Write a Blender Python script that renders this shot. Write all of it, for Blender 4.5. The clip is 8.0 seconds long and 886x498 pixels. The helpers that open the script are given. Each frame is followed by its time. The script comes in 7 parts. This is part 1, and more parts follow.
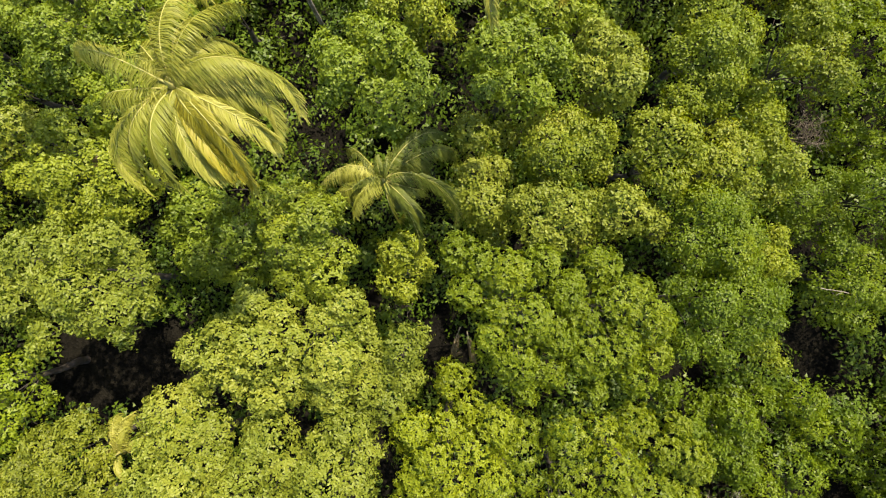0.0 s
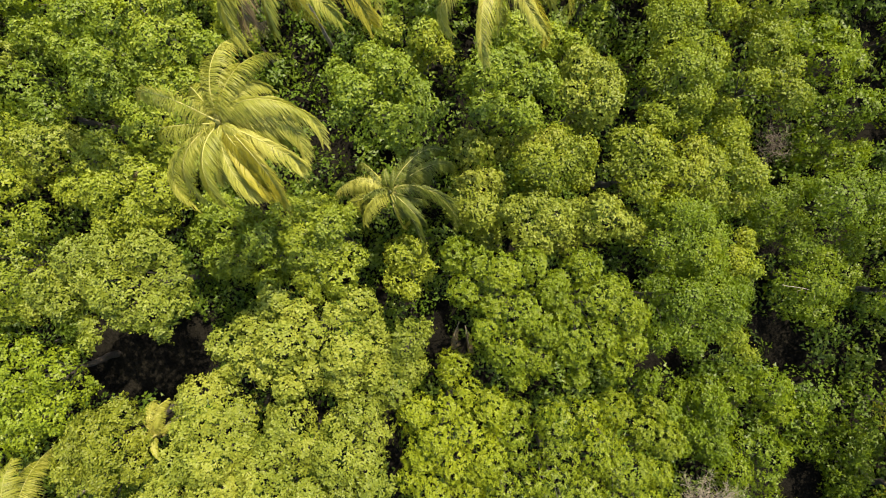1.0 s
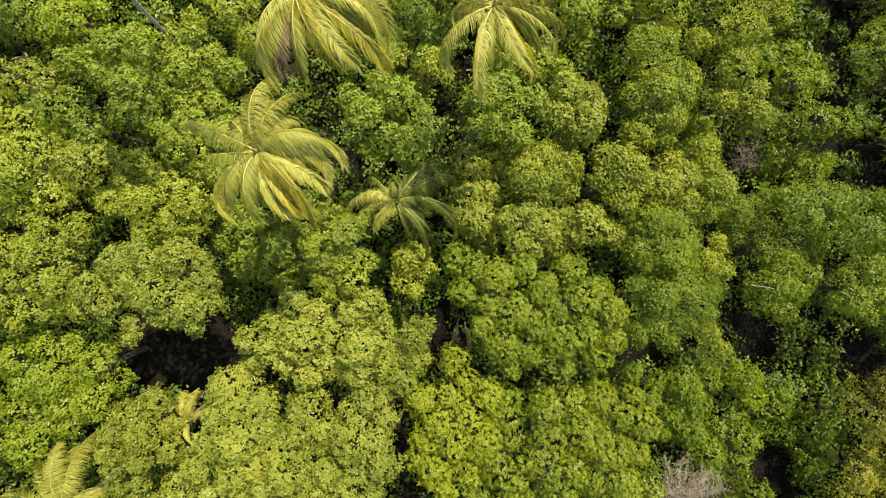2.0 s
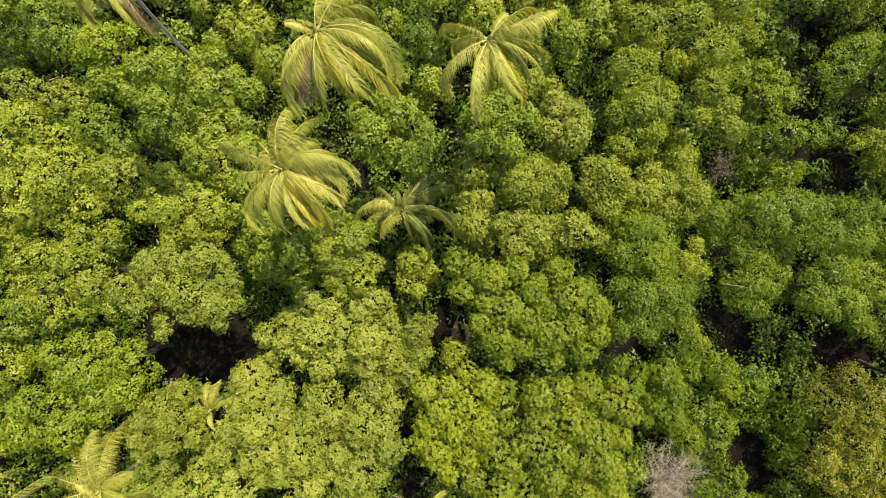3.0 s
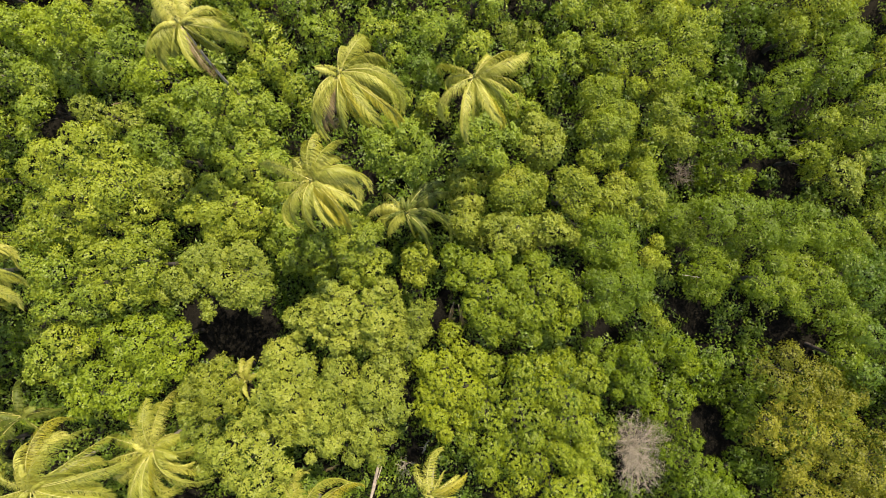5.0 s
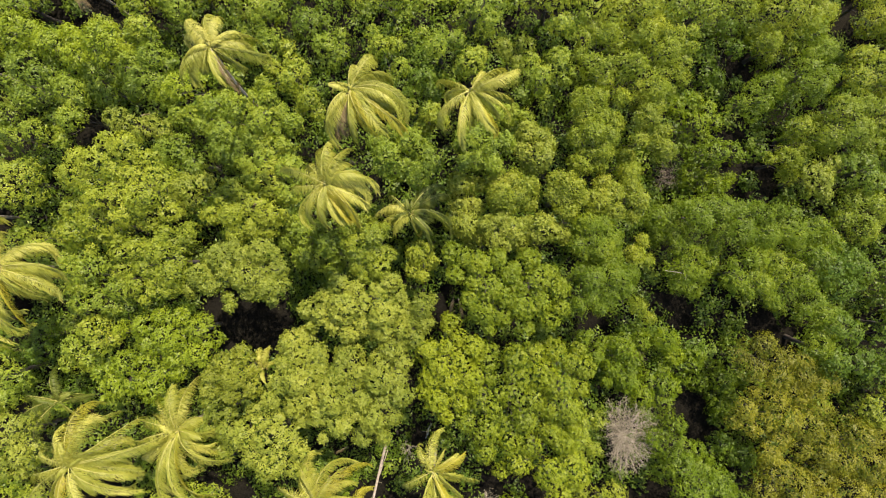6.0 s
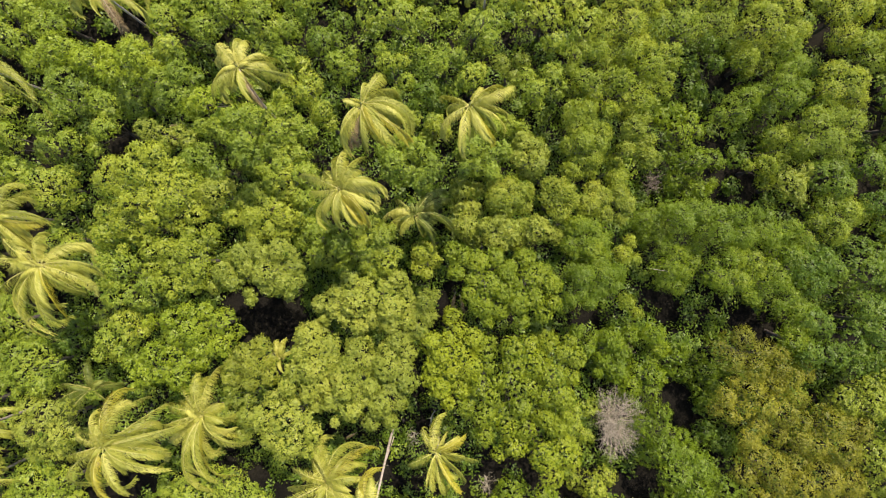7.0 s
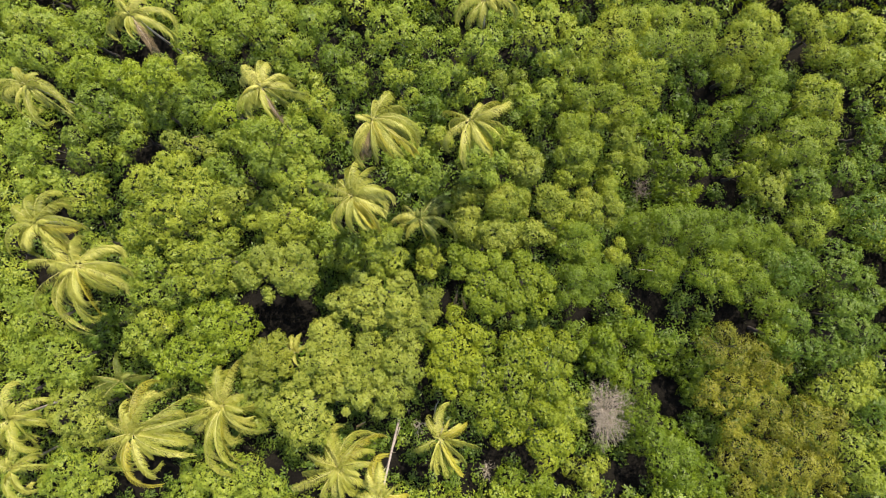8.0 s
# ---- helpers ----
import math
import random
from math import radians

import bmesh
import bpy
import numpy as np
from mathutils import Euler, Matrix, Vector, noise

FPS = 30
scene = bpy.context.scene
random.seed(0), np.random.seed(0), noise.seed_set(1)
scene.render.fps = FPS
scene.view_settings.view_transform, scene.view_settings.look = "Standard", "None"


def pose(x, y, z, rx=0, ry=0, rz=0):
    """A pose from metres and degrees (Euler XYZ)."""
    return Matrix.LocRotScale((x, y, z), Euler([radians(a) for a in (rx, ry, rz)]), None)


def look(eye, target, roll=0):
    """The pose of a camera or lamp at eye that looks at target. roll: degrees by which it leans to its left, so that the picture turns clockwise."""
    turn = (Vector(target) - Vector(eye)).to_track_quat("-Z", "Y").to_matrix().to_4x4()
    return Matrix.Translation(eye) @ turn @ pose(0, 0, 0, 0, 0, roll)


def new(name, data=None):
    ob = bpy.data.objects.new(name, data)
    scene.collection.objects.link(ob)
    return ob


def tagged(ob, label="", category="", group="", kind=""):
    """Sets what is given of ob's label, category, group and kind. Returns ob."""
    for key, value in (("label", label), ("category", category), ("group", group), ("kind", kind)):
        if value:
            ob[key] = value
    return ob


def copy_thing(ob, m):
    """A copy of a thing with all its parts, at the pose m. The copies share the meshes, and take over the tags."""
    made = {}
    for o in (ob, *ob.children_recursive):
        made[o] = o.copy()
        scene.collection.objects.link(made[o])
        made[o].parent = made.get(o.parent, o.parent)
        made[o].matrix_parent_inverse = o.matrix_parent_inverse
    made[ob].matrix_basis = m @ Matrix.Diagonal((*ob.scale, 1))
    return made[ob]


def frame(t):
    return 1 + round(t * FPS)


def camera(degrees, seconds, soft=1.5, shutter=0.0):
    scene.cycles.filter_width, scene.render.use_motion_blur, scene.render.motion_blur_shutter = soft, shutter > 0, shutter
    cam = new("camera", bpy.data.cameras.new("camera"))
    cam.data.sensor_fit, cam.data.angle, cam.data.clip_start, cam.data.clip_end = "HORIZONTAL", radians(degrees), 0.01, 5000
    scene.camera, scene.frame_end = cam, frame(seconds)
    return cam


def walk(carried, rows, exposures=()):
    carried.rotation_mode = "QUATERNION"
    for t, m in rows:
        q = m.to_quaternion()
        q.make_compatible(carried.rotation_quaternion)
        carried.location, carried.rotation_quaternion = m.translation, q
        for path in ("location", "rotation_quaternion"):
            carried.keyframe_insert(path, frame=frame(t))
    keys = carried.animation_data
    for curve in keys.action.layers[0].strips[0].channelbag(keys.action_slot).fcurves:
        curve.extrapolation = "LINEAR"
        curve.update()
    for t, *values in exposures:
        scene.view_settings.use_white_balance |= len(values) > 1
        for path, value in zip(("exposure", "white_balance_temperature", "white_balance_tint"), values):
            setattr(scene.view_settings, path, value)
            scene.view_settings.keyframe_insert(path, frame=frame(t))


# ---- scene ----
cam = camera(72, 8.0, soft=1.15)
PATH = [
    (0, pose(0.000, 0.000, 44.640, -0.000, -0.000, 0.000)),
    (0.5, pose(-0.000, 0.178, 46.661, -0.147, 0.017, -0.133)),
    (1, pose(-0.048, 0.371, 48.648, -0.282, -0.046, -0.292)),
    (1.5, pose(-0.130, 0.592, 50.804, -0.407, -0.106, -0.368)),
    (3, pose(-0.334, 1.346, 56.950, -0.758, -0.230, -0.614)),
    (3.5, pose(-0.298, 1.272, 58.884, -0.625, -0.252, -0.631)),
    (4, pose(-0.195, 1.150, 60.881, -0.549, -0.198, -0.714)),
    (4.5, pose(-0.020, 0.945, 63.184, -0.454, -0.055, -0.728)),
    (6, pose(0.679, 0.228, 70.360, -0.052, 0.691, -0.865)),
    (6.5, pose(0.825, -0.058, 72.926, 0.157, 0.916, -0.867)),
    (7, pose(0.915, -0.274, 75.546, 0.363, 1.083, -0.829)),
    (7.5, pose(0.974, -0.406, 78.037, 0.503, 1.217, -0.832)),
    (8, pose(1.002, -0.461, 80.640, 0.649, 1.348, -0.893)),
]
walk(cam, PATH, [(0, 1.25, 7050, 19), (6, 1.27, 6900, 22), (8, 1.30, 6400, 25)])

# ---- light ----
SUN_TO = Vector((0.32, 0.52, 1.0)).normalized()
world = bpy.data.worlds.new("sky")
scene.world = world
world.use_nodes = True
wn, wl = world.node_tree.nodes, world.node_tree.links
sky = wn.new("ShaderNodeTexSky")
sky.sky_type = "NISHITA"
sky.sun_disc = False
sky.sun_elevation = math.asin(SUN_TO.z)
sky.sun_rotation = math.atan2(SUN_TO.x, SUN_TO.y)
wn["Background"].inputs["Strength"].default_value = 0.15
wl.new(sky.outputs["Color"], wn["Background"].inputs["Color"])
sun_data = bpy.data.lights.new("sun", "SUN")
sun_data.energy, sun_data.angle, sun_data.color = 5.0, radians(0.6), (1.0, 0.92, 0.76)
sun = new("sun", sun_data)
sun.matrix_world = look(SUN_TO * 120, (0, 0, 0))


# ---- materials ----
def material(name):
    m = bpy.data.materials.new(name)
    m.use_nodes = True
    m.node_tree.nodes.clear()
    return m, m.node_tree.nodes, m.node_tree.links


def ramp(nodes, stops):
    r = nodes.new("ShaderNodeValToRGB")
    while len(r.color_ramp.elements) < len(stops):
        r.color_ramp.elements.new(0.5)
    for e, (p, c) in zip(r.color_ramp.elements, stops):
        e.position, e.color = p, (*c, 1)
    return r


def leaf_material(name, dark, mid, light, rough=0.47, sheer=0.34, rare=None):
    """Leaf colours drawn leaf by leaf, with slow patches through the crown."""
    m, n, l = material(name)
    geo = n.new("ShaderNodeNewGeometry")
    info = n.new("ShaderNodeObjectInfo")
    patch = n.new("ShaderNodeTexNoise")
    patch.inputs["Scale"].default_value, patch.inputs["Detail"].default_value = 0.35, 3
    l.new(geo.outputs["Position"], patch.inputs["Vector"])
    a = n.new("ShaderNodeMath")
    a.operation = "MULTIPLY_ADD"
    l.new(geo.outputs["Random Per Island"], a.inputs[0])
    a.inputs[1].default_value = 0.30
    b = n.new("ShaderNodeMath")
    b.operation = "MULTIPLY_ADD"
    l.new(patch.outputs["Fac"], b.inputs[0])
    b.inputs[1].default_value = 0.9
    b.inputs[2].default_value = -0.26
    c = n.new("ShaderNodeMath")
    c.operation = "MULTIPLY_ADD"
    l.new(info.outputs["Random"], c.inputs[0])
    c.inputs[1].default_value = 0.30
    l.new(b.outputs[0], c.inputs[2])
    l.new(c.outputs[0], a.inputs[2])
    stops = [(0.0, dark), (0.5, mid), (0.93, light)]
    if rare:
        stops = [(0.0, dark), (0.5, mid), (0.88, light), (1.0, rare)]
    r = ramp(n, stops)
    l.new(a.outputs[0], r.inputs["Fac"])
    p = n.new("ShaderNodeBsdfPrincipled")
    p.inputs["Roughness"].default_value = rough
    p.inputs["Specular IOR Level"].default_value = 0.27
    l.new(r.outputs["Color"], p.inputs["Base Color"])
    t = n.new("ShaderNodeBsdfTranslucent")
    h = n.new("ShaderNodeHueSaturation")
    h.inputs["Hue"].default_value, h.inputs["Saturation"].default_value, h.inputs["Value"].default_value = 0.485, 1.1, 1.5
    l.new(r.outputs["Color"], h.inputs["Color"])
    l.new(h.outputs["Color"], t.inputs["Color"])
    mix = n.new("ShaderNodeMixShader")
    mix.inputs["Fac"].default_value = sheer
    l.new(p.outputs[0], mix.inputs[1])
    l.new(t.outputs[0], mix.inputs[2])
    o = n.new("ShaderNodeOutputMaterial")
    l.new(mix.outputs[0], o.inputs["Surface"])
    return m


def bark_material(name, dark, light, scale=6.0):
    m, n, l = material(name)
    geo = n.new("ShaderNodeNewGeometry")
    no = n.new("ShaderNodeTexNoise")
    no.inputs["Scale"].default_value, no.inputs["Detail"].default_value = scale, 6
    l.new(geo.outputs["Position"], no.inputs["Vector"])
    r = ramp(n, [(0.3, dark), (0.7, light)])
    l.new(no.outputs["Fac"], r.inputs["Fac"])
    p = n.new("ShaderNodeBsdfPrincipled")
    p.inputs["Roughness"].default_value = 0.85
    l.new(r.outputs["Color"], p.inputs["Base Color"])
    bu = n.new("ShaderNodeBump")
    bu.inputs["Strength"].default_value, bu.inputs["Distance"].default_value = 0.6, 0.03
    l.new(no.outputs["Fac"], bu.inputs["Height"])
    l.new(bu.outputs["Normal"], p.inputs["Normal"])
    o = n.new("ShaderNodeOutputMaterial")
    l.new(p.outputs[0], o.inputs["Surface"])
    return m


LEAF = {
    "lg": leaf_material("leaf_light_green", (0.080, 0.132, 0.006), (0.156, 0.215, 0.010), (0.238, 0.295, 0.018)),
    "gr": leaf_material("leaf_green", (0.060, 0.104, 0.010), (0.145, 0.206, 0.015), (0.259, 0.295, 0.028)),
    # dk crowns and floor shrubs: darker greens that carry the shade they stand in.
    "dk": leaf_material("leaf_shaded_green", (0.032, 0.067, 0.005), (0.070, 0.124, 0.008), (0.134, 0.184, 0.014)),
    "yl": leaf_material("leaf_yellow_green", (0.065, 0.104, 0.009), (0.158, 0.206, 0.014), (0.251, 0.294, 0.024)),
    "pl": leaf_material("leaf_pale_green", (0.078, 0.114, 0.012), (0.163, 0.206, 0.021), (0.262, 0.290, 0.038)),
    "yp": leaf_material("leaf_lime_green", (0.074, 0.104, 0.009), (0.172, 0.206, 0.017), (0.272, 0.290, 0.030)),
    "br": leaf_material("leaf_bright_green", (0.042, 0.078, 0.003), (0.092, 0.147, 0.004), (0.158, 0.214, 0.006)),
    "fi": leaf_material("leaf_fine_green", (0.070, 0.114, 0.008), (0.146, 0.198, 0.011), (0.241, 0.276, 0.020)),
    "gy": leaf_material("leaf_golden_green", (0.069, 0.109, 0.009), (0.151, 0.194, 0.013), (0.254, 0.273, 0.028), rare=(0.264, 0.238, 0.028)),
    "ro": leaf_material("leaf_rosette_green", (0.054, 0.089, 0.004), (0.121, 0.173, 0.006), (0.205, 0.247, 0.010)),
    "rd": leaf_material("leaf_deep_green", (0.048, 0.088, 0.004), (0.099, 0.154, 0.005), (0.172, 0.216, 0.009)),
    "ol": leaf_material("leaf_olive", (0.072, 0.113, 0.006), (0.162, 0.211, 0.008), (0.254, 0.299, 0.013)),
    "ob": leaf_material("leaf_olive_brown", (0.073, 0.084, 0.005), (0.138, 0.149, 0.008), (0.212, 0.214, 0.015), rare=(0.240, 0.195, 0.030)),
}
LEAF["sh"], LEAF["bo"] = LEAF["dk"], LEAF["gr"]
PALM_LEAF = leaf_material("palm_leaflet", (0.090, 0.115, 0.010), (0.210, 0.228, 0.028), (0.420, 0.412, 0.095), rough=0.5, sheer=0.30)
# Darker green copy of palm_leaflet: shade on a frond is put into its colour.
PALM_SHADE = leaf_material("palm_leaflet_shaded_green", (0.048, 0.074, 0.010), (0.092, 0.121, 0.014), (0.160, 0.180, 0.031), rough=0.5, sheer=0.30)
PALM_GOLD = leaf_material("palm_leaflet_gold", (0.137, 0.140, 0.011), (0.227, 0.219, 0.018), (0.328, 0.290, 0.027), rough=0.5, sheer=0.30)
PALM_DEAD = leaf_material("palm_leaflet_dry", (0.070, 0.050, 0.022), (0.140, 0.105, 0.045), (0.230, 0.180, 0.085), rough=0.7, sheer=0.2)
RIB = bark_material("palm_midrib", (0.21, 0.22, 0.04), (0.37, 0.35, 0.10), 3)
RIB_DEAD = bark_material("dry_midrib", (0.18, 0.15, 0.09), (0.32, 0.27, 0.17), 3)
BARK = bark_material("bark", (0.022, 0.019, 0.014), (0.056, 0.047, 0.036))
PALM_BARK = bark_material("palm_bark", (0.15, 0.13, 0.10), (0.33, 0.29, 0.23), 4)
TWIG = bark_material("bleached_twig", (0.175, 0.155, 0.105), (0.34, 0.305, 0.215), 4)
DRY_TWIG = bark_material("dry_twig", (0.07, 0.058, 0.036), (0.19, 0.16, 0.11), 4)
HUSK = bark_material("coconut_husk", (0.16, 0.15, 0.03), (0.30, 0.24, 0.06), 5)


def ground_material():
    m, n, l = material("shaded_leaf_litter")
    geo = n.new("ShaderNodeNewGeometry")
    n1 = n.new("ShaderNodeTexNoise")
    n1.inputs["Scale"].default_value, n1.inputs["Detail"].default_value = 0.25, 4
    n2 = n.new("ShaderNodeTexVoronoi")
    n2.inputs["Scale"].default_value = 7.0
    for q in (n1, n2):
        l.new(geo.outputs["Position"], q.inputs["Vector"])
    # Near-black floor tones: the shade beneath the crowns is put into them.
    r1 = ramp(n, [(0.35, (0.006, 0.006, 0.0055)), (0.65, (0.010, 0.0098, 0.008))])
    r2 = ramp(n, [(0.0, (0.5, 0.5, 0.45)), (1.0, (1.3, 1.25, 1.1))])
    l.new(n1.outputs["Fac"], r1.inputs["Fac"])
    l.new(n2.outputs["Color"], r2.inputs["Fac"])
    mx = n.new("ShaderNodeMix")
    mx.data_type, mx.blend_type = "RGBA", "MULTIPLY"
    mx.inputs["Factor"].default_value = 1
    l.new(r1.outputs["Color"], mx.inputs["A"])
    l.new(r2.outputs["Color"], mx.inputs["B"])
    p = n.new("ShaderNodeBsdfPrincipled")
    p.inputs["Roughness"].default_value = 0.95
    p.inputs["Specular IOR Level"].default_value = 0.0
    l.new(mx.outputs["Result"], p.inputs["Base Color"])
    bu = n.new("ShaderNodeBump")
    bu.inputs["Strength"].default_value, bu.inputs["Distance"].default_value = 0.8, 0.05
    l.new(n2.outputs["Distance"], bu.inputs["Height"])
    l.new(bu.outputs["Normal"], p.inputs["Normal"])
    o = n.new("ShaderNodeOutputMaterial")
    l.new(p.outputs[0], o.inputs["Surface"])
    return m


GROUND = ground_material()
rng = np.random.default_rng(11)


# ---- mesh helpers ----
def mesh_of(name, verts, faces, mat):
    """A mesh from arrays: verts n x 3, faces m x k (all with the same number of corners)."""
    me = bpy.data.meshes.new(name)
    verts, faces = np.asarray(verts, np.float32), np.asarray(faces, np.int32)
    k = faces.shape[1]
    me.vertices.add(len(verts))
    me.vertices.foreach_set("co", verts.ravel())
    me.loops.add(faces.size)
    me.loops.foreach_set("vertex_index", faces.ravel())
    me.polygons.add(len(faces))
    me.polygons.foreach_set("loop_start", np.arange(0, faces.size, k, dtype=np.int32))
    me.update(calc_edges=True)
    me.materials.append(mat)
    return me


def part(name, me, parent, label=""):
    ob = new(name, me)
    ob.parent = parent
    return tagged(ob, label)


def unit(v):
    return v / (np.linalg.norm(v, axis=-1, keepdims=True) + 1e-9)


def leaves(base, way, up, length, width, fold=0.12, droop=0.22):
    """Folded, pointed leaves, two triangles each: base point, direction, upper side, length and width."""
    n = len(base)
    side = unit(np.cross(way, up))
    top = unit(np.cross(side, way))
    ln, wd = length[:, None], width[:, None]
    mid = base + way * ln * 0.45
    tip = base + way * ln - top * ln * droop
    a = mid + side * wd * 0.5 + top * wd * fold
    b = mid - side * wd * 0.5 + top * wd * fold
    v = np.stack([base, a, tip, b], 1).reshape(-1, 3)
    i = np.arange(n)[:, None] * 4
    f = np.concatenate([i + [0, 1, 2], i + [0, 2, 3]], 0)
    return v, f


def slips(base, way, up, length, width):
    """Leaves far from the eye, one pointed triangle each."""
    side = unit(np.cross(way, up)) * width[:, None] * 0.5
    mid = base + way * (length * 0.2)[:, None]
    tip = base + way * length[:, None] - up * (length * 0.22)[:, None]
    v = np.stack([mid - side, mid + side, tip], 1).reshape(-1, 3)
    return v, np.arange(len(v)).reshape(-1, 3)


def rosettes(centre, axis, count, length, width, spread=(48, 86), near=False, loose=0.6):
    """Whorls of leaves round shoots: each has count leaves."""
    n = len(centre)
    c = np.repeat(centre, count, 0)
    ax = np.repeat(axis, count, 0)
    ref = np.where(np.abs(ax[:, 2:3]) < 0.8, [[0.0, 0, 1]], [[1.0, 0, 0]])
    u = unit(np.cross(ax, ref))
    w = np.cross(ax, u)
    turn = np.tile(np.arange(count) * 2.399, n) + np.repeat(rng.uniform(0, 6.28, n), count)
    lean = np.radians(rng.uniform(*spread, n * count))
    way = ax * np.cos(lean)[:, None] + (u * np.cos(turn)[:, None] + w * np.sin(turn)[:, None]) * np.sin(lean)[:, None]
    way = unit(way + rng.normal(0, loose * 0.32, way.shape))
    c = c + rng.normal(0, loose * length * 0.75, c.shape)
    ln = length * rng.uniform(0.6, 1.2, n * count)
    wd = width * rng.uniform(0.8, 1.25, n * count)
    if near:
        return leaves(c, unit(way), ax, ln, wd)
    return slips(c, unit(way), ax, ln, wd)


def tube(points, radii, sides=6):
    """A tapered tube along points, closed at its end."""
    points = np.asarray(points, float)
    verts, faces = [], []
    for i, (p, r) in enumerate(zip(points, radii)):
        d = points[min(i + 1, len(points) - 1)] - points[max(i - 1, 0)]
        d = d / (np.linalg.norm(d) + 1e-9)
        ref = np.array([1.0, 0, 0]) if abs(d[0]) < 0.8 else np.array([0, 1.0, 0])
        u = np.cross(d, ref)
        u /= np.linalg.norm(u)
        w = np.cross(d, u)
        for s in range(sides):
            a = 2 * math.pi * s / sides
            verts.append(p + r * (u * math.cos(a) + w * math.sin(a)))
    for i in range(len(points) - 1):
        for s in range(sides):
            a, b = i * sides + s, i * sides + (s + 1) % sides
            faces.append((a, b, b + sides, a + sides))
    return np.array(verts), np.array(faces)


def bend(a, b, steps, sag, wobble=0.0):
    """Points from a to b on a soft arc, sag metres off the straight line at the middle."""
    a, b = np.asarray(a, float), np.asarray(b, float)
    t = np.linspace(0, 1, steps)[:, None]
    p = a + (b - a) * t
    p[:, 2] += (np.sin(t[:, 0] * math.pi)) * sag
    if wobble:
        p[1:-1] += rng.normal(0, wobble, (steps - 2, 3))
    return p


# ---- ground ----
def ground():
    edge = np.concatenate([[-2400, -900, -350, -160], np.linspace(-90, 90, 61), [160, 350, 900, 2400]])
    x, y = np.meshgrid(edge, edge)
    near = np.clip(1 - np.maximum(np.abs(x), np.abs(y)) / 150, 0, 1)
    z = near * (0.22 * np.sin(x * 0.31 + 1) * np.cos(y * 0.27) + rng.normal(0, 0.06, x.shape)) - 0.05
    n = len(edge)
    i = (np.arange(n - 1)[:, None] * n + np.arange(n - 1)).ravel()
    f = np.stack([i, i + 1, i + n + 1, i + n], 1)
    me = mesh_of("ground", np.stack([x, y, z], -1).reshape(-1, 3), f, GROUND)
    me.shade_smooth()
    tagged(new("ground", me), "dark forest floor with scattered leaf litter, shade put into its colour", "ground", kind="structure")


ground()

# ---- trees ----
# leaf length, leaf width, leaves in a whorl, size of the lumps in the foliage, their depth, leaf cover
FORM = {
    "sh": (0.36, 0.165, 6, 1.00, 0.50, 0.9), "bo": (0.38, 0.18, 6, 1.15, 0.60, 1.4),
    "lg": (0.240, 0.125, 6, 1.05, 0.37, 2.4), 
    "gr": (0.225, 0.124, 6, 1.10, 0.42, 2.3), "dk": (0.230, 0.124, 6, 1.10, 0.42, 2.0), "yl": (0.210, 0.114, 6, 1.05, 0.39, 2.3),
    "pl": (0.210, 0.114, 6, 1.15, 0.37, 2.4), "yp": (0.205, 0.112, 6, 1.05, 0.37, 2.4), "br": (0.225, 0.112, 6, 1.05, 0.41, 2.0),
    "fi": (0.185, 0.102, 6, 0.90, 0.42, 2.0), "gy": (0.202, 0.116, 6, 0.95, 0.41, 2.2), "ro": (0.165, 0.080, 8, 0.56, 0.36, 2.1),
    "rd": (0.180, 0.095, 6, 0.80, 0.36, 2.1), "ol": (0.168, 0.078, 8, 0.62, 0.36, 2.1), "ob": (0.194, 0.104, 6, 0.95, 0.42, 1.8),
}
LABEL = {
    "sh": "low shrub under the tall crowns, its dark green holding their shade", "bo": "broadleaf tree with a green crown at the forest edge",
    "lg": "broadleaf tree with a sunlit fresh green crown",
    "gr": "tall broadleaf tree with a lumpy mid-green crown", "dk": "shaded broadleaf tree with a dark green crown",
    "yl": "broadleaf tree with a sunlit yellow-green crown", "pl": "broadleaf tree with a dense pale green domed crown",
    "yp": "broadleaf tree with a wide lime-green crown", "br": "low broadleaf tree with bright fresh green leaves",
    "fi": "fine-leaved tree with a feathery light green crown", "gy": "broadleaf tree with a golden-green crown",
    "ro": "dense tree with small rich green leaf rosettes", "rd": "fine-leaved tree with a deep green crown",
    "ol": "dense small-leaved tree with an olive-green crown", "ob": "half-dry tree with a wide olive-brown crown",
}


LATTICE = np.random.default_rng(3).random((32, 32, 32))


def lumps(p, size):
    """Rounded swellings with creases between them, 0 to 1, at points p."""
    q = p / size
    i = np.floor(q).astype(int)
    t = q - i
    t = t * t * (3 - 2 * t)
    total = 0
    for k in range(8):
        o = np.array([k & 1, k >> 1 & 1, k >> 2 & 1])
        c = (i + o) % 32
        w = np.prod(np.where(o, t, 1 - t), 1)
        total = total + w * LATTICE[c[:, 0], c[:, 1], c[:, 2]]
    return np.clip(np.abs(total - 0.5) * 3.2, 0, 1) ** 0.8


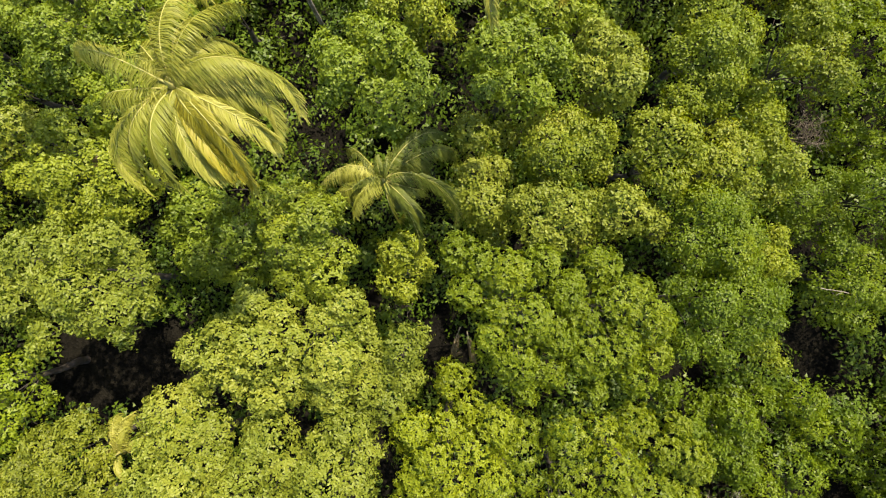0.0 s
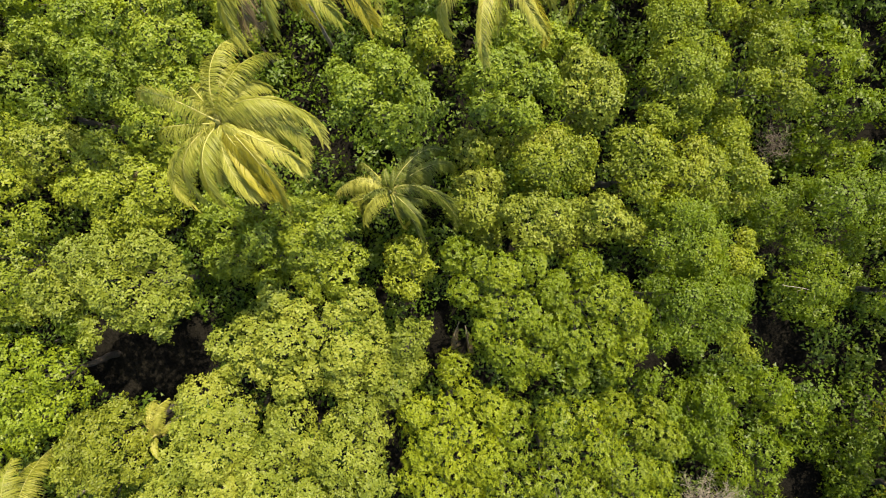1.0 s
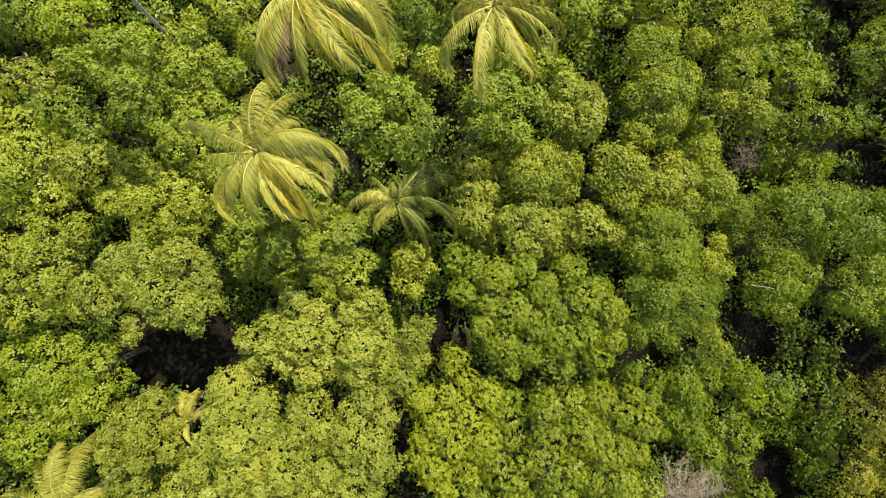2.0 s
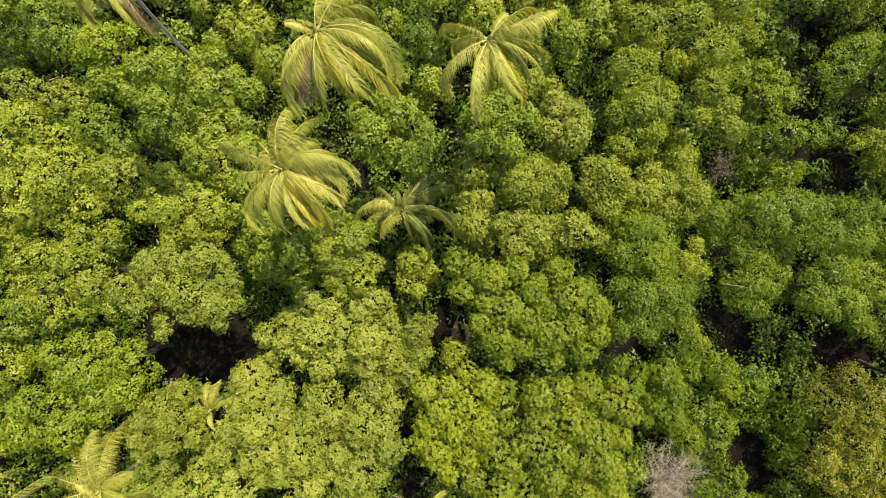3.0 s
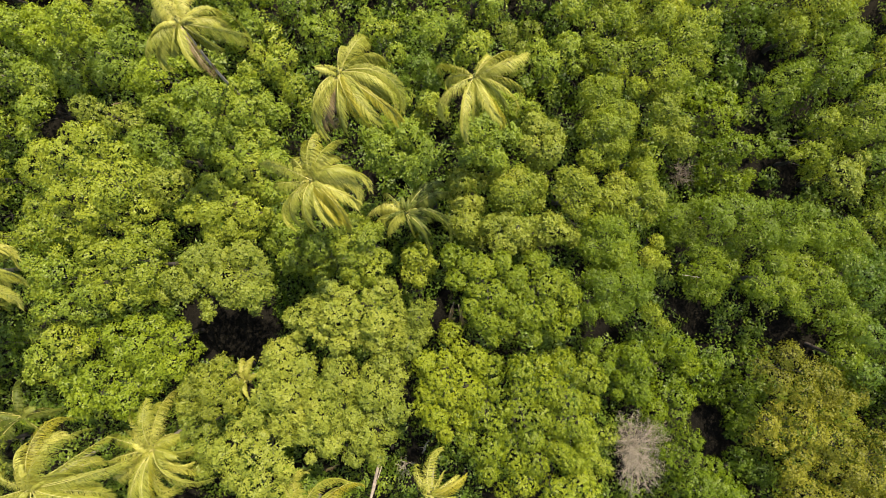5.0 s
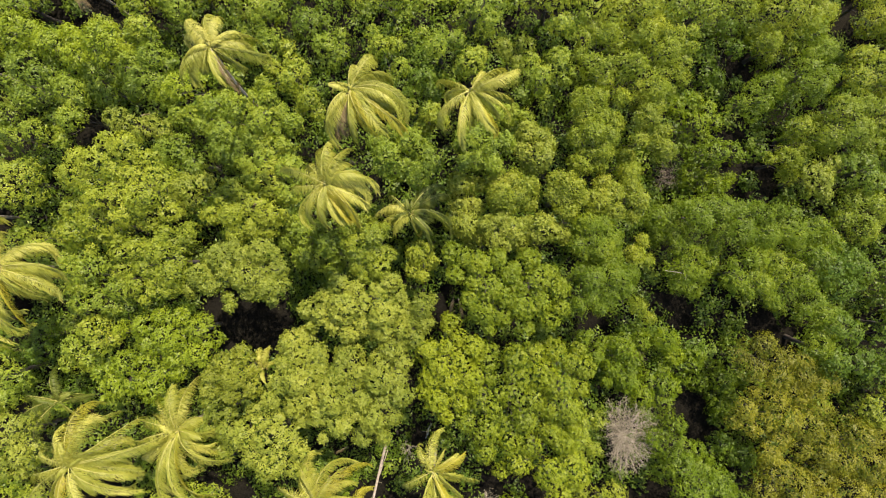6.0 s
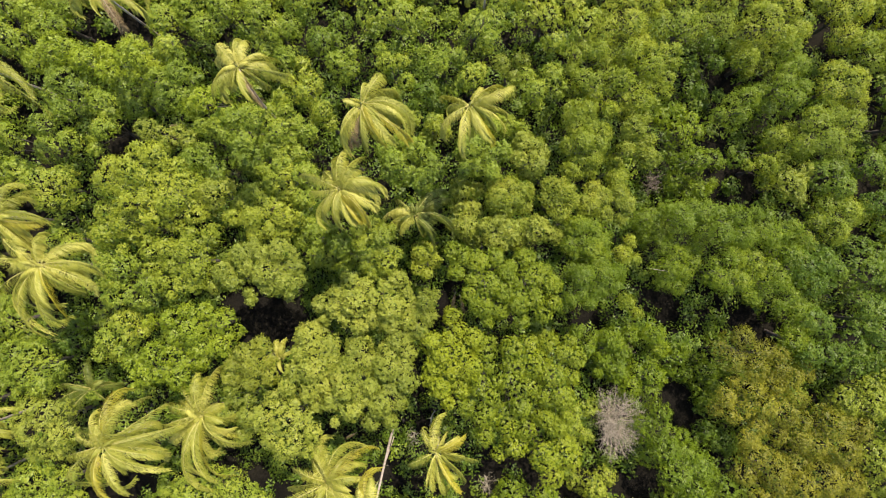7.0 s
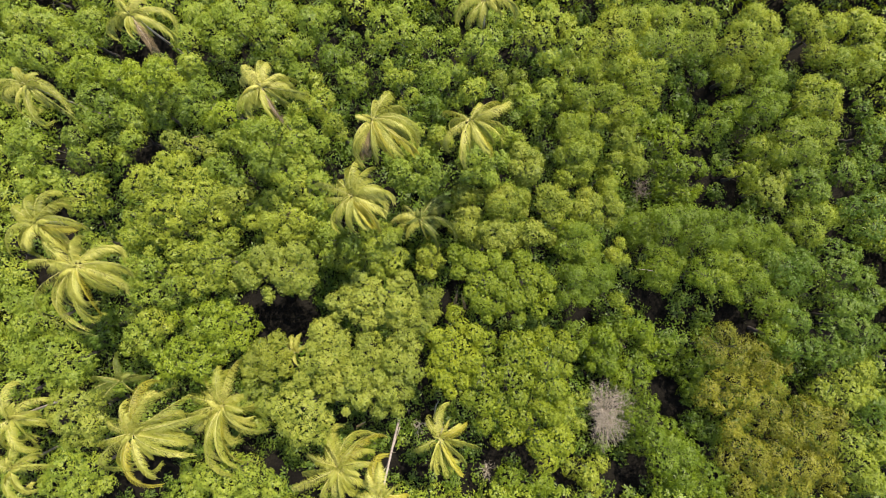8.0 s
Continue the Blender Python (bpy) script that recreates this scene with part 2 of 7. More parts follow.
def crown(sp, lobes, near):
    """The foliage of one tree: whorls of leaves over a lumpy hull of domes."""
    ll, lw, count, size, depth, cover = FORM[sp]
    if not near:
        ll, lw, depth, size = ll * 1.15, lw * 1.15, depth * 1.05, size * 1.1
    dens = (0.77 if near else 0.64) * cover / (count * 0.5 * ll * lw)
    L = np.array(lobes, float)
    pw, tall = 2.0, 1.35
    cz = L[:, 2] - L[:, 3] * tall
    ps, ns = [], []
    for k, (x, y, z, r) in enumerate(L):
        n = int(2 * math.pi * r * r * 1.3 * dens)
        d = unit(rng.normal(0, 1, (n, 3)))
        d[:, 2] = np.where(d[:, 2] < -0.15, -d[:, 2], d[:, 2])
        q, h = np.hypot(d[:, 0], d[:, 1]), np.abs(d[:, 2])
        grow = (q ** pw + h ** pw) ** (-1 / pw)
        c = np.array([x, y, cz[k]]) + d * grow[:, None] * [r, r, r * tall]
        keep = np.ones(n, bool)
        for j in range(len(L)):
            if j != k:
                e = np.abs(c - [L[j, 0], L[j, 1], cz[j]]) / (np.array([1, 1, tall]) * L[j, 3])
                keep &= np.hypot(e[:, 0], e[:, 1]) ** pw + e[:, 2] ** pw > 0.86
        ps.append(c[keep])
        ns.append(unit(d * np.abs(d) ** (pw - 2))[keep])
    p, n = np.concatenate(ps), np.concatenate(ns)

    # tufts at the ends of the twigs: each a small dome of whorls, with creases between
    step = size * 0.52
    seeds = p[rng.permutation(len(p))[:max(12, int(1.3 * len(p) / dens / (step * step)))]]
    seeds = seeds + rng.normal(0, 0.08, seeds.shape)
    best, rim, who = np.full(len(p), 9.0), np.full(len(p), 9.0), np.zeros(len(p), int)
    for k in range(0, len(p), 4000):
        q = p[k:k + 4000]
        gap = np.sqrt(np.maximum(((q * q).sum(1)[:, None] + (seeds * seeds).sum(1)[None, :] - 2 * q @ seeds.T), 0))
        two = np.argpartition(gap, 1, axis=1)[:, :2]
        g = np.take_along_axis(gap, two, 1)
        o = np.argsort(g, 1)
        g, two = np.take_along_axis(g, o, 1), np.take_along_axis(two, o, 1)
        best[k:k + 4000], rim[k:k + 4000], who[k:k + 4000] = g[:, 0], g[:, 1], two[:, 0]
    edge = np.clip((rim - best) / (step * 0.8), 0, 1)
    rise = np.sqrt(np.clip(1 - (1 - edge) ** 2, 0, 1))
    lift = rng.uniform(-0.5, 0.5, len(seeds))[who]
    swell = depth * (0.95 * rise + 0.55 * lift) + 0.3 * lumps(p, 1.3) - 0.08
    away = p - seeds[who]
    away -= (away * n).sum(1, keepdims=True) * n
    axis = unit(n + away / (step * 0.55) * (0.35 + 0.75 * (1 - edge))[:, None] + [0, 0, 0.15] + rng.normal(0, 0.14, n.shape))
    stay = rng.random(len(p)) < 0.50 + 0.50 * rise
    p = p + n * (swell - depth * 1.15)[:, None] + rng.normal(0, 0.04, p.shape) - n * (rng.random((len(p), 1)) ** 2 * 0.16)
    p, axis = p[stay], axis[stay]
    return rosettes(p, axis, count, ll, lw, near=near, loose=0.25 if sp in ("ro", "ol") else 0.75 if sp in ("fi", "gy", "rd", "ob", "sh") else 0.42)


tree_count = 0


def tree(sp, base, lobes):
    """One tree: an Empty at the trunk's foot, with trunk, limbs and crown."""
    global tree_count
    tree_count += 1
    low = sp == "sh"
    root = new("shrub" if low else "tree")
    root.location = (base[0], base[1], 0)
    tagged(root, LABEL[sp], "shrub" if low else "tree", "shrubs of the forest floor" if low else "trees of the forest")
    at = np.array([base[0], base[1], 0.0])
    near = abs(base[0]) < 24 and abs(base[1]) < 14 and sp != "sh"
    top = float(np.mean([q[2] for q in lobes]))
    size = math.sqrt(len(lobes)) * float(np.mean([q[3] for q in lobes]))
    thick = min(0.05 + 0.028 * size + 0.008 * top, 0.2)
    fork = np.array([rng.normal(0, 0.3), rng.normal(0, 0.3), top * 0.4])
    v, f = tube(bend((0, 0, -0.15), fork, 6, 0, 0.06), np.linspace(thick * 1.5, thick * 0.85, 6), 8)
    me = mesh_of("trunk", v, f, BARK)
    me.shade_smooth()
    part("trunk", me, root)
    for x, y, z, r in lobes:
        end = np.array([x, y, z - r * 0.95]) - at
        v, f = tube(bend(fork, end, 5, 0.06 * np.linalg.norm(end - fork), 0.1), np.linspace(thick * 0.26, 0.012, 5), 5)
        me = mesh_of("limb", v, f, BARK)
        me.shade_smooth()
        part("limb", me, root)
    v, f = crown(sp, lobes, near)
    part("crown", mesh_of("crown", v - at, f, LEAF[sp]), root)
    return root


tree("lg", (-34.7, 21.0), [(-33.6, 21.5, 12.4, 1.9), (-32.3, 21.1, 10.8, 1.5), (-36.2, 19.9, 11.7, 1.5), (-33.7, 20.0, 11.2, 1.3), (-37.6, 22.5, 10.3, 1.2)])
tree("gr", (-29.5, 19.1), [(-29.5, 21.9, 10.3, 1.2), (-31.2, 19.2, 11.1, 1.5), (-28.5, 19.5, 12.3, 1.5), (-29.4, 17.3, 11.8, 1.9), (-28.4, 17.2, 10.7, 1.2), (-26.9, 19.1, 11.3, 1.2), (-31.1, 16.7, 10.1, 1.2), (-30.9, 22.0, 10.7, 1.0)])
tree("lg", (-25.4, 16.7), [(-25.5, 16.4, 12.9, 1.5), (-27.7, 16.0, 11.0, 1.1), (-25.0, 17.3, 11.5, 1.0), (-23.5, 17.1, 12.3, 1.0)])
tree("gr", (-35.1, 17.3), [(-35.3, 18.9, 10.3, 1.7), (-35.3, 17.1, 9.8, 1.6), (-34.1, 18.6, 9.0, 1.2), (-36.8, 15.8, 8.7, 1.0), (-33.8, 16.1, 10.3, 1.2)])
tree("gr", (-37.4, 14.4), [(-37.6, 16.9, 10.9, 1.7), (-36.9, 15.5, 10.4, 1.2), (-37.1, 13.8, 11.6, 1.4), (-36.4, 14.0, 10.7, 0.9), (-38.8, 12.0, 9.5, 1.1)])
tree("pl", (-30.1, 12.8), [(-32.0, 13.6, 12.0, 1.3), (-30.7, 13.0, 11.8, 1.1), (-28.9, 13.1, 11.3, 1.1), (-27.5, 12.2, 11.6, 1.2), (-29.7, 12.0, 11.5, 1.0), (-31.8, 12.8, 11.4, 0.8)])
tree("yl", (-30.5, 7.2), [(-32.4, 10.9, 13.2, 1.2), (-30.1, 10.2, 14.7, 1.6), (-32.8, 8.9, 14.8, 1.6), (-35.2, 9.4, 13.2, 1.2), (-35.7, 7.9, 13.6, 1.4), (-29.2, 9.5, 14.1, 1.0), (-31.4, 8.3, 14.1, 1.4), (-29.5, 7.6, 14.0, 1.6), (-27.9, 9.0, 13.6, 1.3), (-26.8, 7.0, 14.5, 1.7), (-33.6, 7.0, 13.6, 1.3), (-31.2, 5.8, 13.9, 1.4), (-28.2, 5.5, 15.1, 1.8), (-26.7, 5.6, 13.4, 1.2), (-30.5, 3.9, 13.5, 1.4), (-28.6, 3.7, 12.9, 1.4), (-26.1, 4.2, 13.6, 1.3), (-32.6, 5.5, 14.8, 1.1)])
tree("yl", (-34.8, 3.0), [(-37.1, 4.7, 11.0, 1.5), (-34.5, 3.5, 12.4, 1.7), (-36.7, 2.4, 12.4, 1.5), (-33.8, 2.4, 11.3, 1.3), (-31.9, 2.2, 11.4, 1.2)])
tree("gr", (-19.4, 13.5), [(-24.3, 13.6, 11.8, 1.3), (-21.9, 14.3, 13.5, 1.3), (-20.9, 15.0, 12.5, 1.1), (-25.8, 13.7, 11.6, 1.1), (-23.0, 12.7, 12.2, 1.1), (-19.7, 13.8, 13.5, 1.4), (-18.6, 14.3, 12.5, 1.2), (-16.9, 14.2, 12.7, 1.2), (-15.7, 13.6, 12.4, 1.1), (-14.5, 12.6, 12.5, 1.2), (-17.4, 12.7, 13.6, 1.5), (-16.3, 12.0, 12.1, 1.1), (-19.9, 12.5, 12.4, 1.3), (-21.1, 11.6, 13.4, 1.6), (-18.1, 15.0, 12.7, 0.9), (-16.4, 15.0, 13.6, 1.0)])
tree("gr", (-20.1, 10.3), [(-21.3, 10.1, 13.0, 1.5), (-20.0, 10.5, 12.3, 1.3), (-20.8, 9.2, 11.8, 1.0), (-18.5, 11.4, 12.5, 1.2)])
tree("gr", (-25.8, 9.5), [(-26.7, 10.0, 13.0, 1.5), (-25.9, 10.9, 11.9, 1.2), (-25.3, 9.5, 12.1, 1.3), (-27.0, 8.6, 11.5, 1.3), (-24.2, 8.7, 12.5, 1.3)])
tree("pl", (-24.5, 6.3), [(-24.8, 6.5, 13.2, 1.7), (-23.7, 7.0, 11.9, 1.3), (-24.6, 5.6, 12.2, 1.2), (-25.5, 4.6, 11.5, 0.9), (-24.1, 8.0, 11.7, 1.0)])
tree("gr", (-16.5, 8.1), [(-17.4, 10.9, 12.5, 1.4), (-19.0, 8.7, 12.1, 1.0), (-17.2, 9.5, 12.6, 1.3), (-15.7, 10.5, 12.0, 1.1), (-17.9, 7.3, 13.2, 1.4), (-16.9, 8.3, 12.8, 1.2), (-16.3, 6.9, 12.6, 1.2), (-17.1, 6.0, 12.2, 0.9), (-15.1, 5.8, 12.7, 1.4), (-14.6, 8.2, 13.5, 1.4), (-14.2, 7.0, 11.8, 1.0)])
tree("yl", (-18.8, 3.9), [(-19.8, 6.2, 14.4, 1.1), (-21.1, 5.2, 13.4, 1.2), (-19.4, 5.4, 13.8, 1.2), (-22.2, 3.9, 13.1, 1.2), (-19.6, 3.7, 14.9, 1.5), (-18.4, 4.4, 13.9, 1.3), (-16.6, 3.7, 14.7, 1.4), (-18.0, 2.6, 14.0, 1.3), (-19.6, 2.1, 13.8, 1.1), (-16.6, 2.3, 13.4, 0.9), (-15.7, 3.6, 12.8, 0.9)])
tree("gr", (-18.5, 21.3), [(-20.0, 22.8, 8.3, 1.1), (-17.5, 21.7, 10.0, 1.5), (-19.1, 20.6, 8.8, 1.1), (-17.4, 20.2, 8.7, 0.9)])
tree("gr", (-15.9, 18.7), [(-15.2, 19.6, 9.3, 1.1), (-14.3, 18.7, 9.0, 1.1), (-15.5, 17.7, 10.1, 1.4), (-17.2, 19.0, 9.1, 1.0), (-18.2, 17.4, 9.1, 1.0), (-14.9, 17.0, 8.5, 1.0), (-15.7, 21.2, 9.1, 0.9)])
tree("yl", (-13.2, 14.5), [(-13.1, 15.1, 11.8, 1.3), (-12.5, 14.0, 10.4, 1.0), (-13.9, 14.5, 10.5, 0.9)])
tree("yl", (-27.6, -0.8), [(-26.7, 1.9, 13.3, 1.1), (-24.6, 1.9, 13.3, 1.3), (-25.6, 0.9, 13.2, 1.3), (-30.9, 0.4, 13.6, 1.4), (-29.3, 0.6, 13.6, 1.3), (-26.7, 0.5, 14.6, 1.6), (-25.6, -0.2, 13.3, 1.3), (-30.8, -1.4, 13.0, 1.3), (-28.3, -1.2, 13.9, 1.5), (-25.9, -1.6, 14.6, 1.5), (-27.9, -3.0, 13.3, 1.3), (-26.2, -3.2, 13.1, 1.1), (-29.3, -2.7, 14.0, 1.2), (-28.9, -4.1, 12.8, 0.9)])
tree("gr", (-14.2, 1.8), [(-14.3, 2.5, 11.3, 1.4), (-15.6, 1.2, 10.1, 1.1), (-13.8, 1.2, 10.4, 1.1), (-12.9, 2.1, 10.4, 1.0)])
tree("gr", (-34.2, -2.7), [(-37.5, -0.6, 10.8, 1.2), (-34.3, -1.4, 13.2, 1.5), (-36.7, -2.4, 11.6, 1.3), (-34.8, -3.1, 12.1, 1.3), (-33.5, -1.0, 11.9, 1.0), (-33.8, -4.3, 11.9, 1.2), (-31.5, -3.1, 12.9, 1.4), (-35.4, -4.7, 12.6, 1.2), (-32.7, -4.9, 11.4, 1.1), (-31.6, -4.2, 10.9, 1.0), (-34.8, 0.4, 11.3, 0.8)])
tree("pl", (-18.5, -2.1), [(-22.5, -1.9, 15.5, 1.3), (-21.7, -2.8, 15.3, 1.1), (-20.5, -0.2, 16.0, 1.3), (-19.4, 0.3, 15.6, 1.1), (-19.8, -1.5, 15.7, 1.2), (-18.4, -0.4, 15.6, 1.2), (-16.6, 0.2, 16.2, 1.3), (-15.7, -0.2, 15.2, 0.9), (-18.1, -2.1, 16.8, 1.5), (-16.9, -1.7, 15.4, 1.2), (-15.4, -1.5, 15.2, 1.1), (-17.9, -3.2, 15.7, 1.2), (-16.0, -3.2, 16.3, 1.3), (-15.1, -2.8, 14.9, 0.9), (-19.8, -3.9, 15.3, 0.7), (-19.2, -4.6, 16.3, 0.6), (-15.7, -4.3, 15.1, 0.6), (-24.0, -3.4, 13.7, 0.7)])
tree("gr", (-35.9, -8.6), [(-37.6, -7.0, 10.2, 1.3), (-35.1, -7.4, 11.4, 1.6), (-34.7, -6.8, 10.2, 1.0), (-36.9, -9.2, 11.3, 1.6), (-36.0, -10.4, 10.5, 1.3), (-34.6, -8.9, 10.8, 1.2), (-38.6, -11.0, 9.5, 1.0), (-33.3, -8.4, 10.9, 1.1)])
tree("lg", (-26.0, -8.1), [(-32.6, -7.5, 10.4, 1.0), (-29.3, -7.0, 12.5, 1.5), (-27.7, -6.4, 12.0, 1.4), (-25.8, -6.2, 12.0, 1.2), (-23.7, -7.2, 13.2, 1.5), (-23.3, -8.8, 11.9, 1.1), (-29.1, -8.7, 12.0, 1.3), (-26.9, -8.1, 13.1, 1.6), (-25.9, -8.3, 11.9, 1.4), (-23.9, -9.5, 13.2, 1.5), (-26.6, -10.2, 11.8, 1.3), (-23.2, -10.3, 11.7, 0.8), (-22.5, -8.2, 11.6, 0.9), (-23.4, -6.7, 12.1, 1.0)])
tree("lg", (-30.4, -12.4), [(-29.7, -10.8, 11.6, 1.3), (-28.5, -11.8, 11.2, 1.2), (-31.2, -10.6, 12.6, 1.5), (-34.2, -11.9, 10.8, 1.2), (-32.5, -12.7, 12.1, 1.5), (-30.8, -12.6, 11.7, 1.4), (-28.6, -13.2, 12.3, 1.4), (-33.9, -14.3, 10.6, 0.7), (-28.2, -14.5, 10.9, 0.7), (-26.7, -11.7, 11.0, 1.1)])
tree("yp", (-20.6, -11.8), [(-21.2, -10.5, 13.2, 1.2), (-19.5, -9.8, 13.3, 1.2), (-19.0, -11.3, 12.7, 1.0), (-20.3, -11.7, 13.8, 1.5), (-22.5, -11.7, 13.0, 1.0), (-19.0, -13.0, 12.6, 1.2), (-20.6, -13.4, 13.1, 1.1), (-22.8, -13.1, 12.8, 1.1)])
tree("pl", (-22.4, -16.7), [(-22.7, -15.7, 11.6, 1.3), (-23.8, -17.2, 11.4, 1.2), (-21.3, -15.5, 11.6, 1.0), (-21.2, -17.3, 12.6, 1.4), (-22.9, -14.4, 12.1, 1.0), (-22.3, -19.8, 10.5, 1.1)])
tree("pl", (-16.5, -18.1), [(-18.2, -15.7, 13.2, 1.4), (-16.2, -16.0, 13.8, 1.3), (-19.2, -17.2, 14.2, 1.6), (-16.7, -17.4, 14.9, 1.8), (-15.0, -17.3, 14.0, 1.3), (-18.2, -18.9, 14.1, 1.4), (-15.7, -19.2, 14.2, 1.4), (-13.9, -18.3, 14.4, 1.1), (-16.6, -19.9, 14.7, 1.5), (-14.9, -20.7, 13.0, 1.1)])
tree("pl", (-14.0, -11.7), [(-14.4, -8.6, 14.2, 1.4), (-13.5, -8.1, 13.1, 1.2), (-15.1, -10.4, 14.0, 1.1), (-13.7, -9.9, 14.3, 1.3), (-12.4, -9.6, 13.8, 1.3), (-15.5, -12.4, 14.1, 1.2), (-13.7, -11.9, 15.1, 1.6), (-12.9, -13.6, 14.1, 1.3), (-14.2, -14.4, 14.3, 1.2), (-13.7, -16.0, 12.7, 1.1), (-16.5, -13.9, 14.1, 1.0), (-12.2, -11.1, 14.1, 1.3)])
tree("yl", (-7.1, 0.3), [(-8.4, 1.1, 14.3, 1.2), (-6.5, 1.5, 15.7, 1.3), (-6.6, -0.1, 14.7, 1.2), (-8.0, -0.3, 14.4, 1.0), (-5.3, -0.3, 14.1, 0.9), (-8.8, 2.4, 14.7, 1.1), (-7.5, 2.6, 14.2, 1.2), (-5.8, 1.9, 14.2, 0.9), (-5.9, -1.6, 15.0, 1.1), (-7.2, -2.3, 13.9, 0.8), (-8.2, -1.4, 13.9, 0.8)])
tree("gr", (-11.9, -0.3), [(-11.3, 0.6, 12.1, 1.5), (-12.5, -0.8, 11.0, 1.3), (-10.6, -0.8, 10.6, 1.1), (-13.8, -0.5, 11.2, 1.2), (-10.9, -2.1, 11.6, 0.9), (-12.1, 1.8, 10.2, 1.0)])
tree("yl", (-2.2, -1.4), [(-2.4, -0.2, 11.3, 1.3), (-3.0, -1.8, 10.3, 0.9), (-1.5, -1.0, 10.4, 1.0), (-2.0, -2.4, 10.3, 0.8)])
tree("pl", (-8.0, -5.3), [(-9.8, -3.0, 14.8, 1.1), (-8.4, -3.7, 15.1, 1.2), (-10.9, -4.4, 14.6, 1.2), (-9.1, -5.1, 16.1, 1.5), (-11.4, -5.7, 14.6, 1.1), (-7.5, -4.8, 15.4, 1.2), (-4.9, -2.9, 15.0, 1.1), (-4.5, -4.1, 14.2, 1.2), (-6.0, -3.7, 15.0, 1.0), (-5.7, -5.6, 15.8, 1.6), (-4.1, -5.7, 13.9, 1.2), (-7.6, -6.6, 15.0, 1.2), (-5.9, -7.3, 14.5, 1.3), (-4.1, -7.2, 14.0, 1.1), (-8.9, -7.4, 15.1, 1.0), (-10.2, -6.7, 14.8, 0.8), (-12.8, -5.3, 14.2, 1.1), (-12.5, -6.9, 13.5, 0.8)])
tree("pl", (-2.3, -6.3), [(-2.1, -5.2, 14.3, 1.2), (-1.3, -4.7, 13.0, 0.7), (-2.0, -6.9, 13.4, 1.1), (-2.9, -8.2, 13.6, 1.1), (-3.1, -6.4, 13.5, 0.9)])
tree("pl", (-9.7, -13.6), [(-9.1, -10.0, 14.5, 1.5), (-10.0, -11.5, 14.5, 1.2), (-8.2, -11.4, 14.4, 1.2), (-11.1, -12.6, 14.7, 1.1), (-10.2, -13.6, 15.7, 1.5), (-8.7, -14.9, 14.4, 1.3), (-11.8, -15.3, 14.4, 1.2), (-9.9, -16.2, 15.0, 1.1), (-8.7, -12.8, 14.4, 1.0), (-7.7, -13.8, 15.2, 1.0), (-11.7, -17.7, 13.0, 0.7)])
tree("pl", (-5.6, -13.4), [(-4.9, -9.4, 14.4, 1.3), (-6.1, -10.5, 14.2, 1.2), (-4.1, -10.6, 13.8, 1.0), (-6.2, -11.8, 15.5, 1.5), (-4.7, -12.0, 14.5, 1.3), (-4.0, -13.3, 15.4, 1.1), (-5.9, -14.0, 14.4, 1.3), (-6.7, -15.5, 15.2, 1.4), (-5.0, -15.3, 14.6, 1.0), (-7.9, -17.6, 13.2, 1.0), (-6.0, -17.5, 13.4, 0.9)])
tree("ro", (3.6, -3.2), [(0.8, -0.2, 14.9, 1.1), (2.1, -0.9, 15.3, 1.1), (1.2, -2.2, 15.5, 1.0), (3.3, -1.3, 16.2, 1.4), (2.9, -2.9, 15.7, 1.2), (4.9, -0.9, 15.5, 1.1), (2.4, -4.4, 15.7, 1.0), (4.1, -3.5, 16.2, 1.5), (6.0, -2.3, 15.6, 1.2), (5.7, -4.4, 15.4, 1.3), (3.5, -5.6, 16.0, 1.3), (5.3, -6.2, 14.9, 1.1), (4.2, -7.3, 14.6, 0.7)])
tree("ro", (8.7, -4.1), [(7.0, -3.6, 15.2, 1.2), (7.4, -5.3, 15.7, 1.4), (7.8, -7.2, 14.1, 0.8), (8.0, -1.0, 14.5, 1.3), (9.7, -2.4, 14.9, 1.2), (8.5, -3.0, 15.3, 1.1), (8.9, -5.0, 15.3, 1.2), (10.5, -3.6, 15.4, 1.3), (10.8, -5.5, 14.6, 1.0), (9.7, -6.7, 14.9, 0.9), (6.9, -1.7, 14.2, 1.0)])
tree("ol", (0.4, -11.2), [(0.6, -6.8, 13.7, 1.1), (1.3, -8.3, 14.1, 1.0), (0.1, -9.1, 14.6, 1.0), (-1.4, -9.4, 14.5, 1.2), (-0.3, -10.7, 15.4, 1.4), (1.4, -10.4, 14.8, 1.2), (-1.2, -11.7, 14.7, 1.2), (0.5, -12.1, 14.9, 1.3), (2.3, -11.9, 15.3, 1.4), (-0.8, -13.9, 15.0, 1.2), (1.4, -14.1, 14.3, 1.2), (-1.9, -13.2, 14.3, 0.8), (0.1, -15.6, 13.6, 0.8), (2.8, -9.1, 14.9, 1.3)])
tree("ol", (3.9, -14.1), [(3.8, -10.6, 14.4, 1.3), (4.2, -12.0, 14.2, 1.0), (3.5, -13.8, 14.8, 1.5), (4.4, -15.1, 14.4, 1.0), (2.0, -16.1, 13.9, 1.2), (3.7, -16.8, 14.6, 1.4), (3.8, -19.5, 12.5, 1.2), (4.9, -13.3, 14.3, 0.8), (4.4, -9.6, 12.7, 0.9)])
tree("ol", (7.3, -14.1), [(6.7, -10.4, 13.5, 1.4), (8.7, -10.2, 12.4, 1.3), (7.3, -12.2, 13.5, 1.3), (9.1, -11.9, 14.0, 1.5), (6.5, -13.8, 14.3, 1.4), (8.2, -14.4, 13.8, 1.3), (7.4, -16.0, 14.3, 1.4), (6.2, -18.2, 13.2, 1.4), (8.1, -19.1, 12.2, 1.3), (5.7, -16.8, 13.2, 1.1), (6.4, -12.0, 13.5, 1.0)])
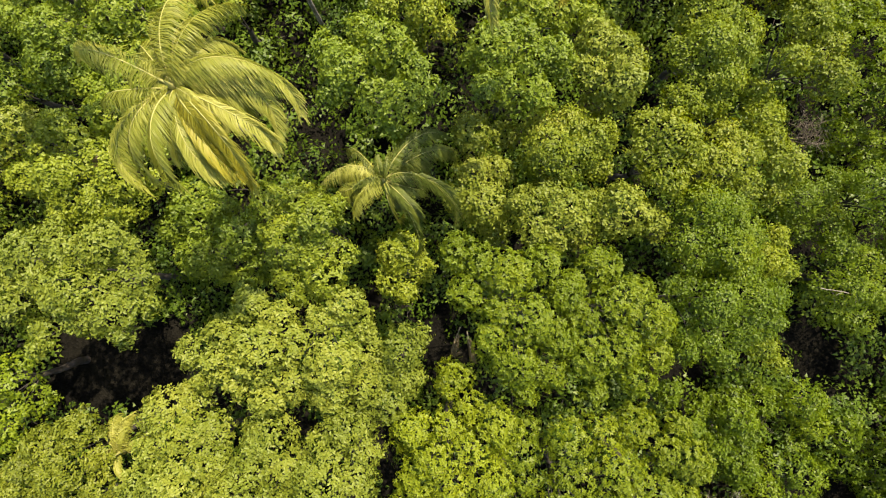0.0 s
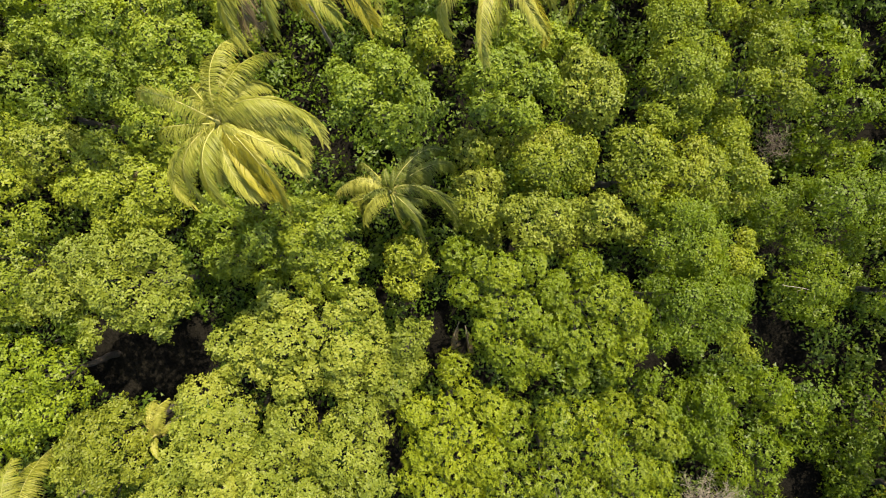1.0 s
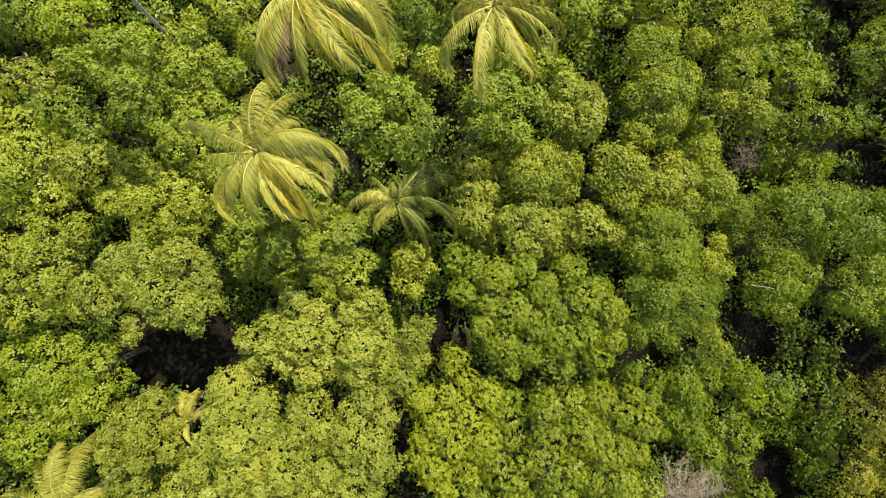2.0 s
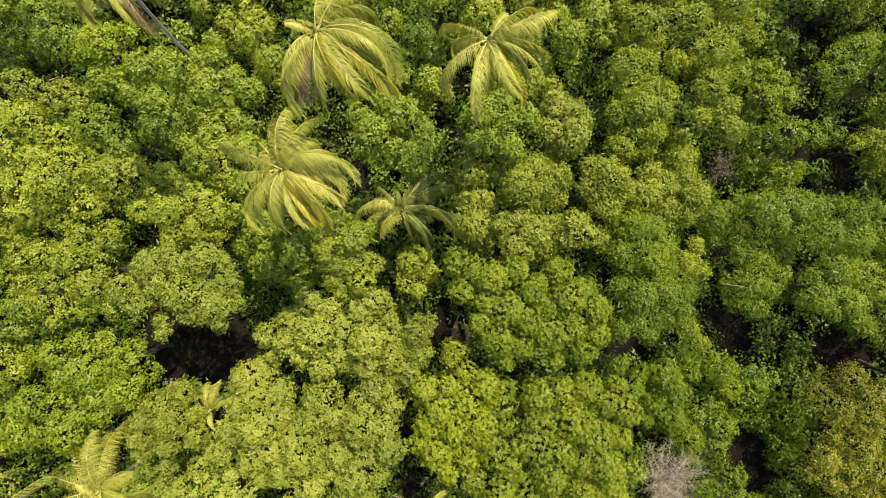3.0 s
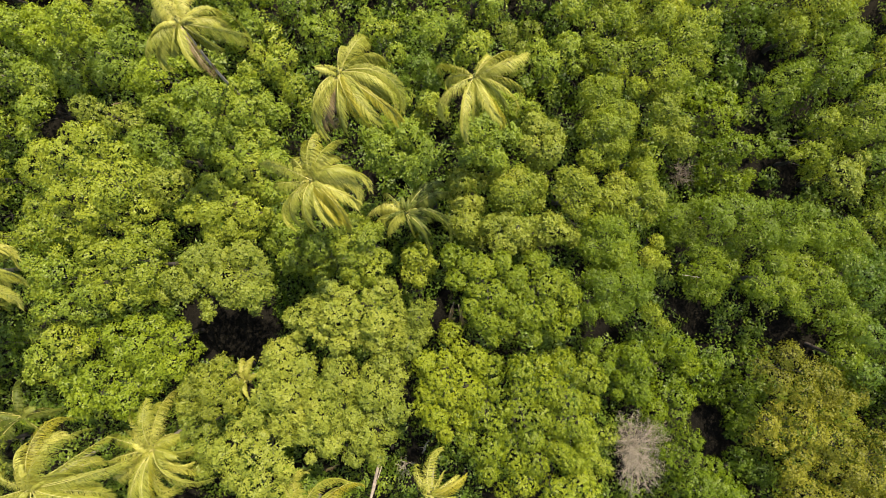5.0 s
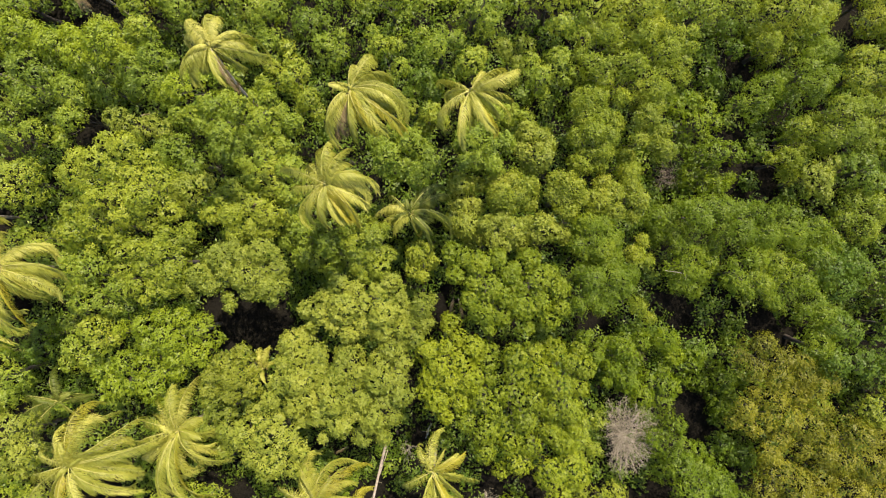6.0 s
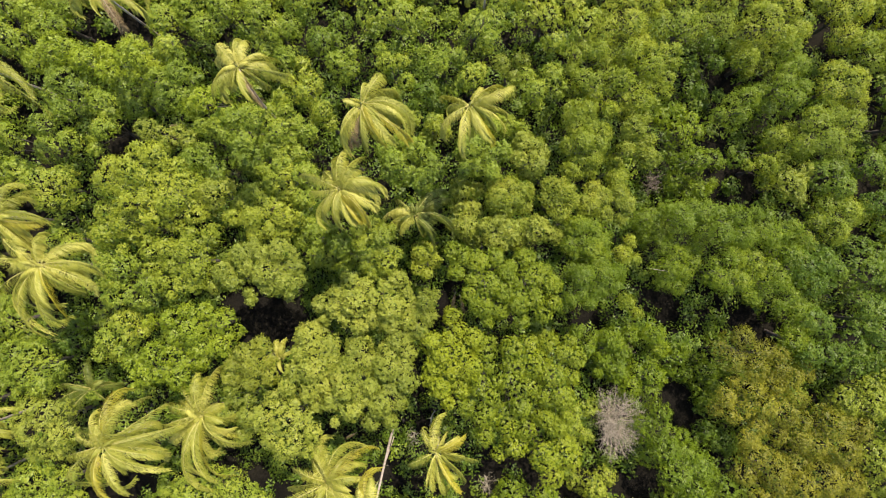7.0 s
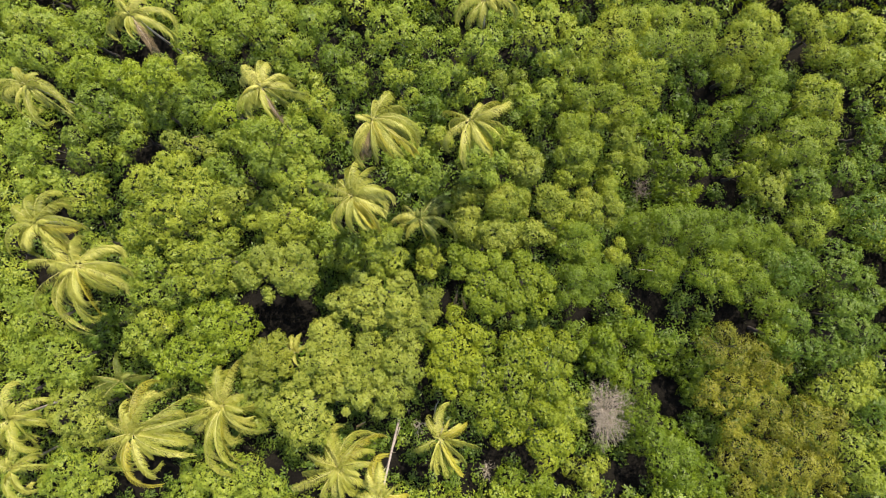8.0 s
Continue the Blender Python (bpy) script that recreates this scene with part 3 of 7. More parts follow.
tree("ol", (11.6, -13.9), [(10.6, -9.8, 12.4, 1.3), (11.9, -11.0, 13.0, 1.1), (10.8, -13.1, 13.8, 1.6), (10.2, -15.4, 13.0, 1.3), (10.1, -17.7, 12.2, 1.3), (11.6, -15.3, 13.9, 1.4), (11.5, -18.6, 12.3, 1.4), (12.7, -13.2, 13.3, 1.1), (13.1, -11.4, 13.4, 1.3), (12.9, -9.9, 11.8, 0.9), (12.4, -17.4, 12.6, 0.9)])
tree("gr", (-10.8, 20.5), [(-11.4, 20.6, 11.2, 1.4), (-10.2, 20.1, 9.9, 1.1), (-11.3, 19.4, 9.4, 1.0), (-10.1, 22.0, 9.4, 0.8)])
tree("gr", (-5.4, 19.9), [(-6.1, 20.4, 11.2, 1.2), (-4.7, 20.7, 10.2, 1.0), (-7.0, 22.4, 9.2, 0.8), (-4.0, 18.4, 10.5, 1.1), (-5.1, 17.7, 9.2, 0.9)])
tree("gr", (-0.2, 21.3), [(-0.7, 20.3, 11.2, 1.4), (0.0, 21.8, 10.3, 1.1), (1.6, 21.1, 10.3, 1.1), (-1.7, 22.1, 9.7, 0.8)])
tree("gr", (3.0, 18.9), [(2.9, 18.7, 11.5, 1.5), (3.9, 19.7, 10.1, 1.0), (2.1, 18.2, 10.1, 1.0)])
tree("dk", (-2.0, 16.8), [(-2.0, 17.6, 9.6, 1.5), (-1.1, 16.4, 8.5, 1.3), (-2.8, 16.4, 8.6, 1.0)])
tree("gr", (-1.6, 13.6), [(-3.5, 14.5, 9.8, 1.0), (-1.1, 13.8, 10.9, 1.2), (-1.8, 12.8, 9.3, 1.0), (0.1, 13.2, 8.9, 0.9)])
tree("gr", (-3.4, 8.8), [(-4.2, 11.4, 13.7, 1.1), (-2.8, 10.2, 15.5, 1.3), (-5.0, 9.1, 15.4, 1.3), (-1.8, 9.2, 14.5, 1.1), (-3.5, 7.9, 14.6, 1.1), (-5.6, 8.0, 14.3, 0.9), (-2.2, 7.3, 15.6, 1.3), (-0.9, 8.3, 13.6, 0.8), (-2.3, 6.3, 13.7, 0.8), (-6.1, 10.6, 13.5, 0.9)])
tree("gr", (3.6, 9.6), [(2.7, 10.5, 14.4, 1.4), (4.1, 11.4, 13.3, 1.1), (1.6, 10.0, 13.1, 0.8), (4.5, 9.6, 13.6, 1.3), (5.9, 10.2, 13.6, 1.2), (3.2, 8.7, 13.4, 1.2), (4.9, 8.0, 14.2, 1.1), (2.2, 8.2, 14.2, 0.9)])
tree("pl", (9.0, 9.7), [(8.4, 11.1, 13.3, 1.3), (9.6, 10.7, 13.0, 1.0), (7.9, 9.4, 13.2, 1.0), (9.4, 8.8, 14.0, 1.4), (8.5, 8.1, 12.4, 1.0), (10.2, 9.8, 13.1, 0.8)])
tree("gr", (5.8, 13.7), [(4.7, 13.3, 12.8, 1.5), (6.7, 13.3, 11.5, 1.2), (8.1, 13.0, 11.6, 0.9), (3.5, 15.3, 10.4, 1.0)])
tree("gr", (10.6, 17.7), [(9.1, 18.9, 9.8, 1.2), (9.5, 16.9, 11.5, 1.3), (10.9, 17.7, 10.4, 1.1), (10.0, 16.1, 9.7, 1.0), (11.7, 18.9, 11.1, 1.3), (12.4, 17.4, 10.1, 1.2)])
tree("pl", (7.5, 19.5), [(6.4, 20.6, 9.2, 1.1), (7.7, 19.1, 8.7, 0.9), (7.1, 17.3, 8.9, 1.0), (8.6, 20.9, 9.1, 1.0)])
tree("gy", (6.6, 5.3), [(5.4, 6.6, 12.4, 1.2), (6.9, 6.5, 13.2, 1.2), (5.6, 5.1, 14.2, 1.4), (7.3, 5.1, 13.3, 1.3), (8.2, 5.8, 13.4, 1.1), (6.4, 4.1, 13.0, 1.0), (8.4, 4.5, 12.4, 0.9), (4.9, 4.7, 12.6, 0.8)])
tree("gy", (11.7, 5.1), [(11.1, 6.4, 13.3, 1.2), (12.0, 5.9, 14.3, 1.3), (11.5, 4.6, 13.4, 1.2), (12.9, 5.0, 13.4, 1.1), (10.7, 5.1, 13.2, 0.9), (11.8, 3.5, 14.0, 1.0)])
tree("pl", (5.7, 1.6), [(4.5, 2.3, 13.3, 1.2), (5.7, 2.8, 13.3, 1.1), (6.4, 1.8, 14.4, 1.4), (4.9, 1.0, 13.7, 1.0), (5.6, 0.7, 13.8, 1.0), (7.3, 0.9, 12.8, 0.9)])
tree("pl", (9.8, 1.8), [(8.4, 2.3, 12.8, 1.1), (9.5, 2.2, 13.9, 1.4), (10.6, 1.8, 13.1, 1.1), (8.7, 1.4, 13.2, 0.9), (11.6, 1.3, 12.5, 0.9)])
tree("pl", (2.3, 3.9), [(1.6, 6.4, 11.9, 1.2), (3.3, 6.3, 10.8, 1.0), (1.8, 4.1, 11.7, 1.3), (3.2, 4.3, 11.5, 1.0), (2.2, 2.4, 12.5, 1.4), (0.8, 2.9, 11.5, 0.8), (3.0, 1.1, 10.3, 0.9)])
tree("fi", (16.5, 21.2), [(14.3, 21.0, 10.2, 1.2), (15.5, 21.7, 10.1, 1.2), (16.6, 21.2, 11.3, 1.3), (17.6, 20.6, 9.7, 1.1), (18.6, 21.5, 9.6, 1.1)])
tree("fi", (22.4, 20.0), [(20.0, 20.1, 10.3, 1.1), (20.2, 20.8, 12.2, 1.4), (21.8, 21.0, 11.7, 1.3), (23.2, 20.5, 11.8, 1.3), (24.2, 19.6, 11.6, 1.1), (21.8, 18.9, 12.9, 1.5), (24.0, 18.2, 10.9, 1.1), (24.3, 20.8, 12.0, 0.9)])
tree("fi", (18.7, 17.1), [(14.0, 19.5, 9.8, 0.9), (13.9, 17.3, 9.8, 1.1), (15.0, 17.9, 11.9, 1.4), (16.6, 17.8, 11.4, 1.1), (18.0, 18.5, 11.4, 1.1), (18.7, 17.5, 12.9, 1.4), (16.1, 16.6, 11.3, 1.1), (18.0, 16.8, 11.5, 1.2), (19.8, 16.9, 11.8, 1.3), (21.3, 17.4, 11.5, 1.2), (22.7, 17.2, 10.9, 1.1), (20.6, 15.5, 12.6, 1.4), (19.3, 15.6, 11.6, 1.2), (22.7, 15.6, 10.8, 0.9), (23.4, 16.3, 11.5, 0.9)])
tree("fi", (15.1, 11.6), [(13.8, 14.3, 12.4, 1.4), (15.5, 14.8, 11.6, 1.1), (14.2, 13.1, 11.7, 1.2), (15.5, 12.8, 12.1, 1.2), (16.8, 12.2, 11.8, 1.1), (16.2, 10.9, 12.2, 1.2), (14.5, 11.1, 13.2, 1.4), (13.4, 10.7, 12.0, 1.2), (14.2, 9.6, 11.7, 1.2), (15.7, 9.5, 12.1, 1.2), (13.5, 8.3, 11.6, 1.2), (15.3, 8.5, 11.0, 1.1), (17.5, 14.7, 11.8, 1.0)])
tree("gy", (20.7, 11.5), [(20.1, 14.6, 10.2, 1.1), (19.9, 12.6, 12.7, 1.4), (21.4, 14.2, 10.7, 1.1), (19.9, 11.8, 11.5, 0.9), (20.8, 10.7, 11.3, 1.1), (19.0, 10.3, 12.6, 0.9), (21.7, 11.2, 11.6, 0.9), (21.6, 9.4, 12.2, 1.2), (21.5, 9.1, 10.7, 0.8)])
tree("br", (26.4, 13.1), [(24.4, 14.6, 7.9, 1.3), (26.2, 14.9, 7.7, 1.3), (27.3, 14.0, 8.0, 1.2), (28.2, 12.8, 7.8, 1.0), (25.9, 12.6, 9.0, 1.5), (25.6, 11.5, 7.4, 1.1), (27.0, 11.2, 7.5, 1.1)])
tree("br", (28.0, 9.7), [(26.6, 9.8, 7.4, 1.3), (28.0, 9.8, 8.7, 1.5), (30.1, 10.0, 7.5, 1.2), (30.4, 9.1, 8.0, 0.9), (28.0, 8.9, 7.7, 1.0), (25.1, 10.4, 7.3, 1.0)])
tree("br", (28.4, 7.0), [(26.4, 7.7, 5.6, 1.4), (26.2, 6.8, 3.4, 1.1), (28.4, 7.2, 4.7, 1.1), (29.6, 6.6, 5.5, 1.4), (31.5, 7.5, 3.7, 0.9), (28.5, 6.2, 4.4, 1.0)])
tree("gy", (17.0, 4.7), [(16.0, 6.1, 11.2, 1.1), (16.8, 5.4, 11.7, 1.2), (15.1, 4.6, 12.6, 1.4), (16.8, 3.7, 11.4, 1.1), (18.6, 5.9, 11.1, 1.1), (19.0, 4.6, 11.9, 1.2), (18.7, 3.3, 10.9, 0.9), (15.0, 3.6, 10.3, 0.8)])
tree("fi", (18.5, 8.3), [(18.6, 9.3, 9.2, 1.0), (18.7, 7.6, 10.4, 1.2), (18.1, 8.1, 9.4, 0.8)])
tree("rd", (23.7, 3.0), [(22.1, 3.0, 8.1, 1.3), (23.5, 3.3, 7.6, 1.2), (22.7, 1.5, 7.2, 1.2), (24.1, 1.5, 8.0, 1.4), (24.2, 4.3, 7.4, 0.7), (25.4, 4.2, 7.6, 0.8)])
tree("rd", (26.3, 2.9), [(24.8, 3.6, 11.1, 1.4), (26.6, 4.3, 10.3, 1.1), (25.8, 2.6, 10.9, 1.3), (27.8, 3.6, 10.9, 1.5), (27.9, 1.7, 10.1, 1.3), (25.1, 1.7, 9.9, 0.9)])
tree("rd", (31.0, 2.7), [(29.5, 3.3, 10.6, 1.2), (29.4, 1.6, 11.5, 1.5), (31.4, 3.0, 11.4, 1.3), (30.6, 3.6, 11.1, 0.9), (31.8, 1.1, 11.5, 1.5), (33.0, 3.5, 11.1, 0.9)])
tree("rd", (35.3, 1.9), [(33.9, 2.0, 10.5, 1.3), (34.4, 1.1, 11.4, 1.4), (36.3, 1.5, 10.6, 1.3), (37.3, 2.0, 10.6, 1.0), (34.6, 3.1, 10.5, 0.8)])
tree("rd", (33.2, 15.4), [(31.9, 15.9, 8.7, 1.1), (33.4, 16.3, 9.2, 1.5), (32.6, 14.6, 8.9, 1.2), (30.8, 14.7, 8.5, 1.1), (35.2, 17.2, 7.9, 1.0), (36.4, 15.7, 7.5, 1.1), (32.0, 13.7, 8.1, 1.0)])
tree("fi", (34.7, 21.1), [(33.3, 22.2, 6.9, 1.1), (33.9, 20.8, 8.5, 1.5), (35.7, 22.3, 7.2, 1.2), (34.3, 19.9, 6.9, 1.0), (36.5, 20.5, 7.1, 0.9)])
tree("dk", (30.6, 20.3), [(31.2, 23.5, 4.9, 1.2), (28.5, 21.0, 6.0, 1.0), (29.5, 18.1, 6.0, 1.1), (32.2, 17.9, 3.9, 0.9), (31.4, 21.0, 5.9, 1.1)])
tree("rd", (37.9, 17.8), [(37.6, 19.0, 9.8, 1.3), (38.5, 19.7, 10.0, 1.4), (37.0, 17.8, 9.9, 1.2), (37.7, 16.0, 10.2, 1.4), (36.7, 16.2, 9.7, 0.9), (39.0, 17.1, 9.7, 1.1), (37.7, 14.9, 8.8, 0.8), (38.6, 22.0, 8.4, 1.3)])
tree("fi", (38.0, 11.7), [(37.4, 12.2, 7.8, 1.4), (37.1, 11.4, 6.5, 1.0), (39.5, 13.3, 6.1, 0.9), (38.0, 10.0, 6.8, 1.1)])
tree("fi", (35.8, 8.8), [(36.3, 8.9, 7.7, 1.4), (36.9, 7.6, 5.9, 1.2), (36.0, 9.8, 6.5, 0.9), (34.1, 9.0, 7.1, 0.8)])
tree("pl", (38.3, 6.7), [(37.5, 7.6, 9.1, 1.1), (37.7, 6.5, 10.2, 1.6), (37.4, 5.9, 8.8, 1.0), (39.6, 8.1, 8.5, 1.1), (39.1, 5.2, 8.5, 0.9)])
tree("dk", (37.6, 10.9), [(40.5, 10.7, 6.1, 1.2), (33.4, 9.8, 5.8, 0.9), (33.5, 11.1, 4.1, 0.7), (43.1, 11.8, 3.8, 0.9)])
tree("rd", (14.5, 0.8), [(13.0, 0.4, 13.3, 1.1), (13.6, -0.6, 13.2, 1.0), (14.2, 0.8, 13.6, 1.2), (14.9, -0.1, 14.4, 1.3), (16.2, 0.8, 13.2, 1.0), (13.7, 2.2, 14.1, 1.3), (15.2, 1.9, 13.5, 1.1), (13.0, 2.2, 13.1, 1.0), (16.3, -0.8, 12.8, 0.9)])
tree("rd", (15.1, -3.6), [(13.1, -2.5, 12.8, 1.0), (14.0, -2.9, 14.5, 1.4), (15.6, -1.8, 13.6, 1.3), (16.3, -2.9, 14.1, 1.4), (18.0, -2.6, 12.4, 0.9), (17.3, -3.9, 13.2, 0.9), (15.6, -4.3, 13.6, 1.2), (13.8, -4.5, 13.5, 1.0), (14.8, -5.6, 13.2, 0.9), (12.9, -5.2, 13.3, 1.0)])
tree("fi", (20.2, -0.4), [(19.3, -0.7, 9.7, 1.1), (20.9, -1.3, 8.4, 0.8), (20.4, 0.7, 8.1, 0.8)])
tree("rd", (25.6, -2.1), [(24.4, 0.1, 8.5, 1.3), (26.0, -0.9, 8.2, 1.3), (24.7, -2.4, 9.1, 1.5), (26.5, -2.9, 8.2, 1.2), (24.2, -3.9, 7.8, 1.0), (25.7, -4.4, 7.8, 1.0), (27.6, -1.9, 8.1, 1.0), (23.2, -2.4, 7.7, 0.9), (28.1, 0.1, 7.7, 1.2)])
tree("fi", (21.1, -6.8), [(20.4, -6.2, 6.7, 1.0), (21.8, -7.5, 5.6, 0.7)])
tree("rd", (30.9, -3.2), [(29.1, -1.9, 10.2, 1.1), (28.9, -3.3, 11.1, 1.4), (30.5, -1.4, 11.3, 1.4), (30.3, -2.9, 10.7, 1.3), (31.4, -3.8, 11.3, 1.2), (30.1, -4.3, 10.6, 0.9), (32.6, -5.3, 10.0, 0.9), (33.3, -5.9, 10.0, 0.8), (31.8, -0.3, 9.7, 1.1)])
tree("rd", (35.2, -4.2), [(33.5, -2.9, 10.3, 1.3), (33.3, -1.5, 9.9, 1.4), (34.9, -2.5, 10.4, 1.3), (35.2, -3.8, 11.5, 1.4), (34.2, -4.4, 10.8, 0.9), (36.7, -5.4, 10.5, 1.2), (35.8, -6.3, 10.5, 0.9), (38.0, -6.9, 10.0, 1.2)])
tree("rd", (37.6, -1.3), [(36.0, -0.5, 9.6, 1.3), (37.1, -1.4, 10.9, 1.5), (38.5, -3.5, 9.4, 1.2), (39.0, 0.2, 9.6, 1.1)])
tree("br", (18.2, -11.8), [(15.0, -9.6, 5.1, 1.0), (17.5, -10.6, 5.5, 1.3), (18.6, -10.6, 6.8, 1.5), (21.4, -10.3, 4.8, 1.2), (20.1, -12.3, 5.4, 1.4), (17.9, -12.7, 5.7, 1.3), (17.6, -14.4, 5.0, 1.0), (19.3, -14.2, 6.2, 1.5), (16.0, -11.5, 6.2, 1.1)])
tree("br", (22.7, -16.0), [(22.1, -14.7, 4.7, 1.4), (21.1, -15.9, 5.9, 1.4), (23.9, -13.8, 4.1, 1.2), (23.8, -15.0, 5.7, 1.6), (23.5, -16.7, 5.1, 1.2), (23.8, -18.3, 5.0, 1.0), (20.9, -17.5, 4.1, 0.9)])
tree("br", (24.2, -10.9), [(23.7, -10.0, 6.2, 1.5), (24.8, -11.9, 4.8, 1.4)])
tree("br", (27.8, -13.8), [(26.9, -12.5, 4.9, 1.6), (26.5, -14.4, 3.5, 1.0), (27.8, -14.8, 4.1, 1.2), (29.8, -13.4, 3.4, 1.0)])
tree("br", (30.8, -16.2), [(30.3, -14.8, 4.8, 1.6), (33.0, -15.1, 2.5, 1.1), (30.0, -17.6, 4.1, 1.4), (31.3, -16.8, 3.5, 1.2), (29.4, -16.5, 3.1, 1.0)])
tree("br", (24.6, -21.0), [(23.6, -20.2, 6.1, 1.4), (24.3, -18.9, 7.0, 1.2), (23.2, -21.8, 5.9, 1.3), (24.7, -21.4, 7.1, 1.6), (26.9, -22.0, 5.6, 1.2), (27.9, -22.8, 5.8, 0.9), (21.7, -20.1, 6.5, 1.0)])
tree("yl", (14.6, -19.8), [(13.4, -19.4, 8.6, 1.3), (14.4, -18.3, 7.4, 0.9), (15.7, -18.0, 7.6, 1.1), (14.1, -22.0, 6.6, 1.1), (15.4, -21.1, 7.4, 1.0)])
tree("ob", (33.1, -11.7), [(31.2, -10.6, 9.0, 1.3), (31.8, -9.8, 10.6, 1.4), (29.8, -11.0, 9.3, 1.0), (33.2, -11.5, 9.8, 1.4), (34.7, -11.5, 9.7, 1.3), (30.8, -12.2, 10.5, 1.4), (36.7, -12.2, 8.9, 1.2), (36.5, -13.6, 9.2, 1.4), (33.2, -13.2, 10.5, 1.5)])
tree("ob", (32.6, -17.6), [(36.1, -15.3, 8.9, 1.5), (33.1, -15.5, 9.8, 1.6), (31.7, -15.3, 8.9, 1.2), (34.4, -17.4, 10.0, 1.5), (32.5, -17.7, 9.1, 1.3), (30.2, -16.5, 9.8, 1.3), (34.3, -19.9, 8.6, 1.3), (31.2, -18.7, 8.9, 1.0), (29.5, -17.9, 8.3, 0.9), (33.1, -21.5, 8.8, 1.4)])
tree("ob", (37.9, -17.9), [(37.3, -14.6, 9.7, 1.4), (38.1, -16.8, 9.2, 1.4), (36.5, -18.4, 10.0, 1.6), (38.6, -19.3, 9.0, 1.3), (36.5, -21.0, 8.4, 1.4), (38.5, -21.3, 9.3, 1.4), (39.7, -14.2, 7.8, 1.2)])
tree("rd", (38.9, -10.4), [(38.1, -10.1, 9.3, 1.5), (39.7, -11.8, 8.4, 1.2), (37.8, -10.8, 8.3, 0.8), (40.0, -8.9, 8.0, 1.0)])
tree("dk", (31.3, -22.7), [(30.1, -21.7, 3.9, 1.3), (32.5, -23.1, 4.4, 1.5), (31.2, -23.3, 3.8, 1.0)])
tree("gr", (-49.9, 25.7), [(-50.8, 28.3, 11.2, 1.7), (-48.5, 28.4, 10.7, 2.0), (-49.9, 24.9, 11.5, 2.1), (-47.8, 23.8, 10.8, 1.7), (-52.7, 22.9, 10.0, 1.5)])
tree("gr", (-44.1, 26.9), [(-42.7, 28.5, 10.2, 1.9), (-43.6, 25.5, 10.9, 1.9), (-46.0, 27.3, 10.3, 1.7), (-45.9, 25.8, 9.3, 1.2), (-42.4, 27.3, 9.0, 1.1)])
tree("lg", (-41.0, 22.0), [(-42.4, 22.7, 11.7, 1.9), (-45.1, 21.8, 10.5, 1.6), (-41.0, 22.6, 10.7, 1.5), (-39.1, 21.3, 11.8, 1.6), (-37.4, 21.7, 10.2, 1.6)])
tree("gr", (-31.5, 24.2), [(-34.0, 22.7, 11.2, 1.6), (-33.0, 20.9, 10.7, 1.5), (-30.1, 22.7, 11.3, 1.6), (-30.6, 25.8, 11.4, 1.9), (-30.0, 28.9, 9.9, 1.7)])
tree("gr", (-25.3, 27.1), [(-28.1, 27.0, 10.8, 1.9), (-25.9, 28.3, 11.5, 1.8), (-26.1, 24.9, 11.1, 1.6), (-23.9, 26.9, 11.7, 1.8), (-22.4, 28.6, 10.5, 1.6)])
tree("gr", (-19.6, 26.1), [(-20.1, 26.3, 11.2, 1.8), (-19.1, 28.7, 10.0, 1.6), (-18.4, 24.6, 10.5, 1.6), (-20.6, 24.8, 9.7, 1.1)])
tree("gr", (-41.8, 17.6), [(-42.2, 19.5, 11.1, 1.6), (-40.3, 18.2, 10.9, 1.7), (-39.8, 19.9, 9.5, 1.2), (-43.4, 17.8, 10.2, 1.3), (-40.2, 17.0, 10.1, 1.2), (-41.6, 16.0, 11.1, 1.4), (-45.0, 14.7, 9.8, 1.5)])
tree("gr", (-46.3, 12.8), [(-41.8, 12.8, 9.8, 1.6), (-41.0, 12.8, 7.8, 1.2), (-44.0, 11.8, 10.5, 1.5), (-52.2, 14.8, 9.2, 1.7), (-50.3, 11.3, 10.0, 1.6), (-48.5, 13.5, 10.7, 1.4)])
tree("gr", (-45.3, 7.9), [(-47.1, 9.7, 10.8, 1.6), (-50.6, 8.6, 9.5, 1.6), (-44.9, 8.3, 11.3, 1.8), (-42.6, 8.3, 10.7, 1.9), (-43.7, 6.4, 11.0, 1.7), (-42.7, 6.4, 9.4, 1.5)])
tree("gr", (-43.4, 1.5), [(-44.7, 1.1, 9.4, 1.5), (-41.9, 1.1, 9.7, 1.5), (-43.7, 2.4, 8.9, 1.0)])
tree("gr", (-49.8, -7.0), [(-52.2, -4.9, 9.5, 1.9), (-50.3, -5.6, 9.4, 1.7), (-50.9, -8.1, 10.5, 1.9), (-48.1, -7.5, 10.7, 1.9), (-47.3, -9.0, 9.0, 1.5)])
tree("dk", (-43.4, -8.8), [(-45.2, -7.9, 8.7, 1.4), (-42.2, -9.7, 9.4, 1.7), (-42.3, -7.9, 8.0, 1.5), (-44.1, -9.5, 8.4, 1.2)])
tree("gr", (-46.3, -12.5), [(-50.7, -11.5, 10.7, 1.8), (-47.1, -10.7, 12.0, 1.9), (-44.7, -10.7, 11.8, 2.0), (-43.1, -12.1, 11.4, 1.5), (-48.6, -13.4, 10.8, 1.3), (-45.7, -12.5, 12.2, 1.9), (-44.1, -13.9, 11.8, 1.6), (-46.6, -14.8, 10.9, 1.0)])
tree("pl", (-43.1, -18.5), [(-45.2, -16.5, 12.0, 1.5), (-42.4, -16.9, 13.4, 2.0), (-41.6, -16.7, 11.7, 1.3), (-43.6, -18.7, 13.5, 2.0), (-41.1, -19.0, 13.5, 1.8), (-43.8, -20.9, 12.2, 1.3), (-41.8, -21.1, 11.4, 1.2), (-45.7, -18.0, 12.3, 1.2)])
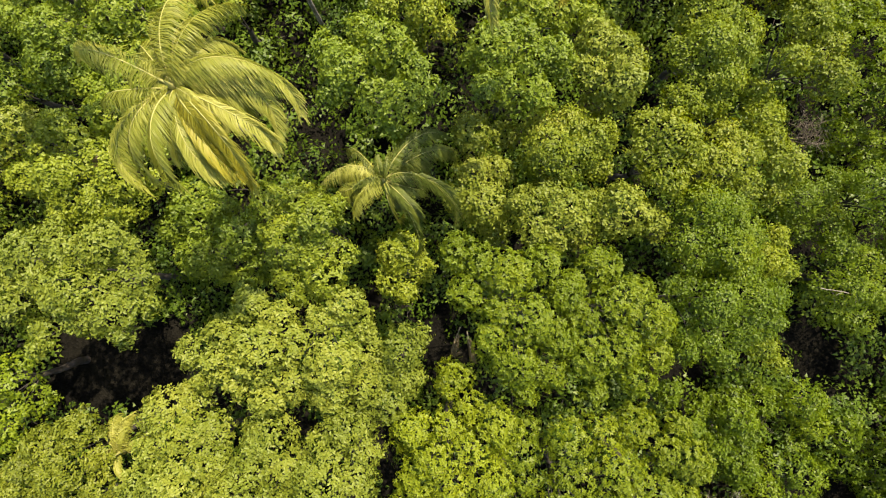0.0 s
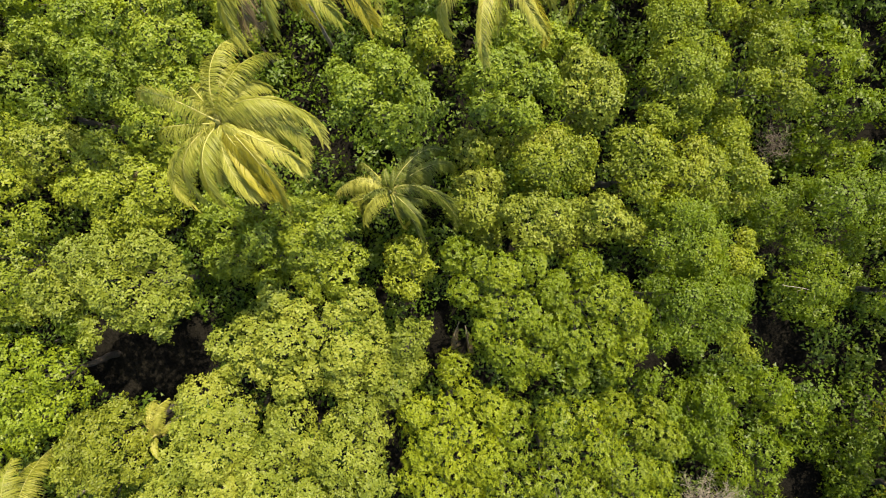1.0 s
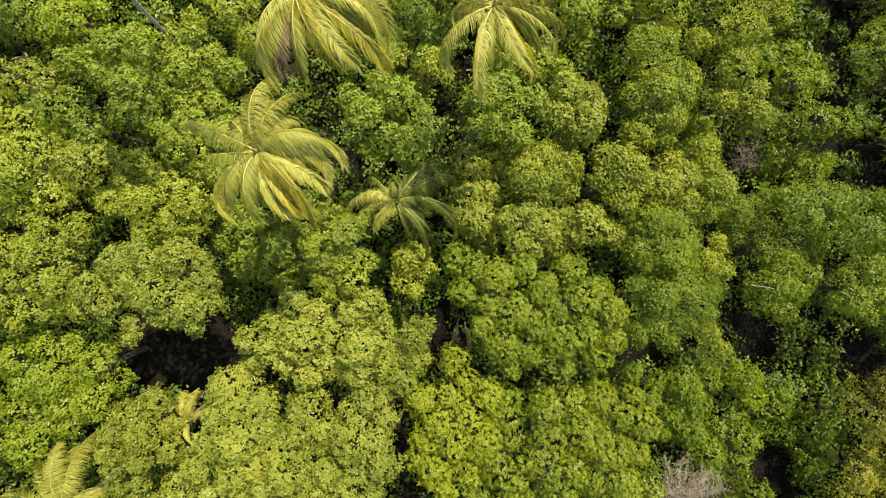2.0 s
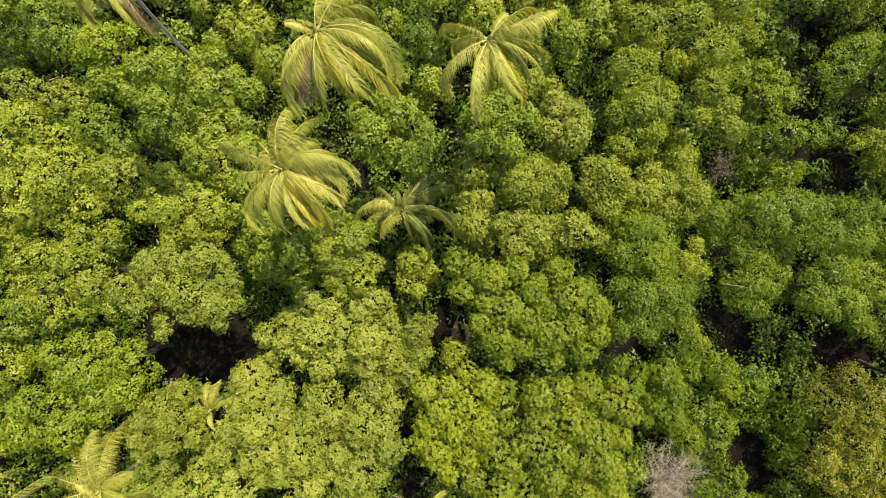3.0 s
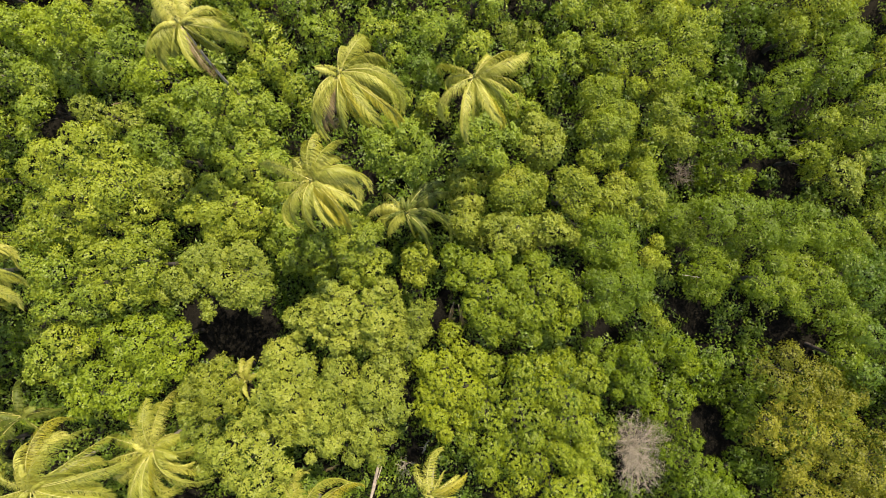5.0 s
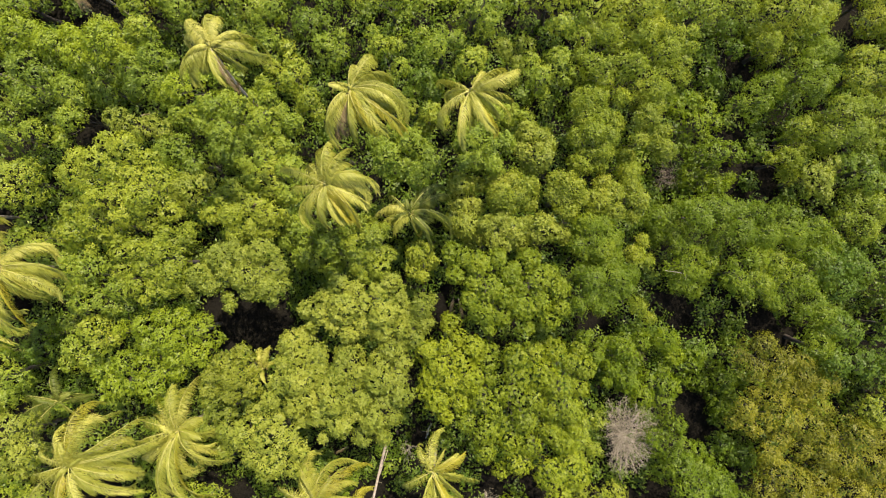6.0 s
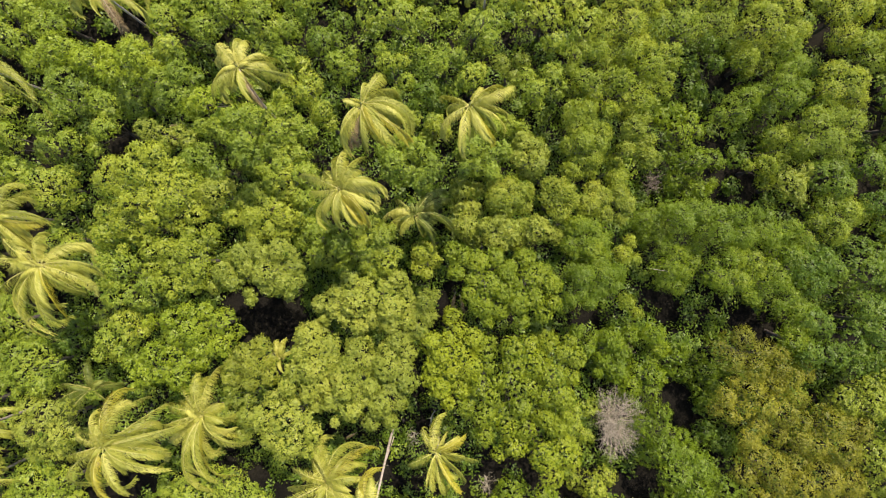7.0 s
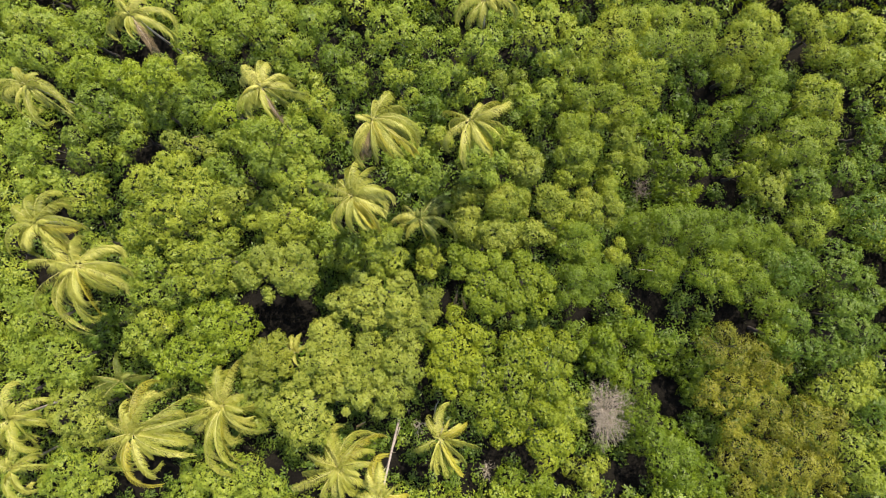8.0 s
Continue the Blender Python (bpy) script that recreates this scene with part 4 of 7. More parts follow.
tree("gr", (-43.3, -25.7), [(-45.1, -24.2, 12.3, 2.0), (-43.6, -25.0, 11.7, 1.8), (-41.3, -24.2, 12.3, 1.6), (-46.9, -26.4, 11.5, 1.8), (-43.5, -26.5, 12.8, 1.9), (-42.5, -27.1, 11.3, 1.4), (-40.5, -26.4, 11.5, 1.3)])
tree("gr", (-26.8, -27.3), [(-32.3, -26.7, 7.2, 1.6), (-29.4, -26.7, 9.3, 1.9), (-26.9, -25.6, 8.7, 1.8), (-24.7, -26.0, 9.6, 2.0), (-23.2, -27.2, 8.0, 1.5), (-27.3, -27.6, 9.7, 1.8), (-31.4, -28.7, 7.8, 1.5), (-21.9, -28.6, 8.0, 1.6), (-24.4, -28.4, 8.6, 1.5)])
tree("br", (-10.4, -24.6), [(-9.8, -23.7, 5.3, 0.8), (-10.3, -24.4, 6.4, 1.0), (-11.2, -25.7, 5.5, 0.8)])
tree("ol", (9.8, -22.1), [(10.3, -22.1, 12.3, 1.8), (12.0, -21.0, 11.6, 1.4), (11.0, -24.3, 11.4, 1.4), (12.8, -22.2, 11.8, 1.6), (7.0, -20.9, 11.9, 1.4), (5.5, -22.0, 10.3, 1.0)])
tree("br", (8.2, -29.1), [(7.0, -28.1, 6.3, 1.9), (5.7, -30.2, 4.5, 1.5), (9.1, -29.2, 5.4, 1.6), (11.1, -29.1, 5.4, 1.7)])
tree("yl", (17.0, -28.2), [(15.1, -27.7, 3.6, 1.3), (18.4, -27.0, 4.1, 1.4), (16.7, -27.8, 5.7, 1.7), (17.8, -30.2, 3.8, 1.3)])
tree("br", (26.4, -25.0), [(23.0, -24.1, 6.1, 1.3), (24.3, -22.8, 8.4, 1.8), (26.5, -23.7, 7.5, 1.8), (25.3, -25.2, 8.9, 2.1), (28.1, -24.9, 8.3, 2.0), (27.4, -27.4, 8.4, 1.9), (30.0, -26.8, 6.6, 1.5)])
tree("br", (30.1, -28.7), [(31.0, -27.2, 7.8, 1.7), (32.9, -28.4, 6.1, 1.3), (25.7, -29.1, 5.9, 1.7), (29.0, -29.2, 7.6, 1.9), (32.0, -29.5, 6.7, 1.5)])
tree("ob", (35.5, -25.6), [(34.1, -23.5, 8.6, 1.9), (35.7, -24.6, 9.2, 2.0), (38.9, -24.4, 7.8, 1.9), (36.9, -27.0, 7.9, 1.6), (34.7, -28.7, 8.3, 1.7), (32.8, -25.4, 8.5, 1.4)])
tree("ob", (42.0, -27.6), [(39.1, -26.7, 8.9, 1.9), (41.5, -26.0, 9.2, 2.1), (44.5, -26.3, 8.3, 1.9), (41.4, -28.4, 8.2, 1.7), (46.0, -28.9, 6.9, 1.6), (39.5, -29.2, 6.8, 1.4)])
tree("ob", (42.7, -21.4), [(42.0, -19.9, 9.7, 2.1), (40.4, -22.0, 9.1, 1.9), (43.5, -22.6, 9.2, 2.1), (45.2, -20.3, 8.5, 1.8), (42.0, -19.2, 7.5, 1.4), (43.2, -24.4, 7.5, 1.5)])
tree("yl", (48.3, -25.5), [(46.9, -23.5, 9.0, 1.9), (47.8, -25.8, 9.6, 2.0), (50.3, -23.6, 8.7, 2.0), (49.8, -28.2, 8.3, 1.8), (46.9, -26.5, 8.5, 1.4)])
tree("yl", (47.2, -16.7), [(48.2, -14.9, 9.2, 1.9), (46.8, -15.7, 8.4, 1.8), (46.7, -17.4, 9.5, 2.0), (44.9, -17.6, 8.3, 1.9), (49.5, -17.7, 8.1, 1.4)])
tree("dk", (50.2, -20.4), [(49.9, -19.0, 8.5, 1.8), (49.4, -20.9, 7.3, 1.3), (51.2, -21.2, 7.5, 1.2)])
tree("dk", (42.6, -12.8), [(42.3, -12.1, 9.6, 1.7), (39.8, -11.8, 9.5, 1.7), (44.9, -13.6, 8.3, 1.3), (46.7, -13.0, 8.4, 1.8), (39.5, -13.7, 7.5, 1.1)])
tree("dk", (42.4, -9.1), [(39.4, -8.1, 10.4, 1.6), (39.5, -7.0, 7.8, 1.2), (41.1, -8.9, 9.5, 1.3), (44.3, -10.1, 9.3, 1.3), (45.3, -8.8, 9.9, 1.6), (44.7, -11.5, 9.7, 1.4)])
tree("dk", (47.1, -8.8), [(46.7, -9.4, 10.8, 2.0), (45.6, -6.9, 10.7, 1.8), (46.0, -5.8, 7.9, 1.5), (48.0, -7.6, 9.7, 1.6), (49.1, -10.8, 9.8, 1.8), (47.4, -12.2, 9.5, 1.6)])
tree("dk", (39.6, -2.6), [(39.0, -4.1, 11.2, 1.6), (37.8, -2.2, 11.0, 1.7), (39.7, -1.0, 9.9, 1.2), (40.3, -1.7, 11.2, 1.5), (41.0, -4.2, 9.6, 1.2)])
tree("dk", (46.7, -2.8), [(43.0, -2.9, 8.7, 1.4), (45.0, -2.3, 8.7, 1.4), (46.1, -3.0, 9.9, 1.9), (45.4, -0.4, 9.1, 1.6), (47.7, -1.1, 8.5, 1.4), (49.0, -3.7, 8.3, 1.6), (50.4, -6.3, 8.0, 1.9)])
tree("fi", (42.8, 2.7), [(40.0, 0.5, 8.3, 1.4), (41.3, 2.3, 8.5, 1.4), (42.4, 1.7, 9.9, 1.8), (43.9, 3.6, 9.5, 1.9), (42.5, 4.3, 8.6, 1.6), (46.9, 3.7, 7.6, 1.2)])
tree("dk", (45.2, 8.0), [(43.5, 6.3, 9.3, 1.8), (42.4, 6.5, 7.8, 1.4), (41.5, 8.3, 8.4, 1.4), (43.4, 8.4, 8.4, 1.6), (46.8, 8.9, 9.1, 1.9), (49.4, 9.8, 7.1, 1.6), (49.2, 7.6, 8.2, 1.5)])
tree("dk", (49.2, 4.3), [(49.8, 4.8, 9.5, 2.0), (47.0, 4.5, 9.9, 1.4), (48.7, 1.6, 8.0, 1.3), (49.8, 1.7, 9.4, 1.7), (50.8, 8.8, 8.1, 1.3)])
tree("fi", (42.6, 12.3), [(40.7, 13.5, 9.9, 1.8), (43.1, 14.2, 9.0, 1.6), (41.9, 11.5, 10.1, 1.8), (44.0, 10.3, 8.5, 1.5), (44.7, 13.5, 9.5, 1.5), (39.8, 11.1, 9.1, 1.6), (44.3, 12.1, 9.1, 1.3)])
tree("dk", (50.5, 13.8), [(50.6, 11.2, 7.5, 1.7), (50.8, 13.6, 8.4, 1.7), (50.2, 16.5, 7.3, 1.4)])
tree("fi", (44.7, 25.7), [(46.0, 26.2, 9.0, 1.8), (44.4, 25.8, 8.4, 1.6), (43.2, 27.5, 8.3, 1.8), (45.2, 23.3, 8.1, 1.8)])
tree("yl", (49.7, 25.1), [(49.3, 27.1, 8.0, 1.7), (50.0, 25.3, 9.4, 2.1), (49.9, 22.9, 9.0, 1.5)])
tree("fi", (48.0, 21.1), [(46.5, 22.1, 9.2, 1.8), (47.5, 20.4, 8.5, 1.5), (50.0, 20.9, 8.7, 1.7)])
tree("fi", (44.0, 17.4), [(43.4, 19.0, 8.7, 1.6), (44.5, 17.6, 10.2, 1.9), (45.7, 16.1, 8.5, 1.4), (42.4, 16.8, 9.8, 1.5)])
tree("gr", (-15.6, 26.9), [(-15.7, 27.3, 11.7, 1.8), (-14.1, 28.5, 10.1, 1.4), (-17.0, 24.9, 10.5, 1.6)])
tree("dk", (-13.2, 25.0), [(-12.0, 24.3, 8.7, 1.4), (-13.9, 23.7, 9.3, 1.7), (-11.3, 25.6, 9.3, 1.4), (-15.4, 26.4, 8.6, 1.3)])
tree("gr", (-5.4, 25.7), [(-7.4, 26.9, 12.0, 1.8), (-5.6, 27.8, 11.4, 1.4), (-8.2, 25.5, 10.9, 1.4), (-4.3, 25.1, 12.6, 1.8), (-3.8, 24.1, 11.0, 1.2), (-2.2, 25.5, 10.4, 1.3), (-6.2, 24.9, 11.5, 1.2)])
tree("gr", (3.9, 24.8), [(3.5, 24.2, 11.8, 1.8), (5.5, 25.3, 10.4, 1.6), (2.2, 23.5, 10.2, 1.3), (4.8, 23.1, 10.5, 1.6), (6.1, 27.2, 10.5, 1.6), (1.0, 25.3, 10.7, 1.1)])
tree("gr", (11.5, 25.7), [(9.5, 27.1, 10.7, 1.7), (12.0, 27.6, 10.8, 1.8), (11.3, 24.9, 11.4, 1.7), (14.0, 26.4, 10.4, 1.6), (12.1, 22.8, 10.0, 1.4), (10.2, 25.2, 10.1, 1.1)])
tree("gr", (15.7, 24.0), [(15.1, 24.1, 11.4, 1.8), (16.6, 25.0, 10.3, 1.4), (15.4, 22.9, 9.9, 1.4)])
tree("fi", (20.5, 25.0), [(18.6, 25.5, 10.8, 1.7), (17.8, 23.4, 11.4, 1.7), (20.0, 23.7, 12.4, 1.9), (19.6, 26.3, 11.9, 1.9), (22.0, 26.2, 12.1, 1.9), (24.6, 27.7, 9.8, 1.4), (21.1, 22.4, 10.7, 1.4)])
tree("fi", (27.0, 24.6), [(23.5, 23.8, 11.7, 1.7), (25.6, 25.8, 12.8, 1.9), (27.8, 26.5, 11.8, 1.7), (29.3, 25.8, 12.7, 1.7), (25.6, 23.4, 12.8, 1.9), (27.8, 23.7, 11.8, 1.6), (29.3, 23.3, 12.6, 1.6)])
tree("fi", (36.6, 25.0), [(34.2, 23.8, 9.2, 1.8), (35.5, 24.7, 10.3, 2.0), (37.7, 26.0, 9.9, 1.9), (37.0, 22.9, 9.8, 1.7), (39.9, 24.1, 7.9, 1.5), (34.9, 25.8, 9.0, 1.4), (37.3, 28.0, 8.1, 1.5)])
tree("bo", (-60.7, -35.3), [(-61.7, -36.4, 9.3, 2.4), (-61.7, -33.2, 6.2, 2.4), (-58.7, -36.3, 8.4, 2.4)])
tree("bo", (-60.8, -28.8), [(-62.1, -29.6, 8.3, 2.0), (-62.2, -26.0, 6.4, 2.0), (-59.8, -27.8, 7.4, 2.1), (-59.0, -31.8, 8.7, 2.2)])
tree("bo", (-60.0, -21.8), [(-62.1, -22.7, 6.5, 2.2), (-62.1, -18.6, 6.0, 2.5), (-60.0, -20.7, 8.7, 2.4), (-58.9, -25.0, 7.5, 2.0), (-57.0, -21.9, 6.4, 2.4)])
tree("bo", (-60.5, -14.6), [(-62.0, -15.3, 9.5, 2.4), (-62.1, -11.7, 6.1, 2.6), (-59.1, -17.6, 7.4, 2.2), (-58.7, -13.9, 6.8, 2.0)])
tree("bo", (-60.9, -7.5), [(-62.4, -8.4, 5.5, 2.3), (-62.4, -5.0, 6.3, 2.5), (-59.6, -6.8, 6.8, 2.3), (-59.0, -9.7, 5.7, 2.3)])
tree("bo", (-60.7, -0.6), [(-62.3, -1.8, 6.4, 2.5), (-62.2, 2.3, 7.7, 2.5), (-59.6, 0.1, 7.8, 2.4), (-58.7, -3.0, 6.6, 2.5)])
tree("bo", (-60.5, 6.0), [(-62.1, 5.3, 7.1, 2.4), (-62.3, 8.9, 8.0, 2.5), (-58.6, 3.3, 6.9, 2.1), (-58.8, 6.6, 7.9, 1.9)])
tree("bo", (-60.4, 12.9), [(-62.0, 12.3, 7.2, 2.4), (-61.9, 15.2, 8.0, 2.1), (-58.9, 10.2, 6.6, 2.3), (-58.8, 13.7, 6.1, 1.9)])
tree("bo", (-60.6, 19.7), [(-62.0, 18.9, 9.1, 2.1), (-62.1, 21.9, 7.3, 2.2), (-59.0, 17.2, 6.1, 2.2), (-59.2, 20.9, 7.5, 2.3)])
tree("bo", (-60.0, 25.7), [(-61.8, 24.9, 7.7, 2.0), (-62.3, 28.0, 5.7, 2.2), (-58.9, 26.6, 9.2, 2.1), (-57.2, 23.2, 8.0, 1.9)])
tree("bo", (-60.5, 32.3), [(-61.7, 31.3, 7.3, 2.3), (-61.9, 34.9, 7.8, 2.3), (-58.9, 29.8, 8.3, 2.5), (-59.4, 33.1, 8.9, 2.1)])
tree("bo", (-57.0, 35.2), [(-58.2, 36.1, 9.4, 2.0), (-55.7, 34.2, 9.1, 2.1)])
tree("bo", (-55.1, -29.1), [(-56.7, -29.7, 8.1, 2.0), (-56.4, -33.2, 6.7, 2.5), (-55.8, -26.7, 5.8, 2.2), (-53.6, -29.7, 8.3, 2.1), (-52.9, -26.3, 6.2, 2.1)])
tree("bo", (-54.9, -7.7), [(-56.7, -7.1, 7.0, 2.5), (-55.9, -11.8, 7.4, 2.3), (-55.8, -3.7, 6.7, 2.4), (-53.6, -10.0, 7.2, 2.1), (-52.7, -6.1, 6.9, 2.1)])
tree("bo", (-53.4, -35.2), [(-55.8, -36.1, 6.9, 2.5), (-53.3, -33.8, 6.8, 2.3), (-51.2, -35.7, 5.8, 2.0)])
tree("bo", (-54.3, -16.9), [(-56.0, -17.7, 8.5, 2.2), (-55.1, -14.7, 6.3, 2.0), (-54.0, -20.1, 5.8, 2.2), (-52.3, -15.3, 8.8, 2.2)])
tree("bo", (-54.6, 0.0), [(-56.2, -0.8, 7.8, 2.4), (-54.6, 2.9, 9.2, 2.4), (-53.1, -2.0, 8.1, 2.0)])
tree("bo", (-54.5, 9.1), [(-55.6, 8.0, 6.8, 2.6), (-56.0, 12.1, 7.8, 2.3), (-53.6, 5.8, 8.0, 1.9), (-52.9, 10.3, 7.7, 2.0)])
tree("bo", (-54.5, 16.8), [(-56.1, 15.9, 6.5, 1.9), (-56.0, 20.2, 5.6, 2.5), (-53.1, 13.8, 7.7, 2.6), (-53.0, 17.2, 6.6, 2.5)])
tree("bo", (-54.3, 27.4), [(-56.0, 26.8, 7.5, 2.3), (-55.9, 31.0, 7.4, 1.9), (-53.9, 22.9, 8.3, 2.0), (-53.1, 26.0, 7.5, 1.9), (-52.6, 30.2, 9.0, 2.2)])
tree("bo", (-53.6, -23.1), [(-53.6, -23.1, 6.0, 2.3)])
tree("bo", (-52.6, 20.2), [(-52.6, 20.2, 6.6, 2.4)])
tree("bo", (-50.6, 33.6), [(-52.9, 33.2, 9.0, 2.1), (-51.2, 36.4, 8.2, 2.0), (-49.8, 30.6, 5.7, 1.9), (-48.7, 34.2, 6.7, 2.0)])
tree("bo", (-48.1, -32.1), [(-50.2, -33.0, 8.2, 2.5), (-47.0, -33.2, 8.1, 2.0), (-47.1, -30.1, 6.0, 2.6)])
tree("bo", (-45.4, -35.2), [(-47.7, -36.3, 5.6, 2.0), (-44.7, -36.3, 7.1, 2.4), (-43.8, -33.0, 8.8, 2.5)])
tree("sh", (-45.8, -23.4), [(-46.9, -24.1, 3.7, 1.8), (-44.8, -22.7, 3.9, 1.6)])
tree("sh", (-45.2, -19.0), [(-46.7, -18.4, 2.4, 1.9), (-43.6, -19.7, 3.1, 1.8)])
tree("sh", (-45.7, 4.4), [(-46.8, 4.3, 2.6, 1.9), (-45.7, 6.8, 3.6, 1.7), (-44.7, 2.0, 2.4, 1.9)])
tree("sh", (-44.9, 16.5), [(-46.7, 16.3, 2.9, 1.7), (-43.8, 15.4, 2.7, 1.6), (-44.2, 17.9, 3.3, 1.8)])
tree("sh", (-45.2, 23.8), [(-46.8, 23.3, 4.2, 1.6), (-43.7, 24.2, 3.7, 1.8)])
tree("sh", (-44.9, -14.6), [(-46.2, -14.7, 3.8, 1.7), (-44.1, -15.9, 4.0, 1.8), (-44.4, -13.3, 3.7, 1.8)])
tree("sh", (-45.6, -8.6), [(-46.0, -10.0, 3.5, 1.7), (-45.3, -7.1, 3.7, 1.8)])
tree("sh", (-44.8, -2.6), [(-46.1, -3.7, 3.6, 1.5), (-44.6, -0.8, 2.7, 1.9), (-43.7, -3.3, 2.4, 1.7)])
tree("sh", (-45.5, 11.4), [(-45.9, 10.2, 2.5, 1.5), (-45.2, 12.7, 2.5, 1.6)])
tree("bo", (-44.8, 32.0), [(-45.9, 30.3, 5.9, 2.3), (-45.7, 33.4, 5.9, 1.9), (-42.8, 32.2, 8.9, 2.4)])
tree("sh", (-43.4, 21.1), [(-44.7, 20.4, 2.4, 2.0), (-42.0, 21.9, 2.6, 1.5)])
tree("bo", (-40.2, -32.9), [(-40.2, -32.9, 9.3, 2.0)])
tree("bo", (-42.6, 35.6), [(-44.3, 36.1, 8.6, 2.1), (-41.0, 35.1, 7.4, 2.2)])
tree("sh", (-41.0, -11.4), [(-42.8, -11.3, 3.7, 1.6), (-40.1, -12.9, 2.8, 1.7), (-40.2, -10.1, 2.8, 1.8)])
tree("sh", (-41.5, -6.5), [(-43.0, -7.7, 3.4, 1.6), (-41.7, -5.1, 3.9, 2.0), (-39.9, -6.7, 3.1, 1.7)])
tree("sh", (-42.2, 5.9), [(-43.2, 5.1, 3.6, 1.6), (-42.7, 8.0, 2.3, 1.8), (-40.8, 4.6, 3.1, 1.6)])
tree("bo", (-39.9, -35.8), [(-41.7, -35.9, 7.1, 2.1), (-38.0, -35.7, 7.0, 2.2)])
tree("sh", (-40.6, -15.8), [(-41.9, -14.7, 3.6, 2.0), (-41.0, -17.0, 2.3, 1.9), (-38.8, -15.6, 4.0, 1.9)])
tree("sh", (-40.9, -0.8), [(-42.1, -1.3, 2.8, 1.5), (-41.6, 2.1, 3.3, 1.9), (-40.1, -3.1, 3.3, 1.8), (-39.8, -0.7, 4.0, 1.7)])
tree("sh", (-42.1, 11.3), [(-42.1, 11.3, 4.1, 1.5)])
tree("sh", (-41.0, 19.1), [(-41.6, 18.0, 2.4, 1.6), (-40.3, 20.1, 2.5, 1.6)])
tree("sh", (-40.9, -22.4), [(-41.0, -24.0, 2.5, 1.5), (-40.7, -20.7, 4.0, 2.0)])
tree("sh", (-38.8, 7.7), [(-40.2, 7.0, 4.1, 1.7), (-39.0, 9.1, 3.7, 1.9), (-37.3, 7.1, 2.5, 1.9)])
tree("sh", (-38.1, 22.8), [(-39.6, 23.2, 2.8, 2.0), (-37.9, 21.0, 2.7, 1.6), (-36.7, 24.1, 3.8, 1.8)])
tree("sh", (-36.9, -18.7), [(-38.6, -18.9, 2.4, 1.7), (-36.3, -20.0, 3.5, 1.9), (-35.8, -17.1, 3.1, 1.9)])
tree("sh", (-38.4, 3.0), [(-39.1, 1.8, 3.4, 1.8), (-37.6, 4.2, 2.4, 1.8)])
tree("bo", (-34.9, -32.1), [(-35.7, -33.6, 5.7, 2.2), (-34.1, -30.7, 6.5, 2.4)])
tree("sh", (-38.0, -22.3), [(-38.0, -22.3, 3.2, 1.8)])
tree("sh", (-36.5, -14.1), [(-37.7, -13.3, 4.1, 1.9), (-35.4, -14.8, 2.9, 1.7)])
tree("sh", (-36.4, -7.6), [(-37.8, -7.6, 2.4, 1.8), (-35.6, -9.0, 2.4, 1.7), (-35.7, -6.1, 3.5, 1.6)])
tree("sh", (-36.9, -1.1), [(-37.7, -2.3, 2.3, 1.7), (-36.0, 0.0, 3.6, 1.8)])
tree("sh", (-36.0, 12.0), [(-36.9, 11.2, 3.6, 1.8), (-35.0, 12.8, 2.9, 1.7)])
tree("sh", (-37.1, 18.0), [(-38.3, 17.3, 2.3, 2.0), (-36.0, 18.7, 3.3, 2.0)])
tree("bo", (-37.9, 30.2), [(-37.9, 30.2, 9.2, 2.3)])
tree("bo", (-35.8, 33.6), [(-37.8, 33.8, 8.4, 2.0), (-34.9, 31.7, 6.9, 2.1), (-34.8, 35.2, 6.1, 2.2)])
tree("sh", (-34.0, -25.2), [(-35.6, -25.4, 2.5, 1.6), (-32.4, -25.0, 2.7, 1.9)])
tree("sh", (-33.8, 2.9), [(-34.9, 2.6, 3.8, 1.9), (-34.7, 5.6, 2.6, 1.5), (-33.7, 0.3, 3.8, 1.8), (-31.7, 3.1, 2.8, 1.6)])
tree("sh", (-33.9, 9.7), [(-34.7, 8.9, 3.3, 1.5), (-33.0, 10.4, 2.5, 1.7)])
tree("sh", (-33.3, 22.2), [(-34.7, 22.6, 2.9, 1.6), (-33.7, 20.0, 2.6, 1.8), (-32.9, 24.3, 4.2, 1.8), (-32.0, 21.7, 2.9, 1.9)])
tree("sh", (-32.9, -21.1), [(-33.8, -22.3, 3.4, 1.6), (-33.9, -18.9, 3.5, 1.7), (-30.9, -22.0, 2.4, 1.5)])
tree("sh", (-33.2, -11.9), [(-34.3, -10.9, 3.7, 1.5), (-32.1, -12.9, 4.1, 1.9)])
tree("sh", (-33.0, -6.6), [(-33.7, -7.3, 3.4, 1.7), (-33.7, -4.0, 2.4, 1.8), (-31.6, -8.4, 4.1, 1.6)])
tree("sh", (-32.2, 15.9), [(-33.9, 15.7, 3.8, 1.8), (-31.9, 16.9, 3.5, 1.6), (-30.7, 15.0, 2.8, 1.7)])
tree("bo", (-31.1, -34.4), [(-33.2, -35.7, 8.2, 2.4), (-32.1, -33.0, 7.4, 2.6), (-29.8, -36.1, 6.3, 2.3), (-29.2, -32.8, 7.5, 2.2)])
tree("sh", (-31.7, -17.0), [(-33.1, -16.6, 2.8, 1.6), (-31.4, -19.2, 2.3, 2.0), (-30.7, -15.3, 3.6, 2.0)])
tree("sh", (-30.8, -3.1), [(-31.9, -2.6, 3.2, 1.9), (-29.7, -3.6, 2.4, 1.8)])
tree("sh", (-30.1, 6.6), [(-31.8, 6.3, 3.4, 1.7), (-29.8, 8.3, 2.7, 1.8), (-28.7, 5.2, 2.5, 1.7)])
tree("sh", (-30.5, 12.2), [(-31.9, 12.4, 3.3, 1.8), (-29.2, 11.9, 3.6, 1.9)])
